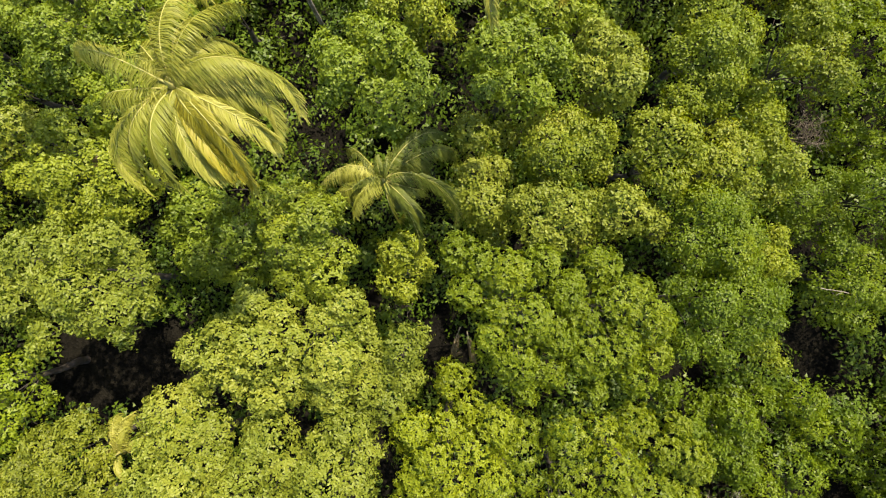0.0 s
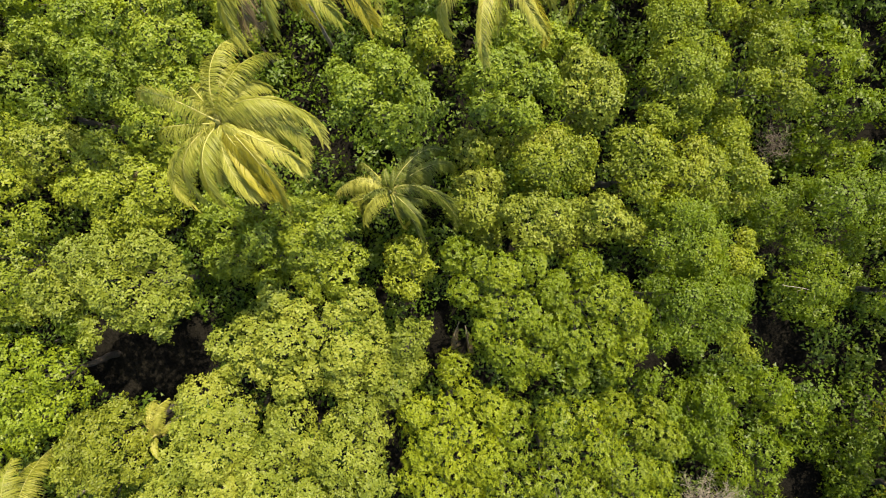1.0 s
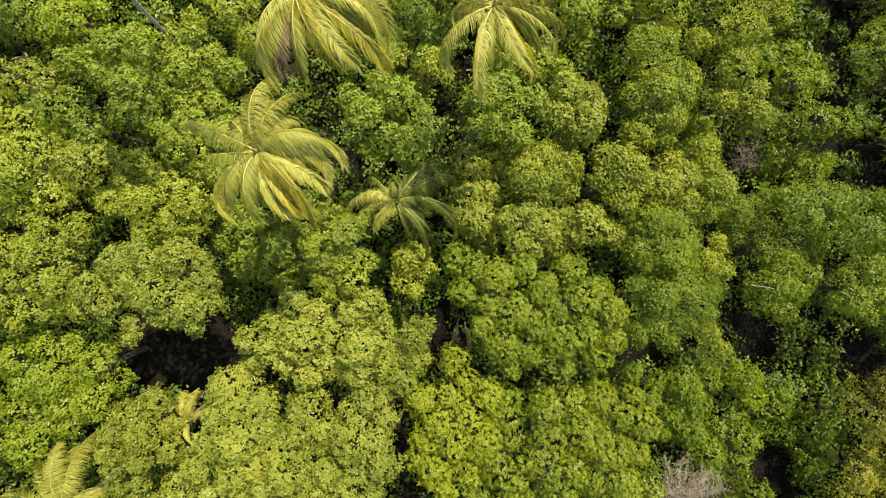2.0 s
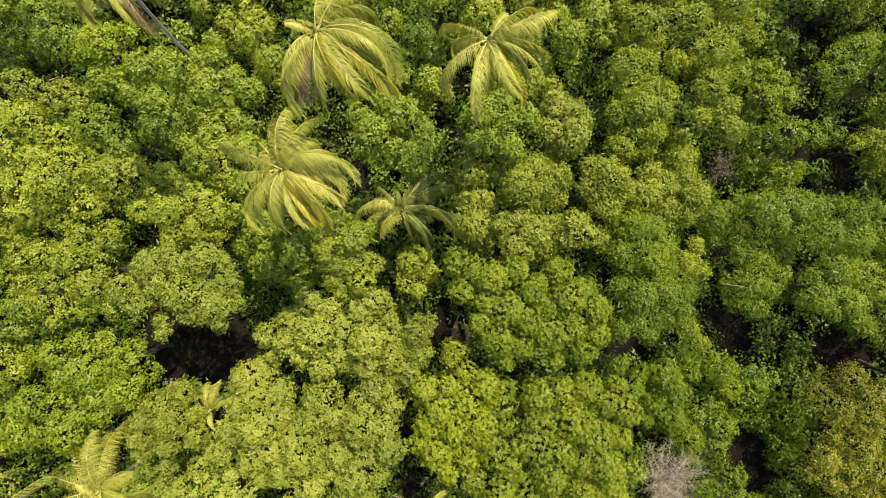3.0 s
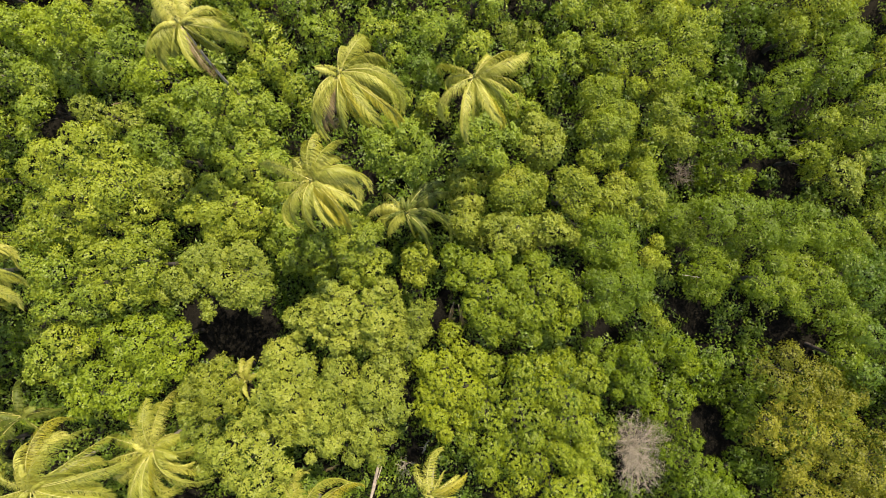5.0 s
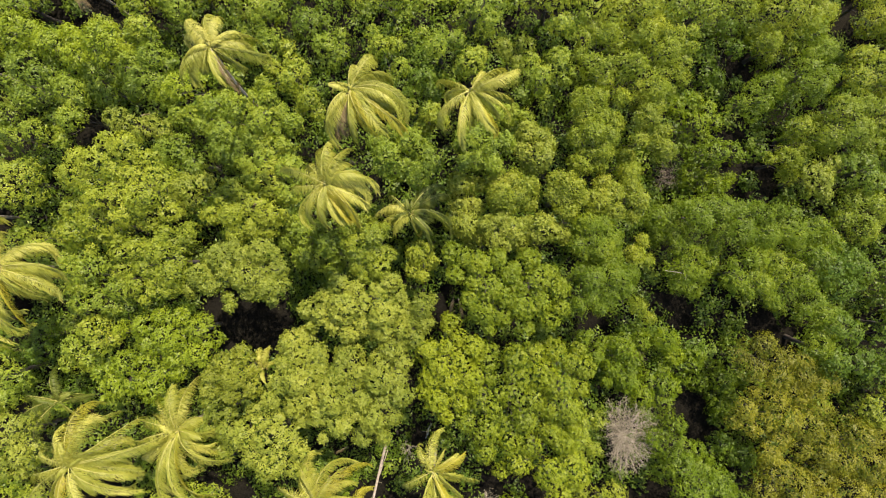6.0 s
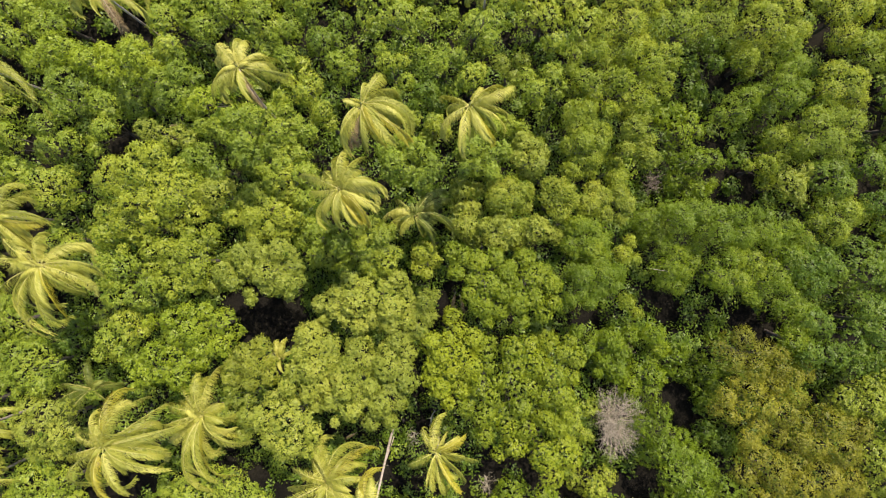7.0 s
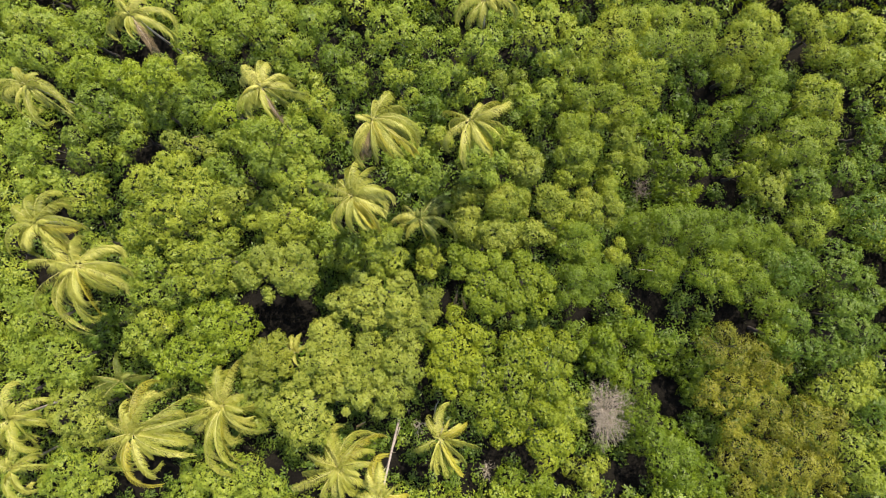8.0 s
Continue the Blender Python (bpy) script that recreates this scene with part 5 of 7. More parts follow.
tree("bo", (-31.6, 31.2), [(-31.6, 31.2, 6.4, 2.4)])
tree("bo", (-29.6, 34.9), [(-31.7, 35.8, 6.8, 1.9), (-29.3, 33.0, 7.3, 2.2), (-27.7, 35.9, 8.9, 2.3)])
tree("sh", (-29.9, -11.8), [(-30.9, -10.9, 2.8, 1.5), (-28.8, -12.7, 3.0, 1.9)])
tree("sh", (-29.1, 18.7), [(-30.8, 19.0, 3.5, 1.6), (-28.9, 17.2, 3.1, 1.9), (-27.7, 19.9, 3.5, 2.0)])
tree("sh", (-29.7, -6.8), [(-29.7, -6.8, 3.9, 1.7)])
tree("sh", (-29.0, 0.2), [(-30.2, 1.0, 4.1, 1.8), (-27.9, -0.6, 2.2, 1.7)])
tree("sh", (-28.9, 24.0), [(-29.9, 23.1, 2.5, 2.0), (-29.6, 25.4, 3.0, 1.7), (-27.2, 23.4, 3.9, 1.5)])
tree("sh", (-28.3, -23.1), [(-28.9, -24.3, 3.1, 1.5), (-27.7, -21.8, 2.9, 2.0)])
tree("sh", (-28.1, -18.3), [(-28.6, -19.6, 3.6, 1.8), (-29.1, -17.3, 3.0, 2.0), (-26.6, -18.1, 4.0, 1.7)])
tree("sh", (-26.2, 9.9), [(-27.7, 9.8, 3.7, 1.8), (-25.7, 11.7, 3.6, 1.6), (-25.3, 8.3, 4.1, 1.6)])
tree("sh", (-26.4, 14.9), [(-27.6, 14.1, 3.5, 1.7), (-26.6, 16.6, 2.3, 1.9), (-24.9, 13.9, 3.8, 1.9)])
tree("bo", (-25.4, -33.0), [(-27.0, -35.3, 6.0, 2.3), (-27.1, -30.8, 7.3, 1.9), (-24.0, -34.7, 7.6, 2.2), (-23.7, -31.2, 6.4, 2.2)])
tree("sh", (-25.7, -14.8), [(-26.7, -15.7, 3.2, 1.7), (-24.7, -14.0, 2.8, 1.6)])
tree("sh", (-26.9, -2.8), [(-26.9, -2.8, 2.4, 1.8)])
tree("sh", (-25.5, 3.7), [(-26.6, 3.1, 3.2, 1.6), (-26.1, 5.7, 2.6, 1.9), (-23.7, 2.4, 2.6, 1.9)])
tree("bo", (-24.4, 31.7), [(-26.6, 31.0, 6.4, 2.5), (-24.8, 33.4, 6.4, 2.5), (-21.8, 30.7, 6.6, 2.5)])
tree("sh", (-24.4, -23.2), [(-24.9, -24.7, 2.3, 1.7), (-25.3, -21.7, 2.8, 1.8), (-23.1, -23.3, 3.9, 1.8)])
tree("sh", (-23.5, 20.6), [(-24.9, 20.3, 2.9, 1.9), (-23.3, 22.2, 3.6, 1.8), (-22.4, 19.2, 2.3, 1.8)])
tree("sh", (-23.6, 25.0), [(-24.8, 24.6, 3.8, 1.7), (-22.4, 25.3, 3.3, 1.9)])
tree("sh", (-23.1, -19.0), [(-24.3, -19.3, 4.1, 1.7), (-23.2, -17.1, 3.0, 1.9), (-21.8, -20.7, 3.4, 1.7)])
tree("sh", (-24.2, -1.8), [(-24.2, -1.8, 3.6, 1.6)])
tree("sh", (-22.4, 6.3), [(-23.8, 5.8, 4.1, 1.9), (-22.2, 7.8, 4.0, 1.7), (-21.1, 5.4, 4.1, 1.8)])
tree("sh", (-23.4, 11.2), [(-23.6, 10.1, 2.9, 1.6), (-23.1, 12.4, 2.7, 1.9)])
tree("sh", (-21.4, 16.4), [(-22.9, 16.9, 3.8, 1.7), (-19.9, 15.9, 3.8, 1.6)])
tree("bo", (-20.6, 35.3), [(-23.1, 36.1, 6.5, 2.1), (-20.1, 33.4, 5.5, 2.2), (-18.6, 36.3, 7.4, 2.0)])
tree("sh", (-20.3, -15.6), [(-21.7, -15.1, 2.9, 1.8), (-18.9, -16.0, 3.4, 1.7)])
tree("bo", (-19.0, -34.5), [(-20.6, -36.2, 6.2, 2.1), (-20.8, -32.7, 5.8, 2.4), (-17.7, -35.9, 8.4, 2.2), (-16.8, -33.1, 7.1, 2.1)])
tree("sh", (-19.7, -24.4), [(-20.6, -25.0, 3.1, 1.9), (-18.8, -23.7, 3.3, 1.7)])
tree("sh", (-19.1, -3.2), [(-20.7, -3.9, 2.2, 1.5), (-18.9, -1.7, 4.0, 1.9), (-17.7, -4.1, 3.0, 1.5)])
tree("sh", (-20.3, 1.6), [(-20.8, 0.2, 3.8, 1.8), (-19.8, 2.9, 2.9, 1.6)])
tree("sh", (-19.2, 12.4), [(-20.6, 12.7, 3.4, 1.5), (-17.8, 12.2, 2.5, 1.6)])
tree("sh", (-19.6, 20.9), [(-20.8, 21.2, 3.9, 1.6), (-19.8, 23.3, 2.5, 1.8), (-19.4, 18.3, 3.4, 1.6), (-18.4, 20.7, 3.1, 1.9)])
tree("sh", (-18.9, -19.9), [(-20.1, -18.7, 2.9, 1.6), (-17.6, -21.0, 2.5, 1.8)])
tree("sh", (-18.6, 6.1), [(-19.7, 7.2, 4.0, 1.6), (-17.6, 5.0, 2.2, 1.9)])
tree("bo", (-17.8, 30.3), [(-17.8, 30.3, 5.6, 1.9)])
tree("bo", (-16.2, -30.2), [(-16.2, -30.2, 8.1, 2.2)])
tree("sh", (-17.5, -14.2), [(-18.3, -13.3, 3.5, 1.8), (-16.7, -15.2, 3.6, 1.5)])
tree("sh", (-15.8, -0.6), [(-16.9, -0.2, 3.5, 1.7), (-15.9, -2.4, 3.7, 1.7), (-14.7, 0.9, 2.2, 1.6)])
tree("sh", (-15.3, 9.7), [(-16.9, 9.8, 3.6, 1.7), (-15.8, 6.7, 3.5, 1.7), (-14.6, 12.3, 3.0, 1.8), (-14.0, 10.0, 2.3, 1.8)])
tree("sh", (-15.9, 16.1), [(-16.8, 15.3, 3.7, 2.0), (-14.9, 16.8, 2.7, 1.5)])
tree("sh", (-15.9, 19.9), [(-16.8, 19.0, 3.7, 1.7), (-14.9, 20.9, 2.3, 1.7)])
tree("sh", (-15.8, 24.0), [(-16.8, 23.2, 2.3, 1.8), (-14.7, 24.9, 3.4, 1.9)])
tree("bo", (-15.1, 33.6), [(-16.6, 33.9, 9.0, 2.3), (-13.6, 33.4, 6.1, 2.1)])
tree("sh", (-15.2, -18.9), [(-16.3, -18.9, 3.3, 2.0), (-14.0, -18.8, 3.2, 1.9)])
tree("sh", (-14.5, -9.8), [(-15.8, -9.7, 3.7, 2.0), (-13.9, -11.8, 2.9, 1.5), (-13.8, -7.8, 2.8, 1.6)])
tree("sh", (-15.0, -5.2), [(-15.9, -6.0, 2.6, 1.9), (-14.1, -4.3, 2.4, 2.0)])
tree("sh", (-13.6, 4.2), [(-15.3, 4.1, 3.1, 1.7), (-12.8, 2.4, 2.6, 1.7), (-12.6, 6.2, 3.3, 2.0)])
tree("bo", (-12.2, -34.3), [(-14.3, -35.8, 6.6, 2.5), (-13.2, -32.9, 9.2, 2.2), (-11.4, -35.8, 9.3, 2.6), (-10.1, -32.7, 8.8, 1.9)])
tree("sh", (-13.7, -24.9), [(-13.7, -24.9, 2.4, 1.8)])
tree("sh", (-11.9, 14.7), [(-13.3, 14.3, 2.9, 1.8), (-10.6, 15.0, 3.9, 1.7)])
tree("sh", (-11.3, 19.1), [(-12.7, 19.0, 2.9, 1.9), (-11.4, 21.1, 3.9, 1.7), (-9.9, 17.3, 3.6, 1.6)])
tree("sh", (-10.6, -20.6), [(-11.8, -20.8, 2.3, 1.7), (-10.8, -23.1, 3.0, 1.6), (-11.2, -17.7, 3.4, 1.6), (-8.8, -20.8, 4.1, 1.9)])
tree("sh", (-10.6, -9.3), [(-11.7, -10.0, 3.7, 2.0), (-9.6, -8.6, 3.2, 1.9)])
tree("sh", (-11.8, -4.5), [(-12.0, -5.8, 3.4, 1.9), (-11.6, -3.2, 3.4, 1.9)])
tree("sh", (-10.6, -0.1), [(-12.1, -0.3, 2.5, 1.9), (-9.9, -1.7, 2.3, 1.9), (-9.7, 1.7, 3.3, 1.8)])
tree("sh", (-10.4, 22.8), [(-11.9, 23.3, 3.5, 1.9), (-8.8, 22.2, 4.1, 1.6)])
tree("bo", (-11.0, 31.0), [(-11.0, 31.0, 7.0, 2.2)])
tree("sh", (-10.0, 4.8), [(-10.7, 3.8, 3.1, 1.7), (-9.3, 5.7, 3.4, 1.9)])
tree("sh", (-10.1, 9.9), [(-10.9, 8.4, 3.7, 1.9), (-10.8, 11.3, 3.7, 1.6), (-8.7, 10.0, 2.2, 1.5)])
tree("bo", (-8.9, 34.0), [(-10.8, 34.2, 8.3, 2.2), (-8.3, 32.1, 6.5, 2.1), (-7.6, 35.8, 5.6, 2.5)])
tree("sh", (-8.4, -16.2), [(-9.8, -15.3, 3.8, 1.9), (-8.7, -18.3, 2.5, 1.6), (-6.8, -15.1, 3.6, 1.7)])
tree("sh", (-7.4, 13.7), [(-8.6, 12.9, 3.2, 1.6), (-7.9, 15.9, 2.8, 2.0), (-5.6, 12.3, 3.2, 1.5)])
tree("sh", (-8.2, 19.0), [(-9.3, 19.6, 2.9, 1.6), (-7.2, 18.3, 2.8, 1.5)])
tree("bo", (-5.9, -35.2), [(-7.8, -36.1, 7.7, 2.6), (-5.6, -33.3, 9.2, 2.3), (-4.3, -36.3, 6.5, 2.2)])
tree("bo", (-6.0, -30.4), [(-6.0, -30.4, 6.7, 1.9)])
tree("sh", (-7.6, -9.7), [(-8.1, -10.8, 4.1, 1.6), (-7.1, -8.6, 2.7, 1.6)])
tree("sh", (-8.3, -5.8), [(-8.3, -5.8, 3.3, 1.9)])
tree("sh", (-6.0, -0.6), [(-6.9, -1.9, 2.4, 1.9), (-7.0, 0.9, 2.7, 1.6), (-4.1, -0.8, 2.5, 1.6)])
tree("sh", (-5.2, 3.7), [(-6.9, 4.0, 4.2, 1.8), (-4.7, 4.9, 2.3, 1.8), (-4.1, 2.1, 3.1, 1.9)])
tree("sh", (-5.7, 8.4), [(-6.6, 7.4, 2.2, 1.6), (-4.7, 9.3, 3.9, 1.6)])
tree("sh", (-5.7, -20.8), [(-5.7, -20.8, 2.7, 1.7)])
tree("sh", (-4.8, 15.6), [(-5.8, 15.0, 3.8, 1.6), (-4.9, 17.8, 4.0, 1.9), (-3.6, 14.0, 2.4, 1.8)])
tree("sh", (-4.6, 21.9), [(-5.7, 21.0, 3.5, 1.8), (-6.0, 24.2, 2.8, 1.6), (-4.0, 23.1, 3.4, 1.8), (-2.9, 19.3, 3.4, 1.7)])
tree("bo", (-4.7, 30.2), [(-4.7, 30.2, 8.2, 2.2)])
tree("bo", (-3.2, 34.1), [(-4.6, 33.1, 8.4, 2.4), (-3.2, 36.4, 9.5, 2.0), (-1.7, 32.7, 7.1, 2.5)])
tree("sh", (-2.9, -24.8), [(-4.2, -24.3, 3.7, 1.8), (-1.6, -25.3, 3.2, 1.6)])
tree("sh", (-1.7, -13.4), [(-1.6, -14.8, 2.7, 2.0), (-1.8, -12.0, 2.9, 1.9)])
tree("sh", (-3.8, -8.9), [(-4.2, -10.1, 3.6, 1.8), (-3.4, -7.7, 2.9, 2.0)])
tree("bo", (-1.3, -32.3), [(-3.0, -31.2, 6.9, 2.5), (-1.9, -34.0, 8.6, 2.2), (1.1, -31.8, 7.3, 2.3)])
tree("sh", (-2.5, -4.3), [(-2.9, -5.4, 4.1, 1.7), (-2.1, -3.2, 3.4, 2.0)])
tree("sh", (-1.5, 9.9), [(-2.7, 11.2, 3.6, 1.6), (-1.9, 8.4, 3.2, 1.7), (0.1, 10.0, 3.7, 1.8)])
tree("sh", (-0.1, -18.4), [(-1.8, -18.7, 2.7, 1.9), (0.2, -16.7, 3.5, 1.7), (1.2, -19.8, 3.7, 2.0)])
tree("sh", (-0.9, 0.9), [(-2.1, 0.9, 3.0, 2.0), (0.3, 1.0, 3.0, 1.9)])
tree("sh", (-0.8, 4.8), [(-2.4, 4.3, 2.7, 1.7), (-0.8, 6.1, 3.7, 1.9), (0.9, 3.9, 3.1, 1.8)])
tree("sh", (-0.9, 16.1), [(-2.1, 15.9, 3.3, 1.9), (-0.9, 18.1, 4.0, 1.6), (0.3, 14.3, 2.7, 1.7)])
tree("sh", (-0.2, 21.2), [(-1.8, 21.4, 3.7, 1.8), (0.3, 22.6, 2.2, 1.9), (0.9, 19.6, 3.7, 1.8)])
tree("sh", (-2.3, 25.3), [(-2.3, 25.3, 2.7, 2.0)])
tree("sh", (-0.6, -21.9), [(-0.6, -21.9, 3.9, 2.0)])
tree("sh", (-0.1, -9.9), [(-0.1, -9.9, 2.3, 1.6)])
tree("sh", (1.4, -2.0), [(-0.1, -1.9, 4.0, 1.8), (3.0, -2.2, 2.9, 1.7)])
tree("bo", (1.6, 35.0), [(-0.0, 36.1, 8.4, 2.2), (3.1, 34.0, 6.5, 2.3)])
tree("bo", (2.1, -35.0), [(0.9, -36.0, 8.0, 2.5), (3.4, -34.1, 6.7, 2.5)])
tree("sh", (2.0, -23.7), [(1.3, -24.7, 3.1, 1.6), (2.7, -22.7, 3.8, 1.6)])
tree("sh", (2.2, -14.3), [(0.7, -13.9, 2.6, 2.0), (3.8, -14.7, 2.9, 1.6)])
tree("sh", (2.6, 16.4), [(1.3, 17.0, 2.7, 1.5), (2.7, 14.9, 2.7, 1.5), (3.9, 17.2, 2.4, 1.7)])
tree("bo", (1.2, 30.9), [(1.2, 30.9, 6.5, 2.2)])
tree("sh", (4.1, -5.6), [(2.3, -5.8, 2.4, 1.9), (5.2, -6.7, 3.8, 1.7), (4.9, -4.3, 2.8, 2.0)])
tree("sh", (3.1, 6.0), [(1.9, 7.1, 3.3, 1.8), (4.3, 5.0, 4.0, 2.0)])
tree("sh", (3.5, 12.6), [(2.1, 12.2, 3.2, 1.5), (5.0, 13.1, 2.8, 1.6)])
tree("bo", (5.2, -30.7), [(5.2, -30.7, 7.9, 2.4)])
tree("sh", (4.6, -18.2), [(3.2, -17.3, 3.0, 1.6), (5.9, -19.2, 3.9, 1.7)])
tree("sh", (4.8, -10.2), [(3.3, -9.3, 4.0, 1.9), (4.8, -12.3, 3.8, 1.5), (6.3, -9.0, 2.3, 1.7)])
tree("sh", (4.3, 0.4), [(3.1, 0.3, 2.4, 1.8), (3.9, 2.6, 3.1, 1.9), (5.8, -1.7, 3.0, 1.6)])
tree("sh", (4.0, 20.6), [(2.8, 20.9, 3.5, 1.9), (5.3, 20.4, 3.9, 1.9)])
tree("sh", (4.5, 23.9), [(3.3, 24.7, 3.0, 1.7), (5.8, 23.0, 4.1, 1.6)])
tree("bo", (6.2, 33.1), [(4.4, 31.4, 7.2, 2.5), (6.2, 35.2, 6.5, 1.9), (8.0, 32.8, 7.5, 2.6)])
tree("sh", (5.9, -22.1), [(4.9, -21.4, 2.9, 1.7), (6.9, -22.9, 4.1, 1.6)])
tree("sh", (6.5, 10.9), [(4.9, 10.2, 2.4, 1.8), (8.0, 11.6, 2.3, 1.9)])
tree("bo", (8.1, -35.3), [(6.1, -35.8, 6.5, 2.2), (8.4, -33.7, 8.7, 2.6), (9.9, -36.3, 9.2, 2.1)])
tree("sh", (7.6, -14.8), [(6.3, -15.2, 3.5, 1.9), (8.8, -14.3, 3.1, 1.8)])
tree("sh", (7.2, 15.3), [(5.9, 15.8, 3.6, 1.9), (7.4, 13.8, 3.8, 1.8), (8.4, 16.3, 3.5, 1.7)])
tree("sh", (8.3, 2.7), [(7.2, 1.8, 2.6, 1.7), (9.4, 3.6, 3.2, 1.6)])
tree("sh", (7.4, 6.8), [(7.0, 5.7, 3.9, 1.7), (7.8, 8.0, 3.2, 1.6)])
tree("bo", (10.9, -31.7), [(8.1, -30.7, 8.4, 2.2), (11.4, -33.3, 8.8, 1.9), (13.3, -31.2, 6.8, 2.2)])
tree("sh", (9.2, -18.6), [(8.2, -18.1, 2.6, 1.9), (10.3, -19.2, 2.8, 2.0)])
tree("sh", (8.4, -10.6), [(7.7, -12.0, 3.6, 1.7), (9.2, -9.2, 2.9, 1.8)])
tree("sh", (8.9, -4.7), [(7.7, -5.2, 3.2, 1.7), (10.2, -4.2, 3.1, 1.6)])
tree("sh", (9.5, 20.4), [(8.3, 19.8, 3.0, 1.6), (9.1, 22.8, 3.0, 1.6), (10.2, 18.3, 2.7, 1.6), (10.3, 20.8, 2.5, 1.6)])
tree("sh", (10.6, -22.4), [(9.1, -22.0, 3.8, 1.7), (11.0, -24.2, 2.7, 1.7), (11.8, -21.1, 3.2, 2.0)])
tree("sh", (9.9, -1.4), [(8.7, -1.9, 2.3, 1.9), (11.1, -0.8, 4.0, 1.9)])
tree("bo", (11.6, 35.0), [(9.3, 35.8, 6.8, 1.9), (12.1, 32.8, 5.6, 2.5), (13.3, 36.3, 9.3, 2.6)])
tree("sh", (11.2, 8.2), [(10.3, 7.4, 2.4, 1.6), (10.0, 10.0, 2.8, 1.6), (12.3, 5.8, 2.2, 1.8), (12.3, 9.8, 2.5, 1.8)])
tree("sh", (11.8, 13.7), [(10.3, 13.3, 3.6, 1.8), (12.2, 15.1, 2.5, 1.8), (12.8, 12.7, 2.4, 1.9)])
tree("sh", (10.8, 24.1), [(9.8, 25.1, 2.5, 1.5), (11.7, 23.2, 3.9, 1.9)])
tree("sh", (12.4, -7.2), [(11.0, -7.3, 2.2, 1.8), (13.0, -9.1, 2.6, 1.7), (13.2, -5.1, 3.7, 2.0)])
tree("sh", (13.4, -17.8), [(12.3, -17.8, 3.4, 1.9), (11.8, -15.3, 2.4, 1.6), (14.2, -20.3, 2.3, 1.8), (15.3, -17.8, 3.0, 1.6)])
tree("sh", (13.1, -13.2), [(11.9, -12.6, 3.9, 2.0), (14.3, -13.8, 2.2, 2.0)])
tree("sh", (13.6, 2.9), [(12.3, 2.9, 2.8, 1.8), (14.9, 2.9, 3.7, 1.8)])
tree("sh", (14.6, -24.2), [(13.3, -25.0, 2.5, 2.0), (14.4, -22.9, 2.7, 1.9), (16.0, -24.7, 3.0, 1.8)])
tree("sh", (12.6, -2.9), [(12.6, -2.9, 3.5, 1.6)])
tree("sh", (13.5, 18.0), [(12.7, 17.7, 3.2, 1.8), (12.8, 20.1, 3.9, 1.9), (15.1, 16.2, 2.5, 2.0)])
tree("bo", (15.4, 31.3), [(15.4, 31.3, 8.4, 2.2)])
tree("bo", (15.9, -34.6), [(14.1, -36.0, 6.4, 2.4), (16.3, -32.1, 7.8, 2.3), (17.2, -35.8, 7.4, 2.4)])
tree("sh", (14.6, 22.8), [(13.9, 22.3, 2.6, 1.6), (13.8, 24.8, 3.1, 1.9), (16.0, 21.2, 3.8, 1.6)])
tree("sh", (14.8, -10.8), [(14.8, -10.8, 3.1, 1.6)])
tree("sh", (15.6, -5.6), [(14.9, -6.9, 2.5, 1.6), (16.3, -4.2, 3.0, 2.0)])
tree("sh", (16.4, -0.0), [(15.1, 0.2, 3.3, 1.8), (17.8, -0.3, 3.4, 1.7)])
tree("sh", (16.2, 6.2), [(15.1, 5.8, 3.2, 2.0), (17.3, 6.7, 2.5, 1.9)])
tree("sh", (16.6, 10.5), [(14.8, 10.3, 4.2, 1.5), (17.1, 12.1, 2.6, 1.8), (17.9, 9.0, 3.7, 1.6)])
tree("sh", (16.9, 14.2), [(15.4, 13.8, 3.9, 1.8), (18.4, 14.7, 3.0, 1.8)])
tree("bo", (17.7, 35.1), [(16.2, 35.7, 6.8, 2.4), (17.9, 33.4, 9.4, 2.4), (19.1, 36.2, 8.8, 2.2)])
tree("sh", (17.5, -20.5), [(16.8, -22.0, 2.3, 1.9), (18.1, -19.0, 2.8, 1.8)])
tree("sh", (18.7, -15.1), [(17.2, -15.7, 2.8, 1.5), (17.7, -13.3, 4.0, 1.9), (19.7, -17.3, 2.8, 1.8), (20.1, -14.2, 3.9, 1.5)])
tree("sh", (18.6, 2.4), [(17.3, 2.8, 4.1, 1.9), (20.0, 2.0, 3.2, 1.8)])
tree("sh", (18.9, 17.4), [(17.4, 17.9, 3.6, 1.8), (20.3, 16.8, 2.3, 1.6)])
tree("sh", (19.5, -5.4), [(18.4, -5.7, 2.8, 1.7), (18.2, -2.9, 2.9, 1.6), (20.2, -7.9, 3.6, 2.0), (21.3, -5.1, 3.9, 1.5)])
tree("sh", (19.4, 22.6), [(18.3, 23.4, 2.7, 1.7), (19.0, 21.0, 3.1, 1.5), (21.0, 23.3, 3.2, 2.0)])
tree("bo", (20.8, -33.9), [(19.0, -33.4, 8.6, 2.6), (21.2, -36.1, 6.9, 2.6), (22.2, -32.3, 7.3, 2.1)])
tree("sh", (20.6, -23.9), [(19.2, -24.9, 3.5, 1.9), (20.4, -22.2, 4.2, 1.8), (22.2, -24.6, 2.4, 1.7)])
tree("bo", (20.7, 31.1), [(20.7, 31.1, 8.0, 2.4)])
tree("sh", (21.9, -10.5), [(20.4, -10.4, 3.6, 2.0), (22.4, -11.7, 3.2, 1.6), (22.9, -9.3, 2.5, 1.8)])
tree("sh", (21.5, 0.1), [(20.3, -1.1, 2.6, 2.0), (22.6, 1.4, 2.7, 2.0)])
tree("sh", (21.5, 6.1), [(20.4, 6.0, 3.6, 2.0), (20.7, 8.3, 3.6, 1.7), (22.2, 3.8, 2.9, 1.7), (22.9, 6.2, 2.8, 1.8)])
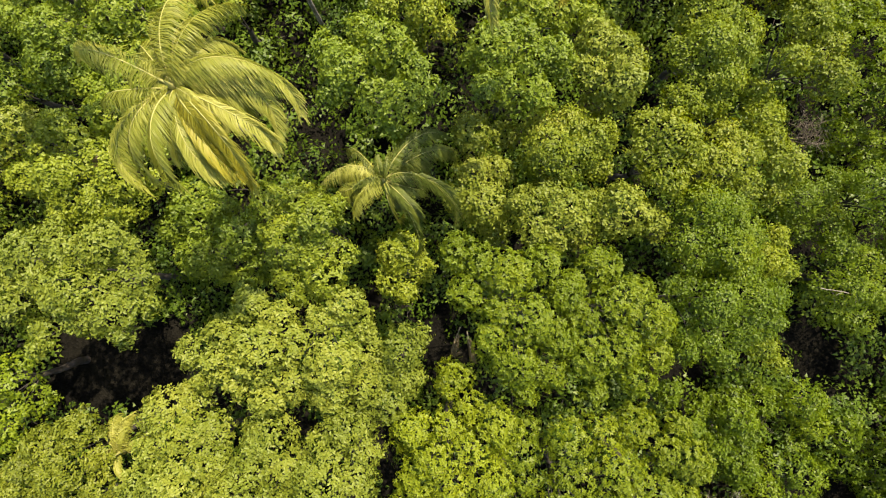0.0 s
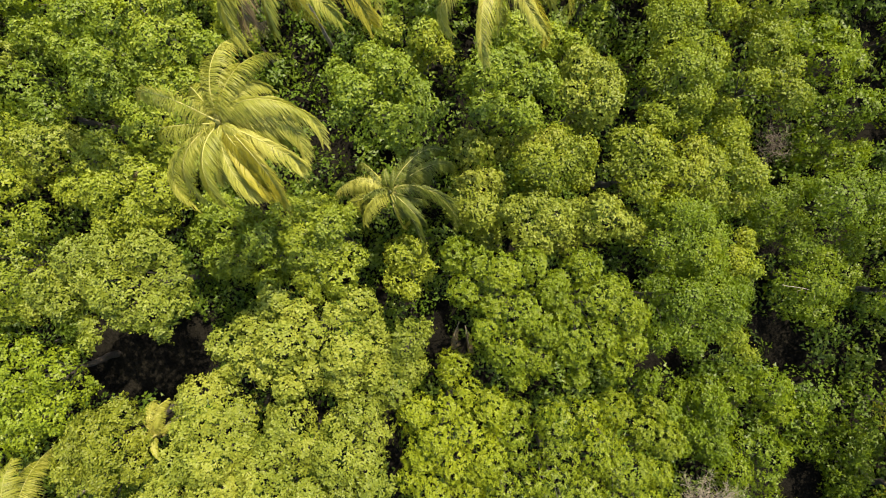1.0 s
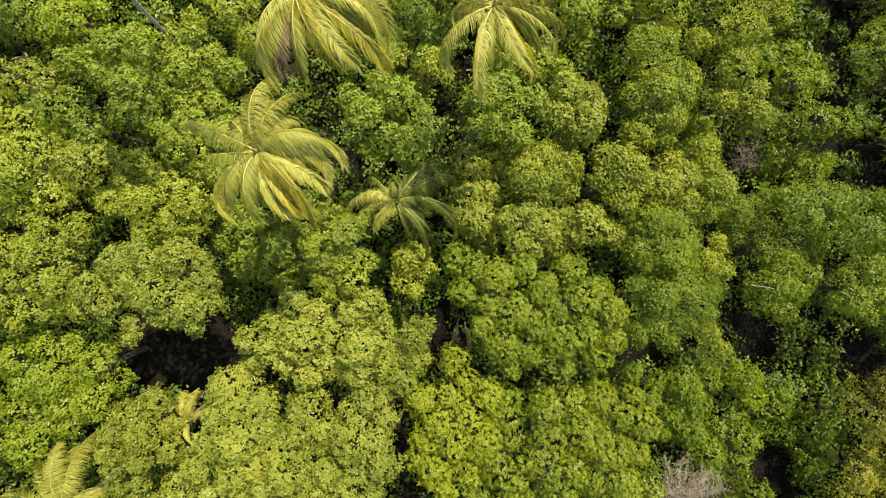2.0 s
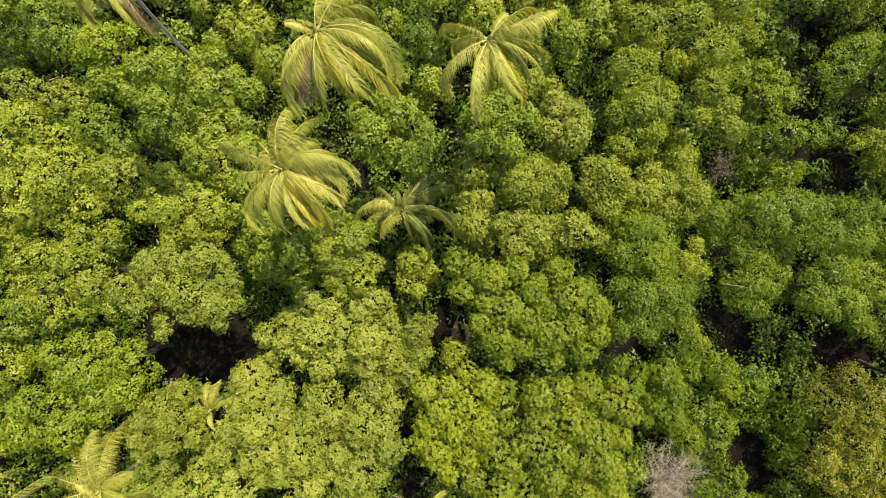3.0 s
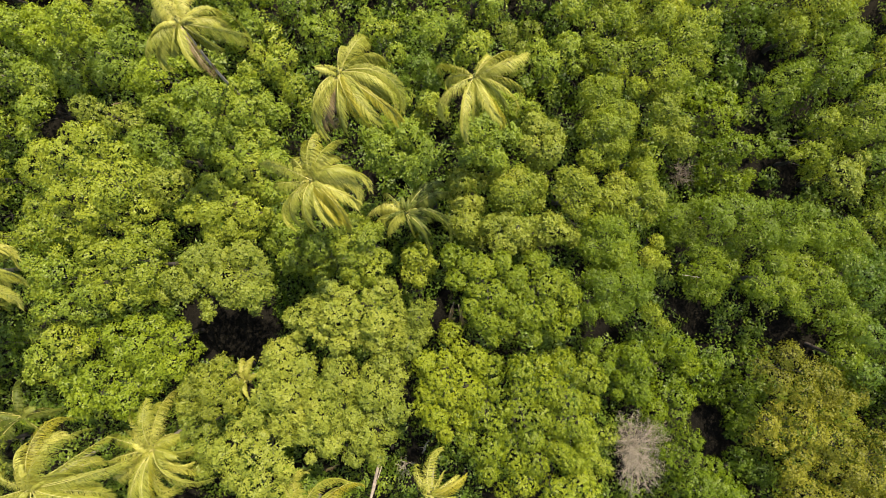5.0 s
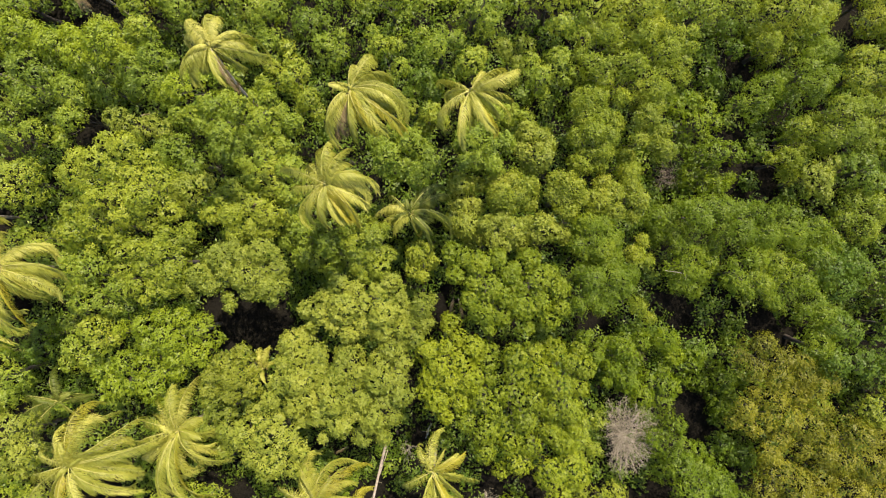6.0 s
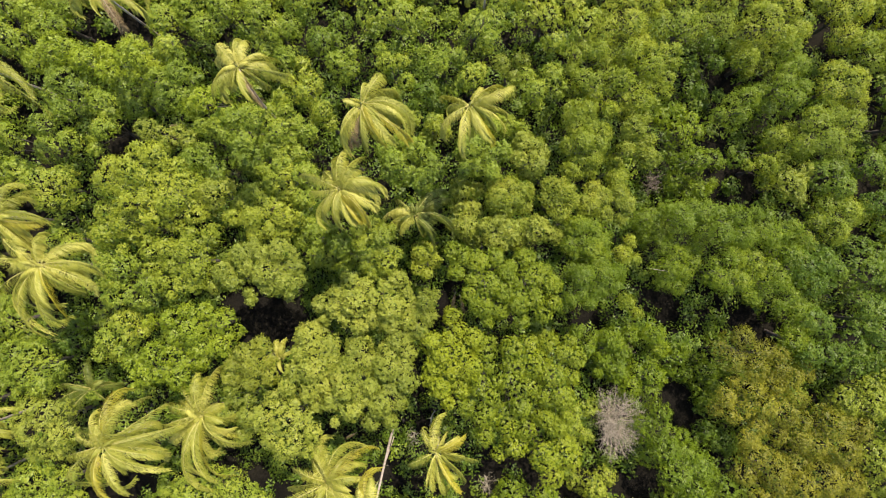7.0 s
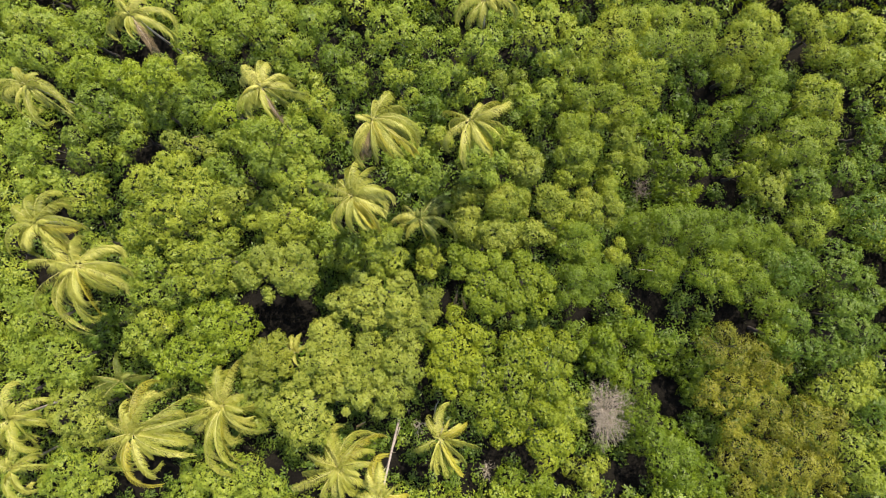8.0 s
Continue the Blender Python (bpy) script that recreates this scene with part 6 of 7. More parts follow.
tree("sh", (22.0, 11.4), [(20.4, 10.7, 2.3, 1.9), (21.1, 14.0, 2.6, 1.7), (23.3, 9.4, 2.6, 2.0), (23.2, 11.7, 3.9, 1.9)])
tree("sh", (22.7, -19.6), [(22.2, -18.1, 4.0, 1.9), (23.2, -21.1, 3.7, 1.7)])
tree("bo", (23.9, 33.6), [(21.6, 33.9, 7.4, 2.0), (24.0, 30.9, 9.2, 2.3), (23.9, 35.8, 8.3, 2.5), (26.2, 34.0, 5.5, 2.4)])
tree("bo", (26.2, -30.3), [(26.2, -30.3, 9.4, 2.4)])
tree("sh", (24.6, -13.9), [(23.3, -14.8, 4.1, 1.9), (25.8, -13.1, 3.9, 1.5)])
tree("sh", (23.9, 17.2), [(23.3, 15.7, 2.5, 1.8), (23.1, 18.9, 3.2, 1.9), (25.4, 17.1, 2.5, 1.6)])
tree("sh", (23.4, 21.7), [(23.4, 21.7, 3.8, 1.6)])
tree("sh", (24.0, 25.1), [(22.8, 25.2, 3.6, 1.5), (25.1, 25.1, 4.0, 1.9)])
tree("bo", (25.8, -35.1), [(24.2, -35.8, 6.6, 2.1), (25.9, -33.3, 9.4, 2.0), (27.2, -36.1, 5.7, 2.0)])
tree("sh", (27.2, -25.3), [(27.2, -25.3, 3.0, 1.6)])
tree("sh", (26.0, -10.9), [(24.9, -10.9, 3.5, 1.8), (27.2, -10.9, 3.7, 1.8)])
tree("sh", (26.2, -1.8), [(24.9, -0.9, 2.5, 1.5), (26.3, -3.7, 2.4, 1.8), (27.4, -0.8, 4.0, 1.6)])
tree("sh", (26.3, 3.9), [(24.8, 3.0, 3.3, 1.5), (25.9, 5.3, 3.8, 2.0), (28.2, 3.3, 3.1, 1.7)])
tree("sh", (25.6, 10.6), [(25.2, 10.7, 3.1, 1.7), (25.8, 8.1, 3.9, 1.8), (25.7, 13.1, 2.5, 1.6)])
tree("sh", (29.0, -15.0), [(29.0, -15.0, 2.5, 1.8)])
tree("sh", (27.3, 20.4), [(26.3, 19.8, 3.7, 1.7), (26.9, 22.2, 3.3, 1.7), (28.7, 19.2, 4.0, 1.8)])
tree("sh", (28.5, 7.8), [(28.1, 6.3, 2.5, 1.9), (28.8, 9.3, 4.0, 1.9)])
tree("sh", (27.9, 16.4), [(27.9, 16.4, 2.7, 1.6)])
tree("sh", (29.2, 25.0), [(27.7, 25.1, 4.0, 1.8), (30.7, 24.9, 4.2, 1.5)])
tree("bo", (30.9, -33.4), [(29.2, -32.8, 6.7, 2.3), (31.1, -35.8, 6.9, 2.3), (32.4, -31.6, 9.1, 2.0)])
tree("sh", (30.1, -23.2), [(29.3, -24.3, 4.1, 1.5), (30.9, -22.1, 3.4, 1.5)])
tree("sh", (30.4, -3.6), [(29.0, -3.7, 3.3, 1.8), (30.3, -5.7, 3.0, 1.9), (30.4, -0.8, 2.6, 1.5), (32.1, -4.2, 4.1, 1.6)])
tree("bo", (31.3, 33.7), [(29.4, 32.7, 8.1, 2.2), (28.8, 36.1, 6.6, 2.0), (32.3, 33.0, 7.6, 2.3), (32.3, 36.1, 8.7, 2.5), (33.9, 30.4, 6.2, 2.0)])
tree("sh", (31.6, -12.2), [(30.1, -12.1, 2.9, 1.6), (32.2, -13.9, 2.7, 1.6), (32.4, -10.7, 4.2, 1.6)])
tree("sh", (32.4, -18.9), [(31.3, -19.3, 2.7, 1.7), (31.8, -16.9, 3.1, 1.5), (34.1, -20.4, 3.8, 1.9)])
tree("sh", (32.6, 3.4), [(31.3, 4.1, 3.6, 1.8), (33.9, 2.8, 2.6, 1.9)])
tree("sh", (34.5, -23.1), [(33.1, -23.3, 3.0, 1.7), (35.8, -22.9, 2.4, 1.8)])
tree("sh", (34.3, 0.7), [(32.7, 0.1, 4.1, 1.9), (35.9, 1.3, 3.7, 1.6)])
tree("sh", (35.8, 14.8), [(35.8, 14.8, 2.4, 1.6)])
tree("bo", (35.5, -34.8), [(34.2, -36.3, 8.7, 2.4), (35.2, -32.8, 5.9, 2.1), (37.1, -35.2, 5.7, 2.0)])
tree("sh", (35.8, -15.2), [(34.4, -15.0, 2.2, 1.8), (37.3, -15.3, 3.7, 1.7)])
tree("sh", (36.7, 17.8), [(36.7, 17.8, 3.5, 1.6)])
tree("sh", (36.1, -3.6), [(35.2, -3.8, 3.7, 1.5), (36.1, -1.3, 2.5, 1.6), (37.0, -5.6, 2.4, 1.7)])
tree("sh", (36.4, 22.9), [(34.8, 24.4, 3.3, 2.0), (37.4, 20.6, 3.2, 1.9), (37.1, 23.7, 2.4, 1.8)])
tree("bo", (36.9, 34.5), [(35.4, 33.3, 6.2, 2.2), (35.3, 36.4, 6.5, 2.1), (38.3, 36.0, 9.2, 2.5), (38.7, 32.3, 6.4, 2.5)])
tree("sh", (37.0, -19.9), [(35.8, -18.7, 3.3, 1.6), (38.1, -21.0, 2.8, 1.9)])
tree("sh", (38.1, 5.4), [(37.3, 3.9, 4.1, 1.5), (39.0, 6.9, 2.2, 1.8)])
tree("sh", (39.3, 12.7), [(39.3, 12.7, 3.6, 1.8)])
tree("bo", (39.0, -32.8), [(38.0, -31.7, 8.2, 2.4), (40.1, -33.9, 7.4, 2.1)])
tree("sh", (38.3, -24.0), [(38.3, -24.0, 2.5, 1.9)])
tree("sh", (39.4, 0.5), [(38.2, 1.2, 2.4, 1.9), (38.6, -1.4, 2.7, 1.6), (40.1, 3.0, 2.9, 1.6), (40.8, -0.7, 3.4, 1.5)])
tree("sh", (38.5, 16.8), [(38.1, 15.3, 3.8, 1.7), (39.0, 18.3, 3.8, 1.5)])
tree("sh", (40.1, -16.8), [(39.0, -17.3, 2.2, 1.9), (39.9, -15.0, 3.5, 1.8), (41.3, -18.1, 3.1, 1.6)])
tree("sh", (40.3, -7.4), [(38.8, -7.3, 2.3, 2.0), (41.9, -7.6, 4.0, 2.0)])
tree("sh", (40.0, -3.8), [(38.7, -3.8, 2.2, 1.7), (41.2, -3.8, 2.4, 1.7)])
tree("sh", (41.3, 9.5), [(39.8, 9.4, 3.2, 1.6), (42.3, 8.1, 2.8, 1.5), (41.8, 11.0, 2.8, 1.7)])
tree("sh", (41.7, 21.4), [(40.1, 21.0, 3.8, 1.5), (41.3, 23.1, 2.6, 1.5), (42.1, 19.4, 3.0, 1.9), (43.3, 22.0, 3.4, 2.0)])
tree("sh", (43.2, -21.1), [(41.2, -21.2, 3.9, 1.9), (44.3, -22.3, 2.5, 1.6), (44.0, -19.9, 3.3, 1.5)])
tree("sh", (42.1, -12.1), [(41.2, -12.8, 3.2, 1.7), (41.2, -10.3, 3.3, 1.5), (43.9, -13.3, 2.4, 1.6)])
tree("bo", (42.5, 34.4), [(41.4, 35.1, 7.1, 2.2), (42.0, 32.2, 9.0, 2.4), (44.2, 35.9, 8.2, 2.5)])
tree("sh", (43.6, -24.6), [(42.3, -24.6, 2.7, 1.8), (44.9, -24.7, 3.1, 1.9)])
tree("sh", (44.1, 2.0), [(42.4, 1.3, 2.4, 1.7), (44.2, 3.4, 4.1, 1.7), (45.7, 1.2, 3.7, 1.6)])
tree("sh", (41.7, 5.0), [(41.7, 5.0, 2.6, 1.6)])
tree("sh", (43.5, 15.0), [(42.2, 14.2, 2.4, 1.5), (42.3, 16.8, 2.7, 1.8), (44.4, 13.3, 3.8, 1.9), (45.1, 15.9, 4.0, 1.7)])
tree("bo", (44.3, -34.2), [(43.4, -36.3, 8.1, 2.0), (43.3, -32.6, 8.3, 2.3), (46.1, -33.7, 7.7, 1.9)])
tree("sh", (44.7, -15.7), [(43.2, -15.7, 3.6, 1.8), (46.2, -15.7, 2.8, 1.9)])
tree("sh", (44.3, -2.4), [(43.4, -3.1, 3.7, 1.5), (45.2, -1.6, 3.2, 1.5)])
tree("sh", (45.3, -11.6), [(44.3, -10.2, 3.0, 1.7), (46.4, -12.9, 2.5, 1.5)])
tree("sh", (45.2, -6.4), [(44.0, -6.7, 4.1, 1.8), (46.4, -6.1, 2.9, 1.7)])
tree("sh", (45.3, 11.4), [(44.3, 10.8, 4.0, 1.8), (46.3, 12.0, 3.2, 1.9)])
tree("sh", (46.0, 19.5), [(45.2, 18.6, 3.4, 1.7), (46.9, 20.4, 3.0, 1.9)])
tree("sh", (45.9, -18.2), [(45.9, -18.2, 4.1, 2.0)])
tree("sh", (46.6, 6.4), [(46.3, 5.1, 4.0, 1.8), (46.9, 7.7, 3.3, 1.6)])
tree("bo", (47.8, 33.6), [(46.1, 32.9, 8.5, 2.0), (48.3, 36.0, 6.5, 2.5), (49.1, 31.9, 7.4, 2.5)])
tree("bo", (50.2, -31.9), [(49.3, -33.1, 7.0, 2.3), (51.1, -30.7, 6.5, 2.4)])
tree("sh", (46.7, -21.7), [(46.7, -21.7, 2.7, 1.7)])
tree("bo", (50.4, -36.2), [(48.9, -36.3, 6.1, 2.1), (51.9, -36.1, 6.6, 2.3)])
tree("bo", (53.4, -18.8), [(53.4, -18.8, 5.9, 1.9)])
tree("bo", (53.3, 23.1), [(53.3, 23.1, 6.2, 2.1)])
tree("bo", (53.3, 3.2), [(52.4, 1.9, 7.0, 2.5), (54.2, 4.6, 6.8, 2.3)])
tree("bo", (53.6, 33.9), [(51.3, 34.0, 8.2, 2.6), (53.3, 36.3, 7.7, 2.0), (53.9, 31.4, 7.1, 2.4), (55.9, 33.9, 6.6, 2.5)])
tree("bo", (54.9, -28.3), [(52.9, -28.2, 6.2, 2.3), (54.2, -25.3, 7.8, 2.6), (56.4, -31.2, 7.0, 2.4), (55.9, -28.4, 6.9, 2.1)])
tree("bo", (54.9, -14.4), [(53.2, -14.6, 5.6, 2.4), (53.9, -11.2, 8.1, 2.2), (56.2, -17.8, 7.3, 1.9), (56.3, -14.1, 7.1, 2.4)])
tree("bo", (54.9, 13.7), [(53.3, 14.0, 7.6, 2.3), (54.2, 9.0, 8.7, 2.0), (54.2, 18.3, 7.0, 2.1), (55.8, 12.0, 8.5, 2.2), (56.8, 15.4, 9.4, 1.9)])
tree("bo", (56.1, -34.6), [(54.1, -33.6, 8.3, 2.5), (56.3, -36.3, 8.7, 2.3), (58.0, -33.9, 9.0, 2.4)])
tree("bo", (55.8, -6.5), [(53.9, -6.8, 8.9, 1.9), (55.2, -4.0, 9.5, 2.0), (56.2, -9.0, 8.3, 2.6), (57.8, -6.3, 7.1, 2.4)])
tree("bo", (55.5, 26.8), [(54.0, 27.2, 6.9, 2.5), (56.3, 23.9, 6.8, 2.5), (56.2, 29.2, 8.3, 2.4)])
tree("bo", (57.8, -22.3), [(55.2, -21.8, 5.7, 2.0), (58.4, -25.8, 6.3, 2.6), (58.2, -22.7, 9.0, 2.3), (59.4, -18.8, 5.7, 2.3)])
tree("bo", (57.3, -0.4), [(55.2, -0.9, 6.8, 1.9), (57.0, 2.2, 7.1, 2.2), (58.1, -3.0, 8.3, 2.4), (58.9, -0.1, 8.3, 1.9)])
tree("bo", (57.7, 20.5), [(56.0, 20.9, 8.7, 2.3), (58.3, 18.7, 7.0, 2.1), (58.9, 21.8, 7.7, 2.3)])
tree("bo", (58.6, 5.9), [(57.1, 5.7, 7.7, 2.1), (57.2, 9.2, 5.7, 2.1), (59.9, 2.8, 6.0, 2.5), (60.2, 6.0, 6.4, 2.0)])
tree("bo", (59.7, 32.6), [(58.3, 32.3, 7.2, 2.0), (59.1, 36.3, 8.4, 2.2), (60.0, 28.6, 7.9, 2.4), (61.4, 33.1, 9.0, 2.2)])
tree("bo", (60.4, -29.9), [(59.1, -29.8, 6.0, 2.3), (61.1, -33.1, 8.5, 2.6), (61.1, -26.9, 8.0, 2.0)])
tree("bo", (60.6, -13.7), [(59.2, -14.4, 8.4, 2.0), (59.1, -11.1, 8.8, 2.3), (62.0, -16.2, 5.6, 2.4), (62.2, -12.9, 6.3, 2.4)])
tree("bo", (60.7, 12.8), [(59.2, 12.3, 6.5, 2.2), (60.3, 16.3, 6.8, 2.5), (61.1, 9.0, 9.3, 1.9), (62.2, 13.7, 8.5, 2.1)])
tree("bo", (61.0, 24.9), [(59.0, 25.4, 7.8, 2.4), (62.3, 23.1, 5.6, 2.3), (61.8, 26.1, 9.4, 2.2)])
tree("bo", (60.7, -36.4), [(60.7, -36.4, 9.5, 2.5)])
tree("bo", (61.6, -21.6), [(61.1, -23.1, 7.6, 1.9), (62.1, -20.2, 5.7, 2.0)])
tree("bo", (60.8, -6.7), [(60.8, -8.2, 8.3, 2.5), (60.8, -5.2, 7.5, 2.5)])
tree("bo", (62.1, -1.8), [(62.1, -1.8, 6.8, 2.1)])
tree("bo", (62.0, 19.1), [(62.0, 19.1, 9.3, 2.1)])



# ---- coconut palms ----
WIND = np.array([0.45, -0.70, 0.0])


def frond(root, az, reach, droop, mat, rib, size=1.0):
    """One arching feather frond: a midrib, and long leaflets on both its sides, hanging and combed by the wind."""
    az = radians(az)
    out = np.array([math.cos(az), math.sin(az), 0.0])
    side = np.array([-math.sin(az), math.cos(az), 0.0])
    n = 24
    reach *= 0.94 + 0.75 * max(0, size - 1)
    length = reach * 1.35
    t = np.linspace(0, 1, n)
    slope = np.radians(52 - 22 * droop) - np.radians(88 + 62 * droop) * t ** 1.15
    step = length / (n - 1)
    run = np.concatenate([[0], np.cumsum(np.cos(slope[:-1]) * step)])
    rise = np.concatenate([[0], np.cumsum(np.sin(slope[:-1]) * step)])
    run *= reach / max(run.max(), 0.3 * reach)
    push = (WIND @ side) * rng.uniform(0.4, 1.05) + rng.normal(0, 0.26)
    pts = out * run[:, None] + np.array([0, 0, 1.0]) * rise[:, None] + side * (push * reach * (t ** 2.2 - 0.3 * t))[:, None]
    v, f = tube(pts, np.interp(t, [0, 0.12, 0.5, 1], [0.058, 0.028, 0.014, 0.004]) * size, 5)
    me = mesh_of("frond", v, f, rib)
    me.shade_smooth()
    ob = part("frond", me, root)
    k = 124
    s = np.concatenate([np.linspace(0.12, 0.995, k) + rng.normal(0, 0.002, k) for _ in range(2)])
    hand = np.repeat([1.0, -1.0], k)
    b = np.stack([np.interp(s, t, pts[:, i]) for i in range(3)], 1)
    tang = np.stack([np.interp(s, t, np.gradient(pts[:, i], t)) for i in range(3)], 1)
    tang = unit(tang)
    up = unit(np.cross(tang, np.cross([0, 0, 1.0], tang)))
    roll = rng.normal(0, 0.75) + rng.normal(0, 0.6) * s
    flat = unit(np.cross(up, tang))
    flat, up = flat * np.cos(roll)[:, None] + up * np.sin(roll)[:, None], up * np.cos(roll)[:, None] - flat * np.sin(roll)[:, None]
    lat = flat * hand[:, None]
    ln = 1.0 * size * np.sin(np.clip(s * 0.92 + 0.16, 0, 1) * math.pi * 0.90) ** 0.6 * rng.uniform(0.70, 1.12, 2 * k) * min(1.0, reach / 2.8)
    gust = rng.uniform(0.5, 1.4)
    tuft = 0.14 * np.sin(s * 17 + az * 7) + 0.06 * np.sin(s * 53 + az * 3)
    way = unit(lat * 1.0 + tang * (0.45 + 0.55 * s + tuft)[:, None] + up * (0.28 - 0.3 * droop) + WIND * gust * 0.85 + rng.normal(0, 0.08, lat.shape))
    way2 = unit(way * 0.8 + np.array([0, 0, -1.0]) + WIND * gust + tang * 0.25 + rng.normal(0, 0.10, lat.shape))
    way3 = unit(way2 * 0.7 + np.array([0, 0, -0.9]) + WIND * gust * 0.8)
    w = (0.0145 * size * rng.uniform(0.8, 1.2, 2 * k))[:, None]
    flat_side = unit(np.cross(way, up + lat * 0.35 + rng.normal(0, 0.22, lat.shape)))
    p1 = b + way * (ln * 0.40)[:, None]
    p2 = p1 + way2 * (ln * 0.36)[:, None]
    p3 = p2 + way3 * (ln * 0.30)[:, None]
    v = np.stack([b - flat_side * w * 0.6, b + flat_side * w * 0.6, p1 - flat_side * w, p1 + flat_side * w,
                  p2 - flat_side * w * 0.75, p2 + flat_side * w * 0.75, p3], 1).reshape(-1, 3)
    i = np.arange(2 * k)[:, None] * 7
    f = np.concatenate([i + [0, 1, 3], i + [0, 3, 2], i + [2, 3, 5], i + [2, 5, 4], i + [4, 5, 6]], 0)
    part("leaf_blade", mesh_of("leaf_blade", v, f, mat), ob)
    return ob


def palm(crown_at, foot, fronds, tone="sun", label="tall coconut palm with wind-swept yellow-green fronds", size=1.0, dry=(), gold_or_lit=()):
    """A coconut palm: ringed trunk, fronds (direction in degrees, reach in metres), nuts under the crown."""
    root = new("coconut_palm")
    root.location = (*foot, 0)
    tagged(root, label, "palm tree", "coconut palms")
    top = np.array(crown_at, float) - [foot[0], foot[1], 0]
    pts = bend((0, 0, -0.2), top - [0, 0, 0.1], 22, 0)
    lean = top[:2]
    s = np.linspace(0, 1, 22)
    pts[:, :2] = lean * (s ** 1.6)[:, None]
    v, f = tube(pts, (0.135 - 0.05 * s) * size * (1 + 0.05 * (np.arange(22) % 2)) + 0.10 * np.exp(-s * 25), 8)
    me = mesh_of("trunk", v, f, PALM_BARK)
    me.shade_smooth()
    part("trunk", me, root, "pale ringed trunk")
    v, f = tube([top - [0, 0, 0.5], top - [0, 0, 0.1], top + [0, 0, 0.35], top + [0.05, 0, 0.9]], np.array([0.13, 0.14, 0.08, 0.015]) * size, 8)
    me = mesh_of("heart", v, f, RIB)
    me.shade_smooth()
    heart = part("heart", me, root)
    young = [(rng.uniform(0, 360), rng.uniform(0.9, 1.7) * size) for _ in range(4)]
    under = [(az + rng.uniform(10, 28), reach * rng.uniform(0.6, 0.8)) for az, reach in fronds[::2]]
    for j, (az, reach) in enumerate(fronds + young + under):
        az, reach = az + rng.normal(0, 4), reach * rng.uniform(0.84, 1.06)
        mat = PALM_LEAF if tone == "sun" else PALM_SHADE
        rib = RIB
        droop = rng.uniform(0.2, 1.2)
        if j >= len(fronds):
            droop = -0.2 if j < len(fronds) + 4 else 1.15
        # Listed fronds: gold on a sun palm, the lit leaflet copy on a shaded one.
        if j in gold_or_lit:
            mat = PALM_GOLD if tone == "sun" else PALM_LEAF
        if dry and j in dry:
            mat, rib, droop = PALM_DEAD, RIB_DEAD, 1.3
        ob = frond(root, az, reach, droop, mat, rib, size)
        if dry and j in dry:
            tagged(ob, "dry brown hanging frond")
        ob.location = Vector(top)
    for j in range(5):
        a = j * 1.3 + rng.uniform(0, 0.5)
        me = bpy.data.meshes.new("coconut")
        bm = bmesh.new()
        bmesh.ops.create_icosphere(bm, subdivisions=2, radius=0.13)
        for q in bm.verts:
            q.co.z *= 1.25
        bm.to_mesh(me)
        bm.free()
        me.materials.append(HUSK)
        me.shade_smooth()
        part("coconut", me, root).location = Vector(top) + Vector((0.26 * math.cos(a), 0.26 * math.sin(a), -0.42))
    return root


palm((-8.5, 5.1, 25.3), (-12.2, 7.3), [(153, 3.8), (-147, 3.4), (-136, 3.2), (-79, 3.4), (-97, 1.7), (-36, 4.0), (-15, 3.8), (-5, 2.6), (16, 3.8), (33, 3.3), (59, 2.5), (84, 2.6), (116, 3.4), (154, 1.6), (-48, 3.1), (98, 3.6), (72, 3.4), (-62, 3.7), (-112, 3.3)], gold_or_lit=(5, 14, 17))
# Shade is painted frond by frond: listed ones keep the sunlit leaflet colours.
palm((-3.1, 3.6, 12.6), (-4.2, 5.0), [(177, 2.9), (-167, 2.8), (126, 3.0), (-138, 2.7), (-85, 2.2), (-53, 4.3), (-31, 3.0), (2, 3.9), (15, 3.9), (61, 3.7), (41, 3.7), (147, 3.0), (-62, 1.3)], "shade", "low coconut palm with green fronds, half of them coloured as shaded", 1.08, gold_or_lit=(0, 1, 3, 4, 11, 12))
palm((-6.4, 11.8, 26.5), (-8.5, 15.8), [(63, 3.4), (35, 3.0), (5, 4.0), (-14, 3.9), (-39, 4.3), (-70, 3.9), (-92, 3.5), (-108, 2.8), (-147, 3.4), (151, 1.3), (-126, 3.1), (-55, 3.9), (-36, 2.3)], dry=(7,), gold_or_lit=(4, 5), size=1.1)
palm((2.4, 12.3, 23.5), (3.2, 16.2), [(148, 3.2), (-149, 3.6), (-106, 4.4), (-59, 4.5), (-22, 4.4), (15, 4.2), (42, 3.8), (-100, 1.4), (-5, 3.7), (-74, 3.9), (35, 2.9), (-38, 3.4)], gold_or_lit=(3,))
palm((-15.9, 14.6, 28.0), (-19.5, 15.3), [(133, 3.5), (102, 2.9), (23, 3.6), (-14, 3.8), (-59, 3.6), (-74, 3.2), (-153, 3.2), (-129, 2.6), (83, 2.5), (5, 2.7), (-98, 1.9)], dry=(4,))
palm((-42.4, 17.6, 20.0), (-45.5, 18.9), [(66, 1.6), (2, 4.2), (-40, 5.7), (-85, 4.0), (-123, 3.5), (-166, 3.8), (169, 4.1), (-44, 3.0), (122, 3.1)])
palm((-30.0, 23.2, 23.0), (-34.0, 26.2), [(-167, 3.2), (-109, 2.4), (-54, 3.7), (-17, 4.7), (14, 3.9), (136, 2.7), (71, 3.0), (-77, 2.1), (-9, 3.3)], dry=(2,))
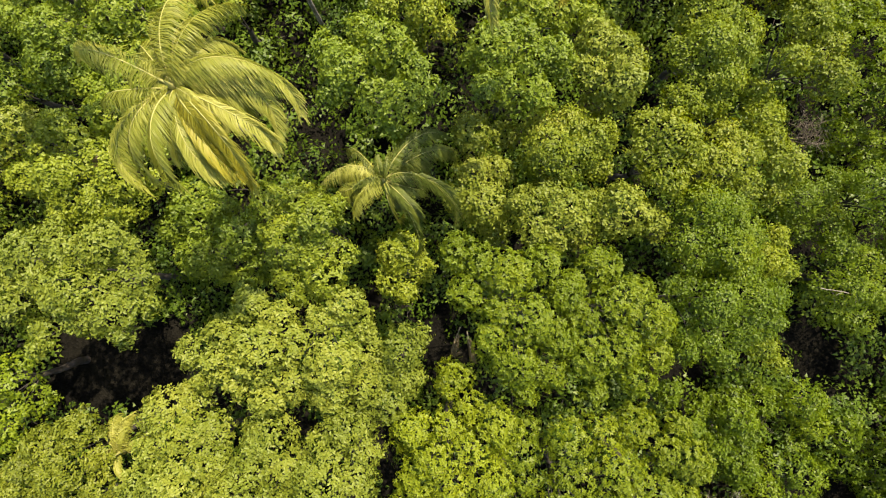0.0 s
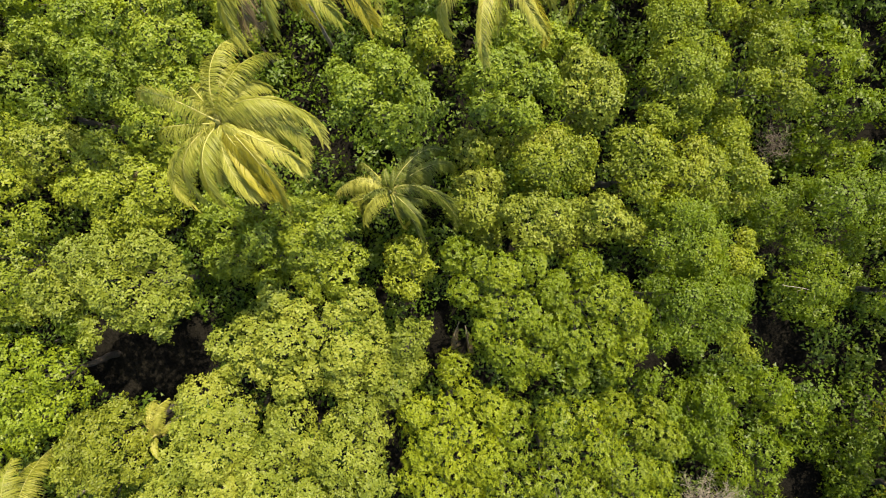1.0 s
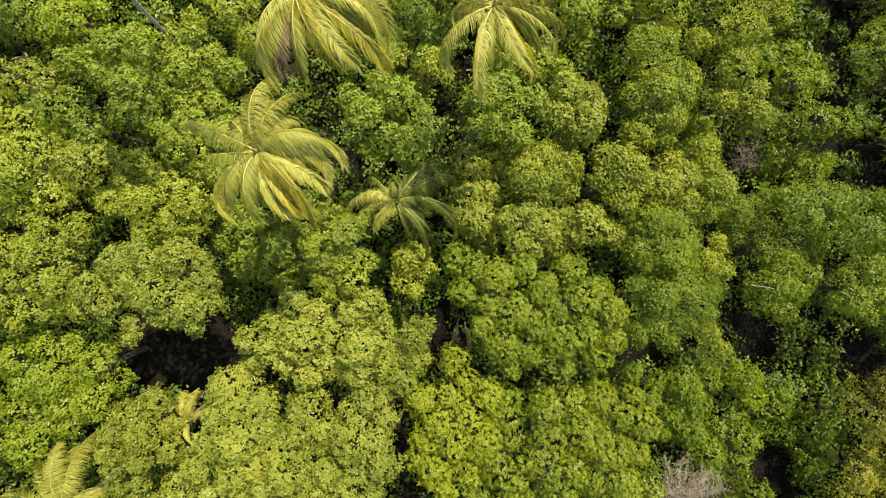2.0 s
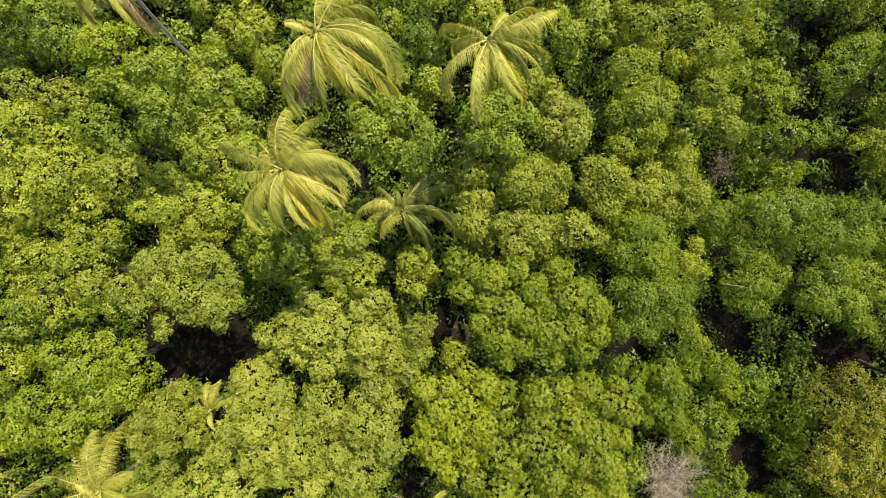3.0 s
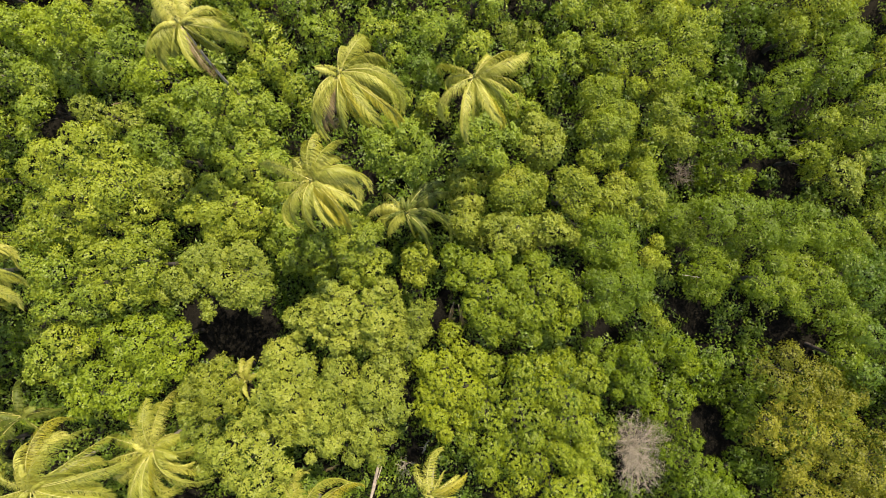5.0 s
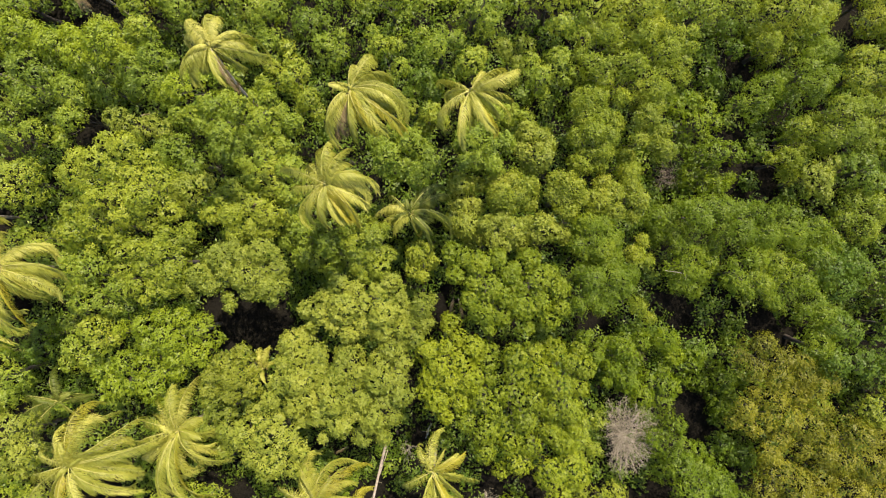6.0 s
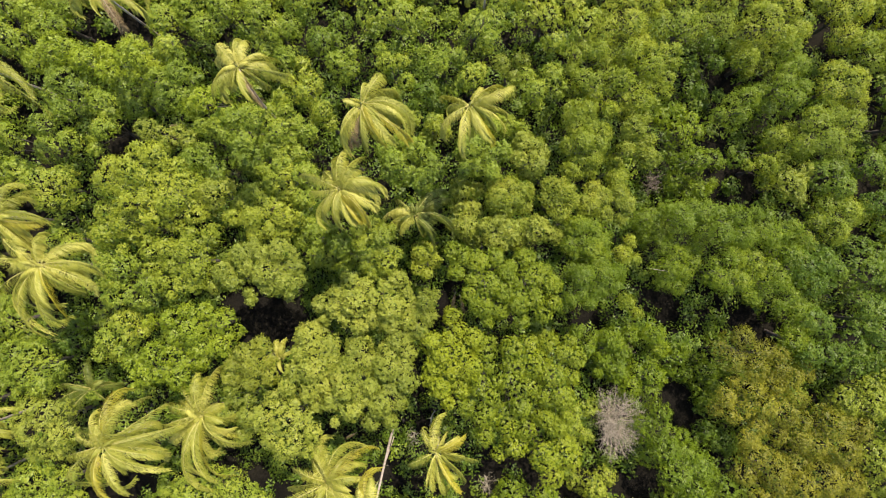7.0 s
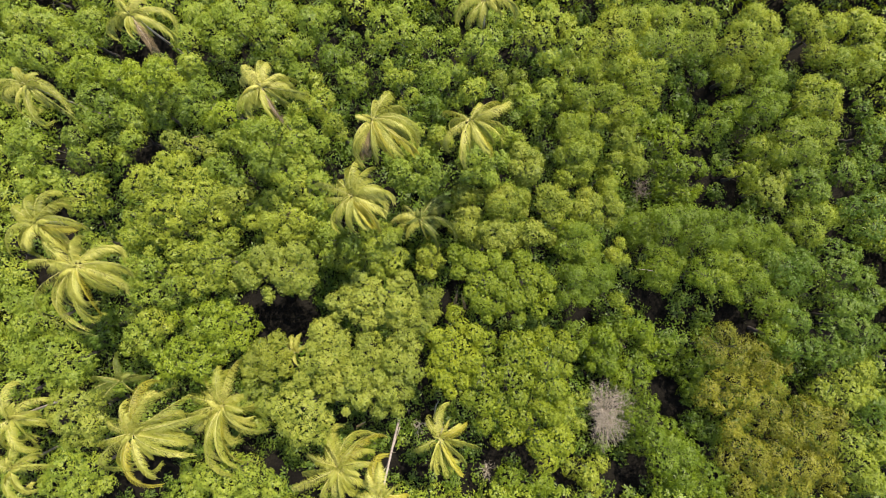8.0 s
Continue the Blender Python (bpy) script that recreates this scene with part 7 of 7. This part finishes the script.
palm((-38.7, -0.9, 18.0), (-44.6, -1.2), [(10, 4.5), (-32, 4.5), (-60, 5.2), (-120, 5.4), (-153, 6.1), (148, 5.6), (101, 3.0), (-93, 4.6), (179, 3.1), (46, 3.1), (-12, 4.6), (-76, 4.4), (-136, 4.6), (165, 4.8)], gold_or_lit=(2,), size=1.3)
palm((-42.8, 3.8, 18.0), (-48.6, 4.5), [(49, 3.5), (-19, 3.7), (143, 3.8), (-114, 3.2), (-172, 4.3), (-67, 2.6), (92, 2.8), (14, 3.8), (-45, 3.6), (118, 3.2)], gold_or_lit=(1,), size=1.26)
palm((-35.0, -19.3, 14.2), (-37.0, -20.6), [(124, 3.3), (93, 4.7), (70, 5.3), (42, 5.3), (6, 7.1), (-32, 5.2), (-78, 5.1), (-99, 5.3), (-152, 5.7), (154, 3.1), (-10, 5.5), (-59, 5.2), (-167, 3.8), (56, 3.3), (17, 7.0), (-116, 4.3), (-19, 6.4)], gold_or_lit=(1, 7), size=1.25)
palm((-26.2, -17.2, 11.0), (-27.7, -18.3), [(79, 4.5), (161, 3.8), (-50, 4.9), (-81, 6.4), (-107, 6.6), (-137, 4.9), (37, 2.5), (-34, 2.8), (126, 3.5), (101, 4.2), (-169, 4.8), (-95, 6.0), (-118, 6.0), (-6, 3.3)], "sun", "low coconut palm with drooping yellow-green fronds", 1.3, gold_or_lit=(3,))
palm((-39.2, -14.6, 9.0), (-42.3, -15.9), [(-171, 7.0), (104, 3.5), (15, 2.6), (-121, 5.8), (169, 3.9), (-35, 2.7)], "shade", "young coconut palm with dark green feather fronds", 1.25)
palm((-1.2, -19.8, 15.5), (-1.3, -22.5), [(104, 3.6), (61, 2.2), (30, 3.7), (-4, 4.4), (-36, 4.1), (-60, 4.8), (-83, 5.0), (-98, 4.9), (-120, 4.3), (-153, 3.9), (-68, 3.7)], gold_or_lit=(2, 5))
palm((-12.9, -24.4, 11.0), (-13.7, -26.1), [(112, 3.7), (75, 3.7), (50, 4.7), (28, 4.1), (-156, 5.8), (-58, 2.8), (156, 2.8), (-37, 3.7), (-113, 3.8), (-176, 4.0), (92, 4.1), (54, 3.5), (-84, 4.1), (146, 4.0)], gold_or_lit=(2,), size=1.25)
palm((-7.8, -26.9, 13.0), (-7.0, -22.0), [(113, 3.3), (47, 1.6), (12, 2.8), (171, 2.7), (-115, 2.9), (-62, 2.6), (-155, 3.3), (98, 3.5), (-23, 2.1), (136, 3.3)], gold_or_lit=(0, 2), size=1.2)
palm((-50.2, -18.2, 12.0), (-52.1, -18.9), [(123, 3.6), (56, 3.6), (-25, 3.7), (-81, 4.2), (-140, 4.4), (20, 2.1)], "sun", "young coconut palm with green feather fronds", 1.25)
palm((-50.2, -23.9, 12.0), (-52.1, -24.8), [(16, 3.5), (-56, 3.5), (148, 3.1), (90, 2.9), (-101, 3.6)], "sun", "young coconut palm with green feather fronds", 1.25)
palm((-17.8, -11.2, 10.8), (-20.7, -12.9), [(116, 2.1), (79, 2.2), (90, 2.0), (139, 2.2), (103, 2.2), (51, 1.4)], "sun", "small young palm standing in a dark gap", 1.05)
palm((4.0, 23.4, 24.0), (4.7, 27.4), [(-130, 2.9), (-174, 3.2), (-38, 2.1), (-4, 3.0), (-105, 2.1), (60, 2.3), (131, 2.3)])



# ---- dead wood and small finds ----
def twiggy(name, at, height, reach, count, mat, label, category, spread=1.0, twigs=36, stout=0.030):
    """A leafless shrub: a short trunk, branches, and a haze of fine twigs."""
    root = new(name)
    root.location = (at[0], at[1], 0)
    tagged(root, label, category)
    fork = np.array([0, 0, height * 0.4])
    v, f = tube(bend((0, 0, -0.1), fork, 4, 0, 0.04), [0.16, 0.13, 0.11, 0.09], 6)
    part("trunk", mesh_of("trunk", v, f, mat), root)
    twv, twf, base = [], [], 0
    for k in range(count):
        a, q = k * 2.39996, math.sqrt((k + 0.5) / count)
        q *= 0.85 + 0.3 * math.sin(a * 2 + 1) * math.cos(a)
        end = np.array([reach * 0.85 * q * math.cos(a), reach * 1.2 * q * math.sin(a), height * (1 - 0.35 * q * q * spread)])
        p = bend(fork, end, 6, 0.25, 0.10)
        v, f = tube(p, np.linspace(stout, 0.006, 6), 4)
        part("branch", mesh_of("branch", v, f, mat), root)
        for _ in range(twigs):
            t0 = rng.uniform(0.35, 1.0) * 5
            i = min(int(t0), 4)
            b = p[i] + (p[i + 1] - p[i]) * (t0 - i)
            d = unit(rng.normal(0, 1, 3) + (p[-1] - p[0]) / np.linalg.norm(p[-1] - p[0]) * 0.25 + np.array([0, 0, 0.3]))
            n = rng.uniform(0.3, 1.1)
            v, f = tube([b, b + d * n * 0.5 + rng.normal(0, 0.05, 3), b + d * n + rng.normal(0, 0.1, 3)], [0.010, 0.007, 0.004], 3)
            twv.append(v)
            twf.append(f + base)
            base += len(v)
    part("brushwood", mesh_of("brushwood", np.concatenate(twv), np.concatenate(twf), mat), root)["kind"] = "stuff"
    return root


def dead_trunk(name, a, b, thick, label, mat=TWIG):
    """A bare bleached trunk or log from a to b, with two broken stubs."""
    root = new(name)
    root.location = a
    tagged(root, label, "dead wood")
    a, b = np.array(a, float), np.array(b, float)
    p = bend((0, 0, 0), b - a, 9, 0.15, min(0.12, thick * 1.2))
    v, f = tube(p, np.linspace(thick, thick * 0.6, 9), 7)
    me = mesh_of("stem", v, f, mat)
    me.shade_smooth()
    part("stem", me, root)
    for i in (4, 6):
        d = unit(rng.normal(0, 1, 3) + [0, 0, 0.5])
        v, f = tube([p[i], p[i] + d * 0.35, p[i] + d * 0.7], [thick * 0.4, thick * 0.3, thick * 0.15], 5)
        part("stub", mesh_of("stub", v, f, mat), root)
    return root


def hanging_frond(at, az, reach):
    """A dead palm frond caught in the branches."""
    root = new("fallen_frond")
    root.location = at
    tagged(root, "dead brown palm frond caught in the branches", "palm frond")
    ob = frond(root, az, reach, 1.2, PALM_DEAD, RIB_DEAD, 0.8)
    ob.location = (0, 0, 0)
    return root


twiggy("dead_shrub", (19.2, -20.4), 6.3, 4.5, 56, TWIG, "leafless dead shrub with a haze of grey twigs", "dead shrub", twigs=64, stout=0.016)
twiggy("dry_shrub", (23.9, 7.5), 6.2, 1.6, 8, DRY_TWIG, "half-dead shrub with bare brown and white twigs", "dead shrub")
twiggy("bare_branches", (4.3, -28.0), 3.6, 1.8, 12, TWIG, "bleached bare branches of a dead bush", "dead shrub", twigs=7, stout=0.045)
twiggy("bare_branches", (-4.3, -22.2), 4.0, 1.5, 10, TWIG, "bleached bare branches beside a coconut palm", "dead shrub", twigs=7, stout=0.045)
twiggy("dry_shrub", (21.1, -11.8), 4.3, 1.0, 6, DRY_TWIG, "small bush with bare pale twigs", "dead shrub")
hanging_frond((1.0, -4.5, 9.5), 250, 1.8)
hanging_frond((1.4, -4.8, 9.0), 280, 2.0)
hanging_frond((-16.7, 4.9, 14.0), 200, 1.2)
hanging_frond((-10.5, -20.6, 6.0), 200, 1.5)
hanging_frond((-29.2, 13.6, 11.4), 20, 0.7)
dead_trunk("fallen_log", (22.3, -2.3, 8.6), (25.1, -2.8, 8.4), 0.022, "thin grey fallen branch lying across shrubs")
dead_trunk("dead_stalk", (-32.4, -18.5, 11.6), (-30.9, -17.7, 12.0), 0.11, "pale dry flower stalk lying among palm fronds")
dead_trunk("dead_tree", (-2.5, -21.6, 0.0), (-1.6, -17.3, 9.0), 0.07, "pale bare dead trunk standing between palms")
dead_trunk("dead_tree", (-6.7, -22.3, 2.0), (-8.2, -26.1, 10.0), 0.055, "pale leaning dead trunk beside the palms")



# ---- undergrowth ----
# bare hollows between the crowns: where the sun hardly reaches
HOLLOWS = [(24.6, 30.0, -23.7, -15.3), (-28.6, -16.9, -11.2, -4.4), (-43.1, -37.6, 12.0, 16.2)]


def undergrowth(name, label, mat, count, low, high, seed_box):
    x0, x1, y0, y1 = seed_box
    n = count
    c = np.stack([rng.uniform(x0, x1, n), rng.uniform(y0, y1, n), rng.uniform(low, high, n)], 1)
    for w, e, so, no in HOLLOWS:
        c = c[~((c[:, 0] > w) & (c[:, 0] < e) & (c[:, 1] > so) & (c[:, 1] < no))]
    per = 18
    p = np.repeat(c, per, 0)
    d = unit(rng.normal(0, 1, p.shape))
    d[:, 2] = np.abs(d[:, 2])
    p = p + d * rng.uniform(0.4, 1.3, (len(p), 1)) * [1, 1, 0.6]
    v, f = rosettes(p, unit(d + [0, 0, 0.8]), 5, 0.48, 0.22)
    tagged(new(name, mesh_of(name, v, f, mat)), label, "undergrowth", kind="stuff")


# The dk greens here put the floor's shade into the shrubs' colour.
undergrowth("undergrowth", "shrubs filling the forest floor, their green darkened for the shade there", LEAF["dk"], 1500, 0.2, 2.2, (-62, 62, -38, 38))
undergrowth("saplings", "young green saplings under the tall crowns", LEAF["gr"], 160, 1.5, 4.0, (-62, 62, -38, 38))


# ---- trees at the border of the place ----
def border_trees():
    """A coarser tree, repeated round the border so that the forest goes on past the view."""
    lobes = [(1.9 * math.cos(a) * q, 1.9 * math.sin(a) * q, 10.5 - 0.9 * q, 1.9) for a, q in ((0, 0), (0.3, 1.5), (1.5, 1.6), (2.6, 1.5), (3.7, 1.6), (4.7, 1.4), (5.6, 1.6))]
    first = tree("bo", (0, 0), lobes)
    first.location = (-60, 0, 0)
    spots = []
    for ring, step in ((14.0, 10.0),):
        w, h = 50 + ring, 28 + ring
        for x in np.arange(-w, w + 1, step):
            spots += [(x, h), (x, -h)]
        for y in np.arange(-h + step, h - 1, step):
            spots += [(w, y), (-w, y)]
    for x, y in spots:
        m = pose(x + rng.uniform(-2, 2), y + rng.uniform(-2, 2), rng.uniform(-1.5, 0.0), 0, 0, rng.uniform(0, 360))
        copy_thing(first, m)
    first.location = (-74, 6, 0)


border_trees()
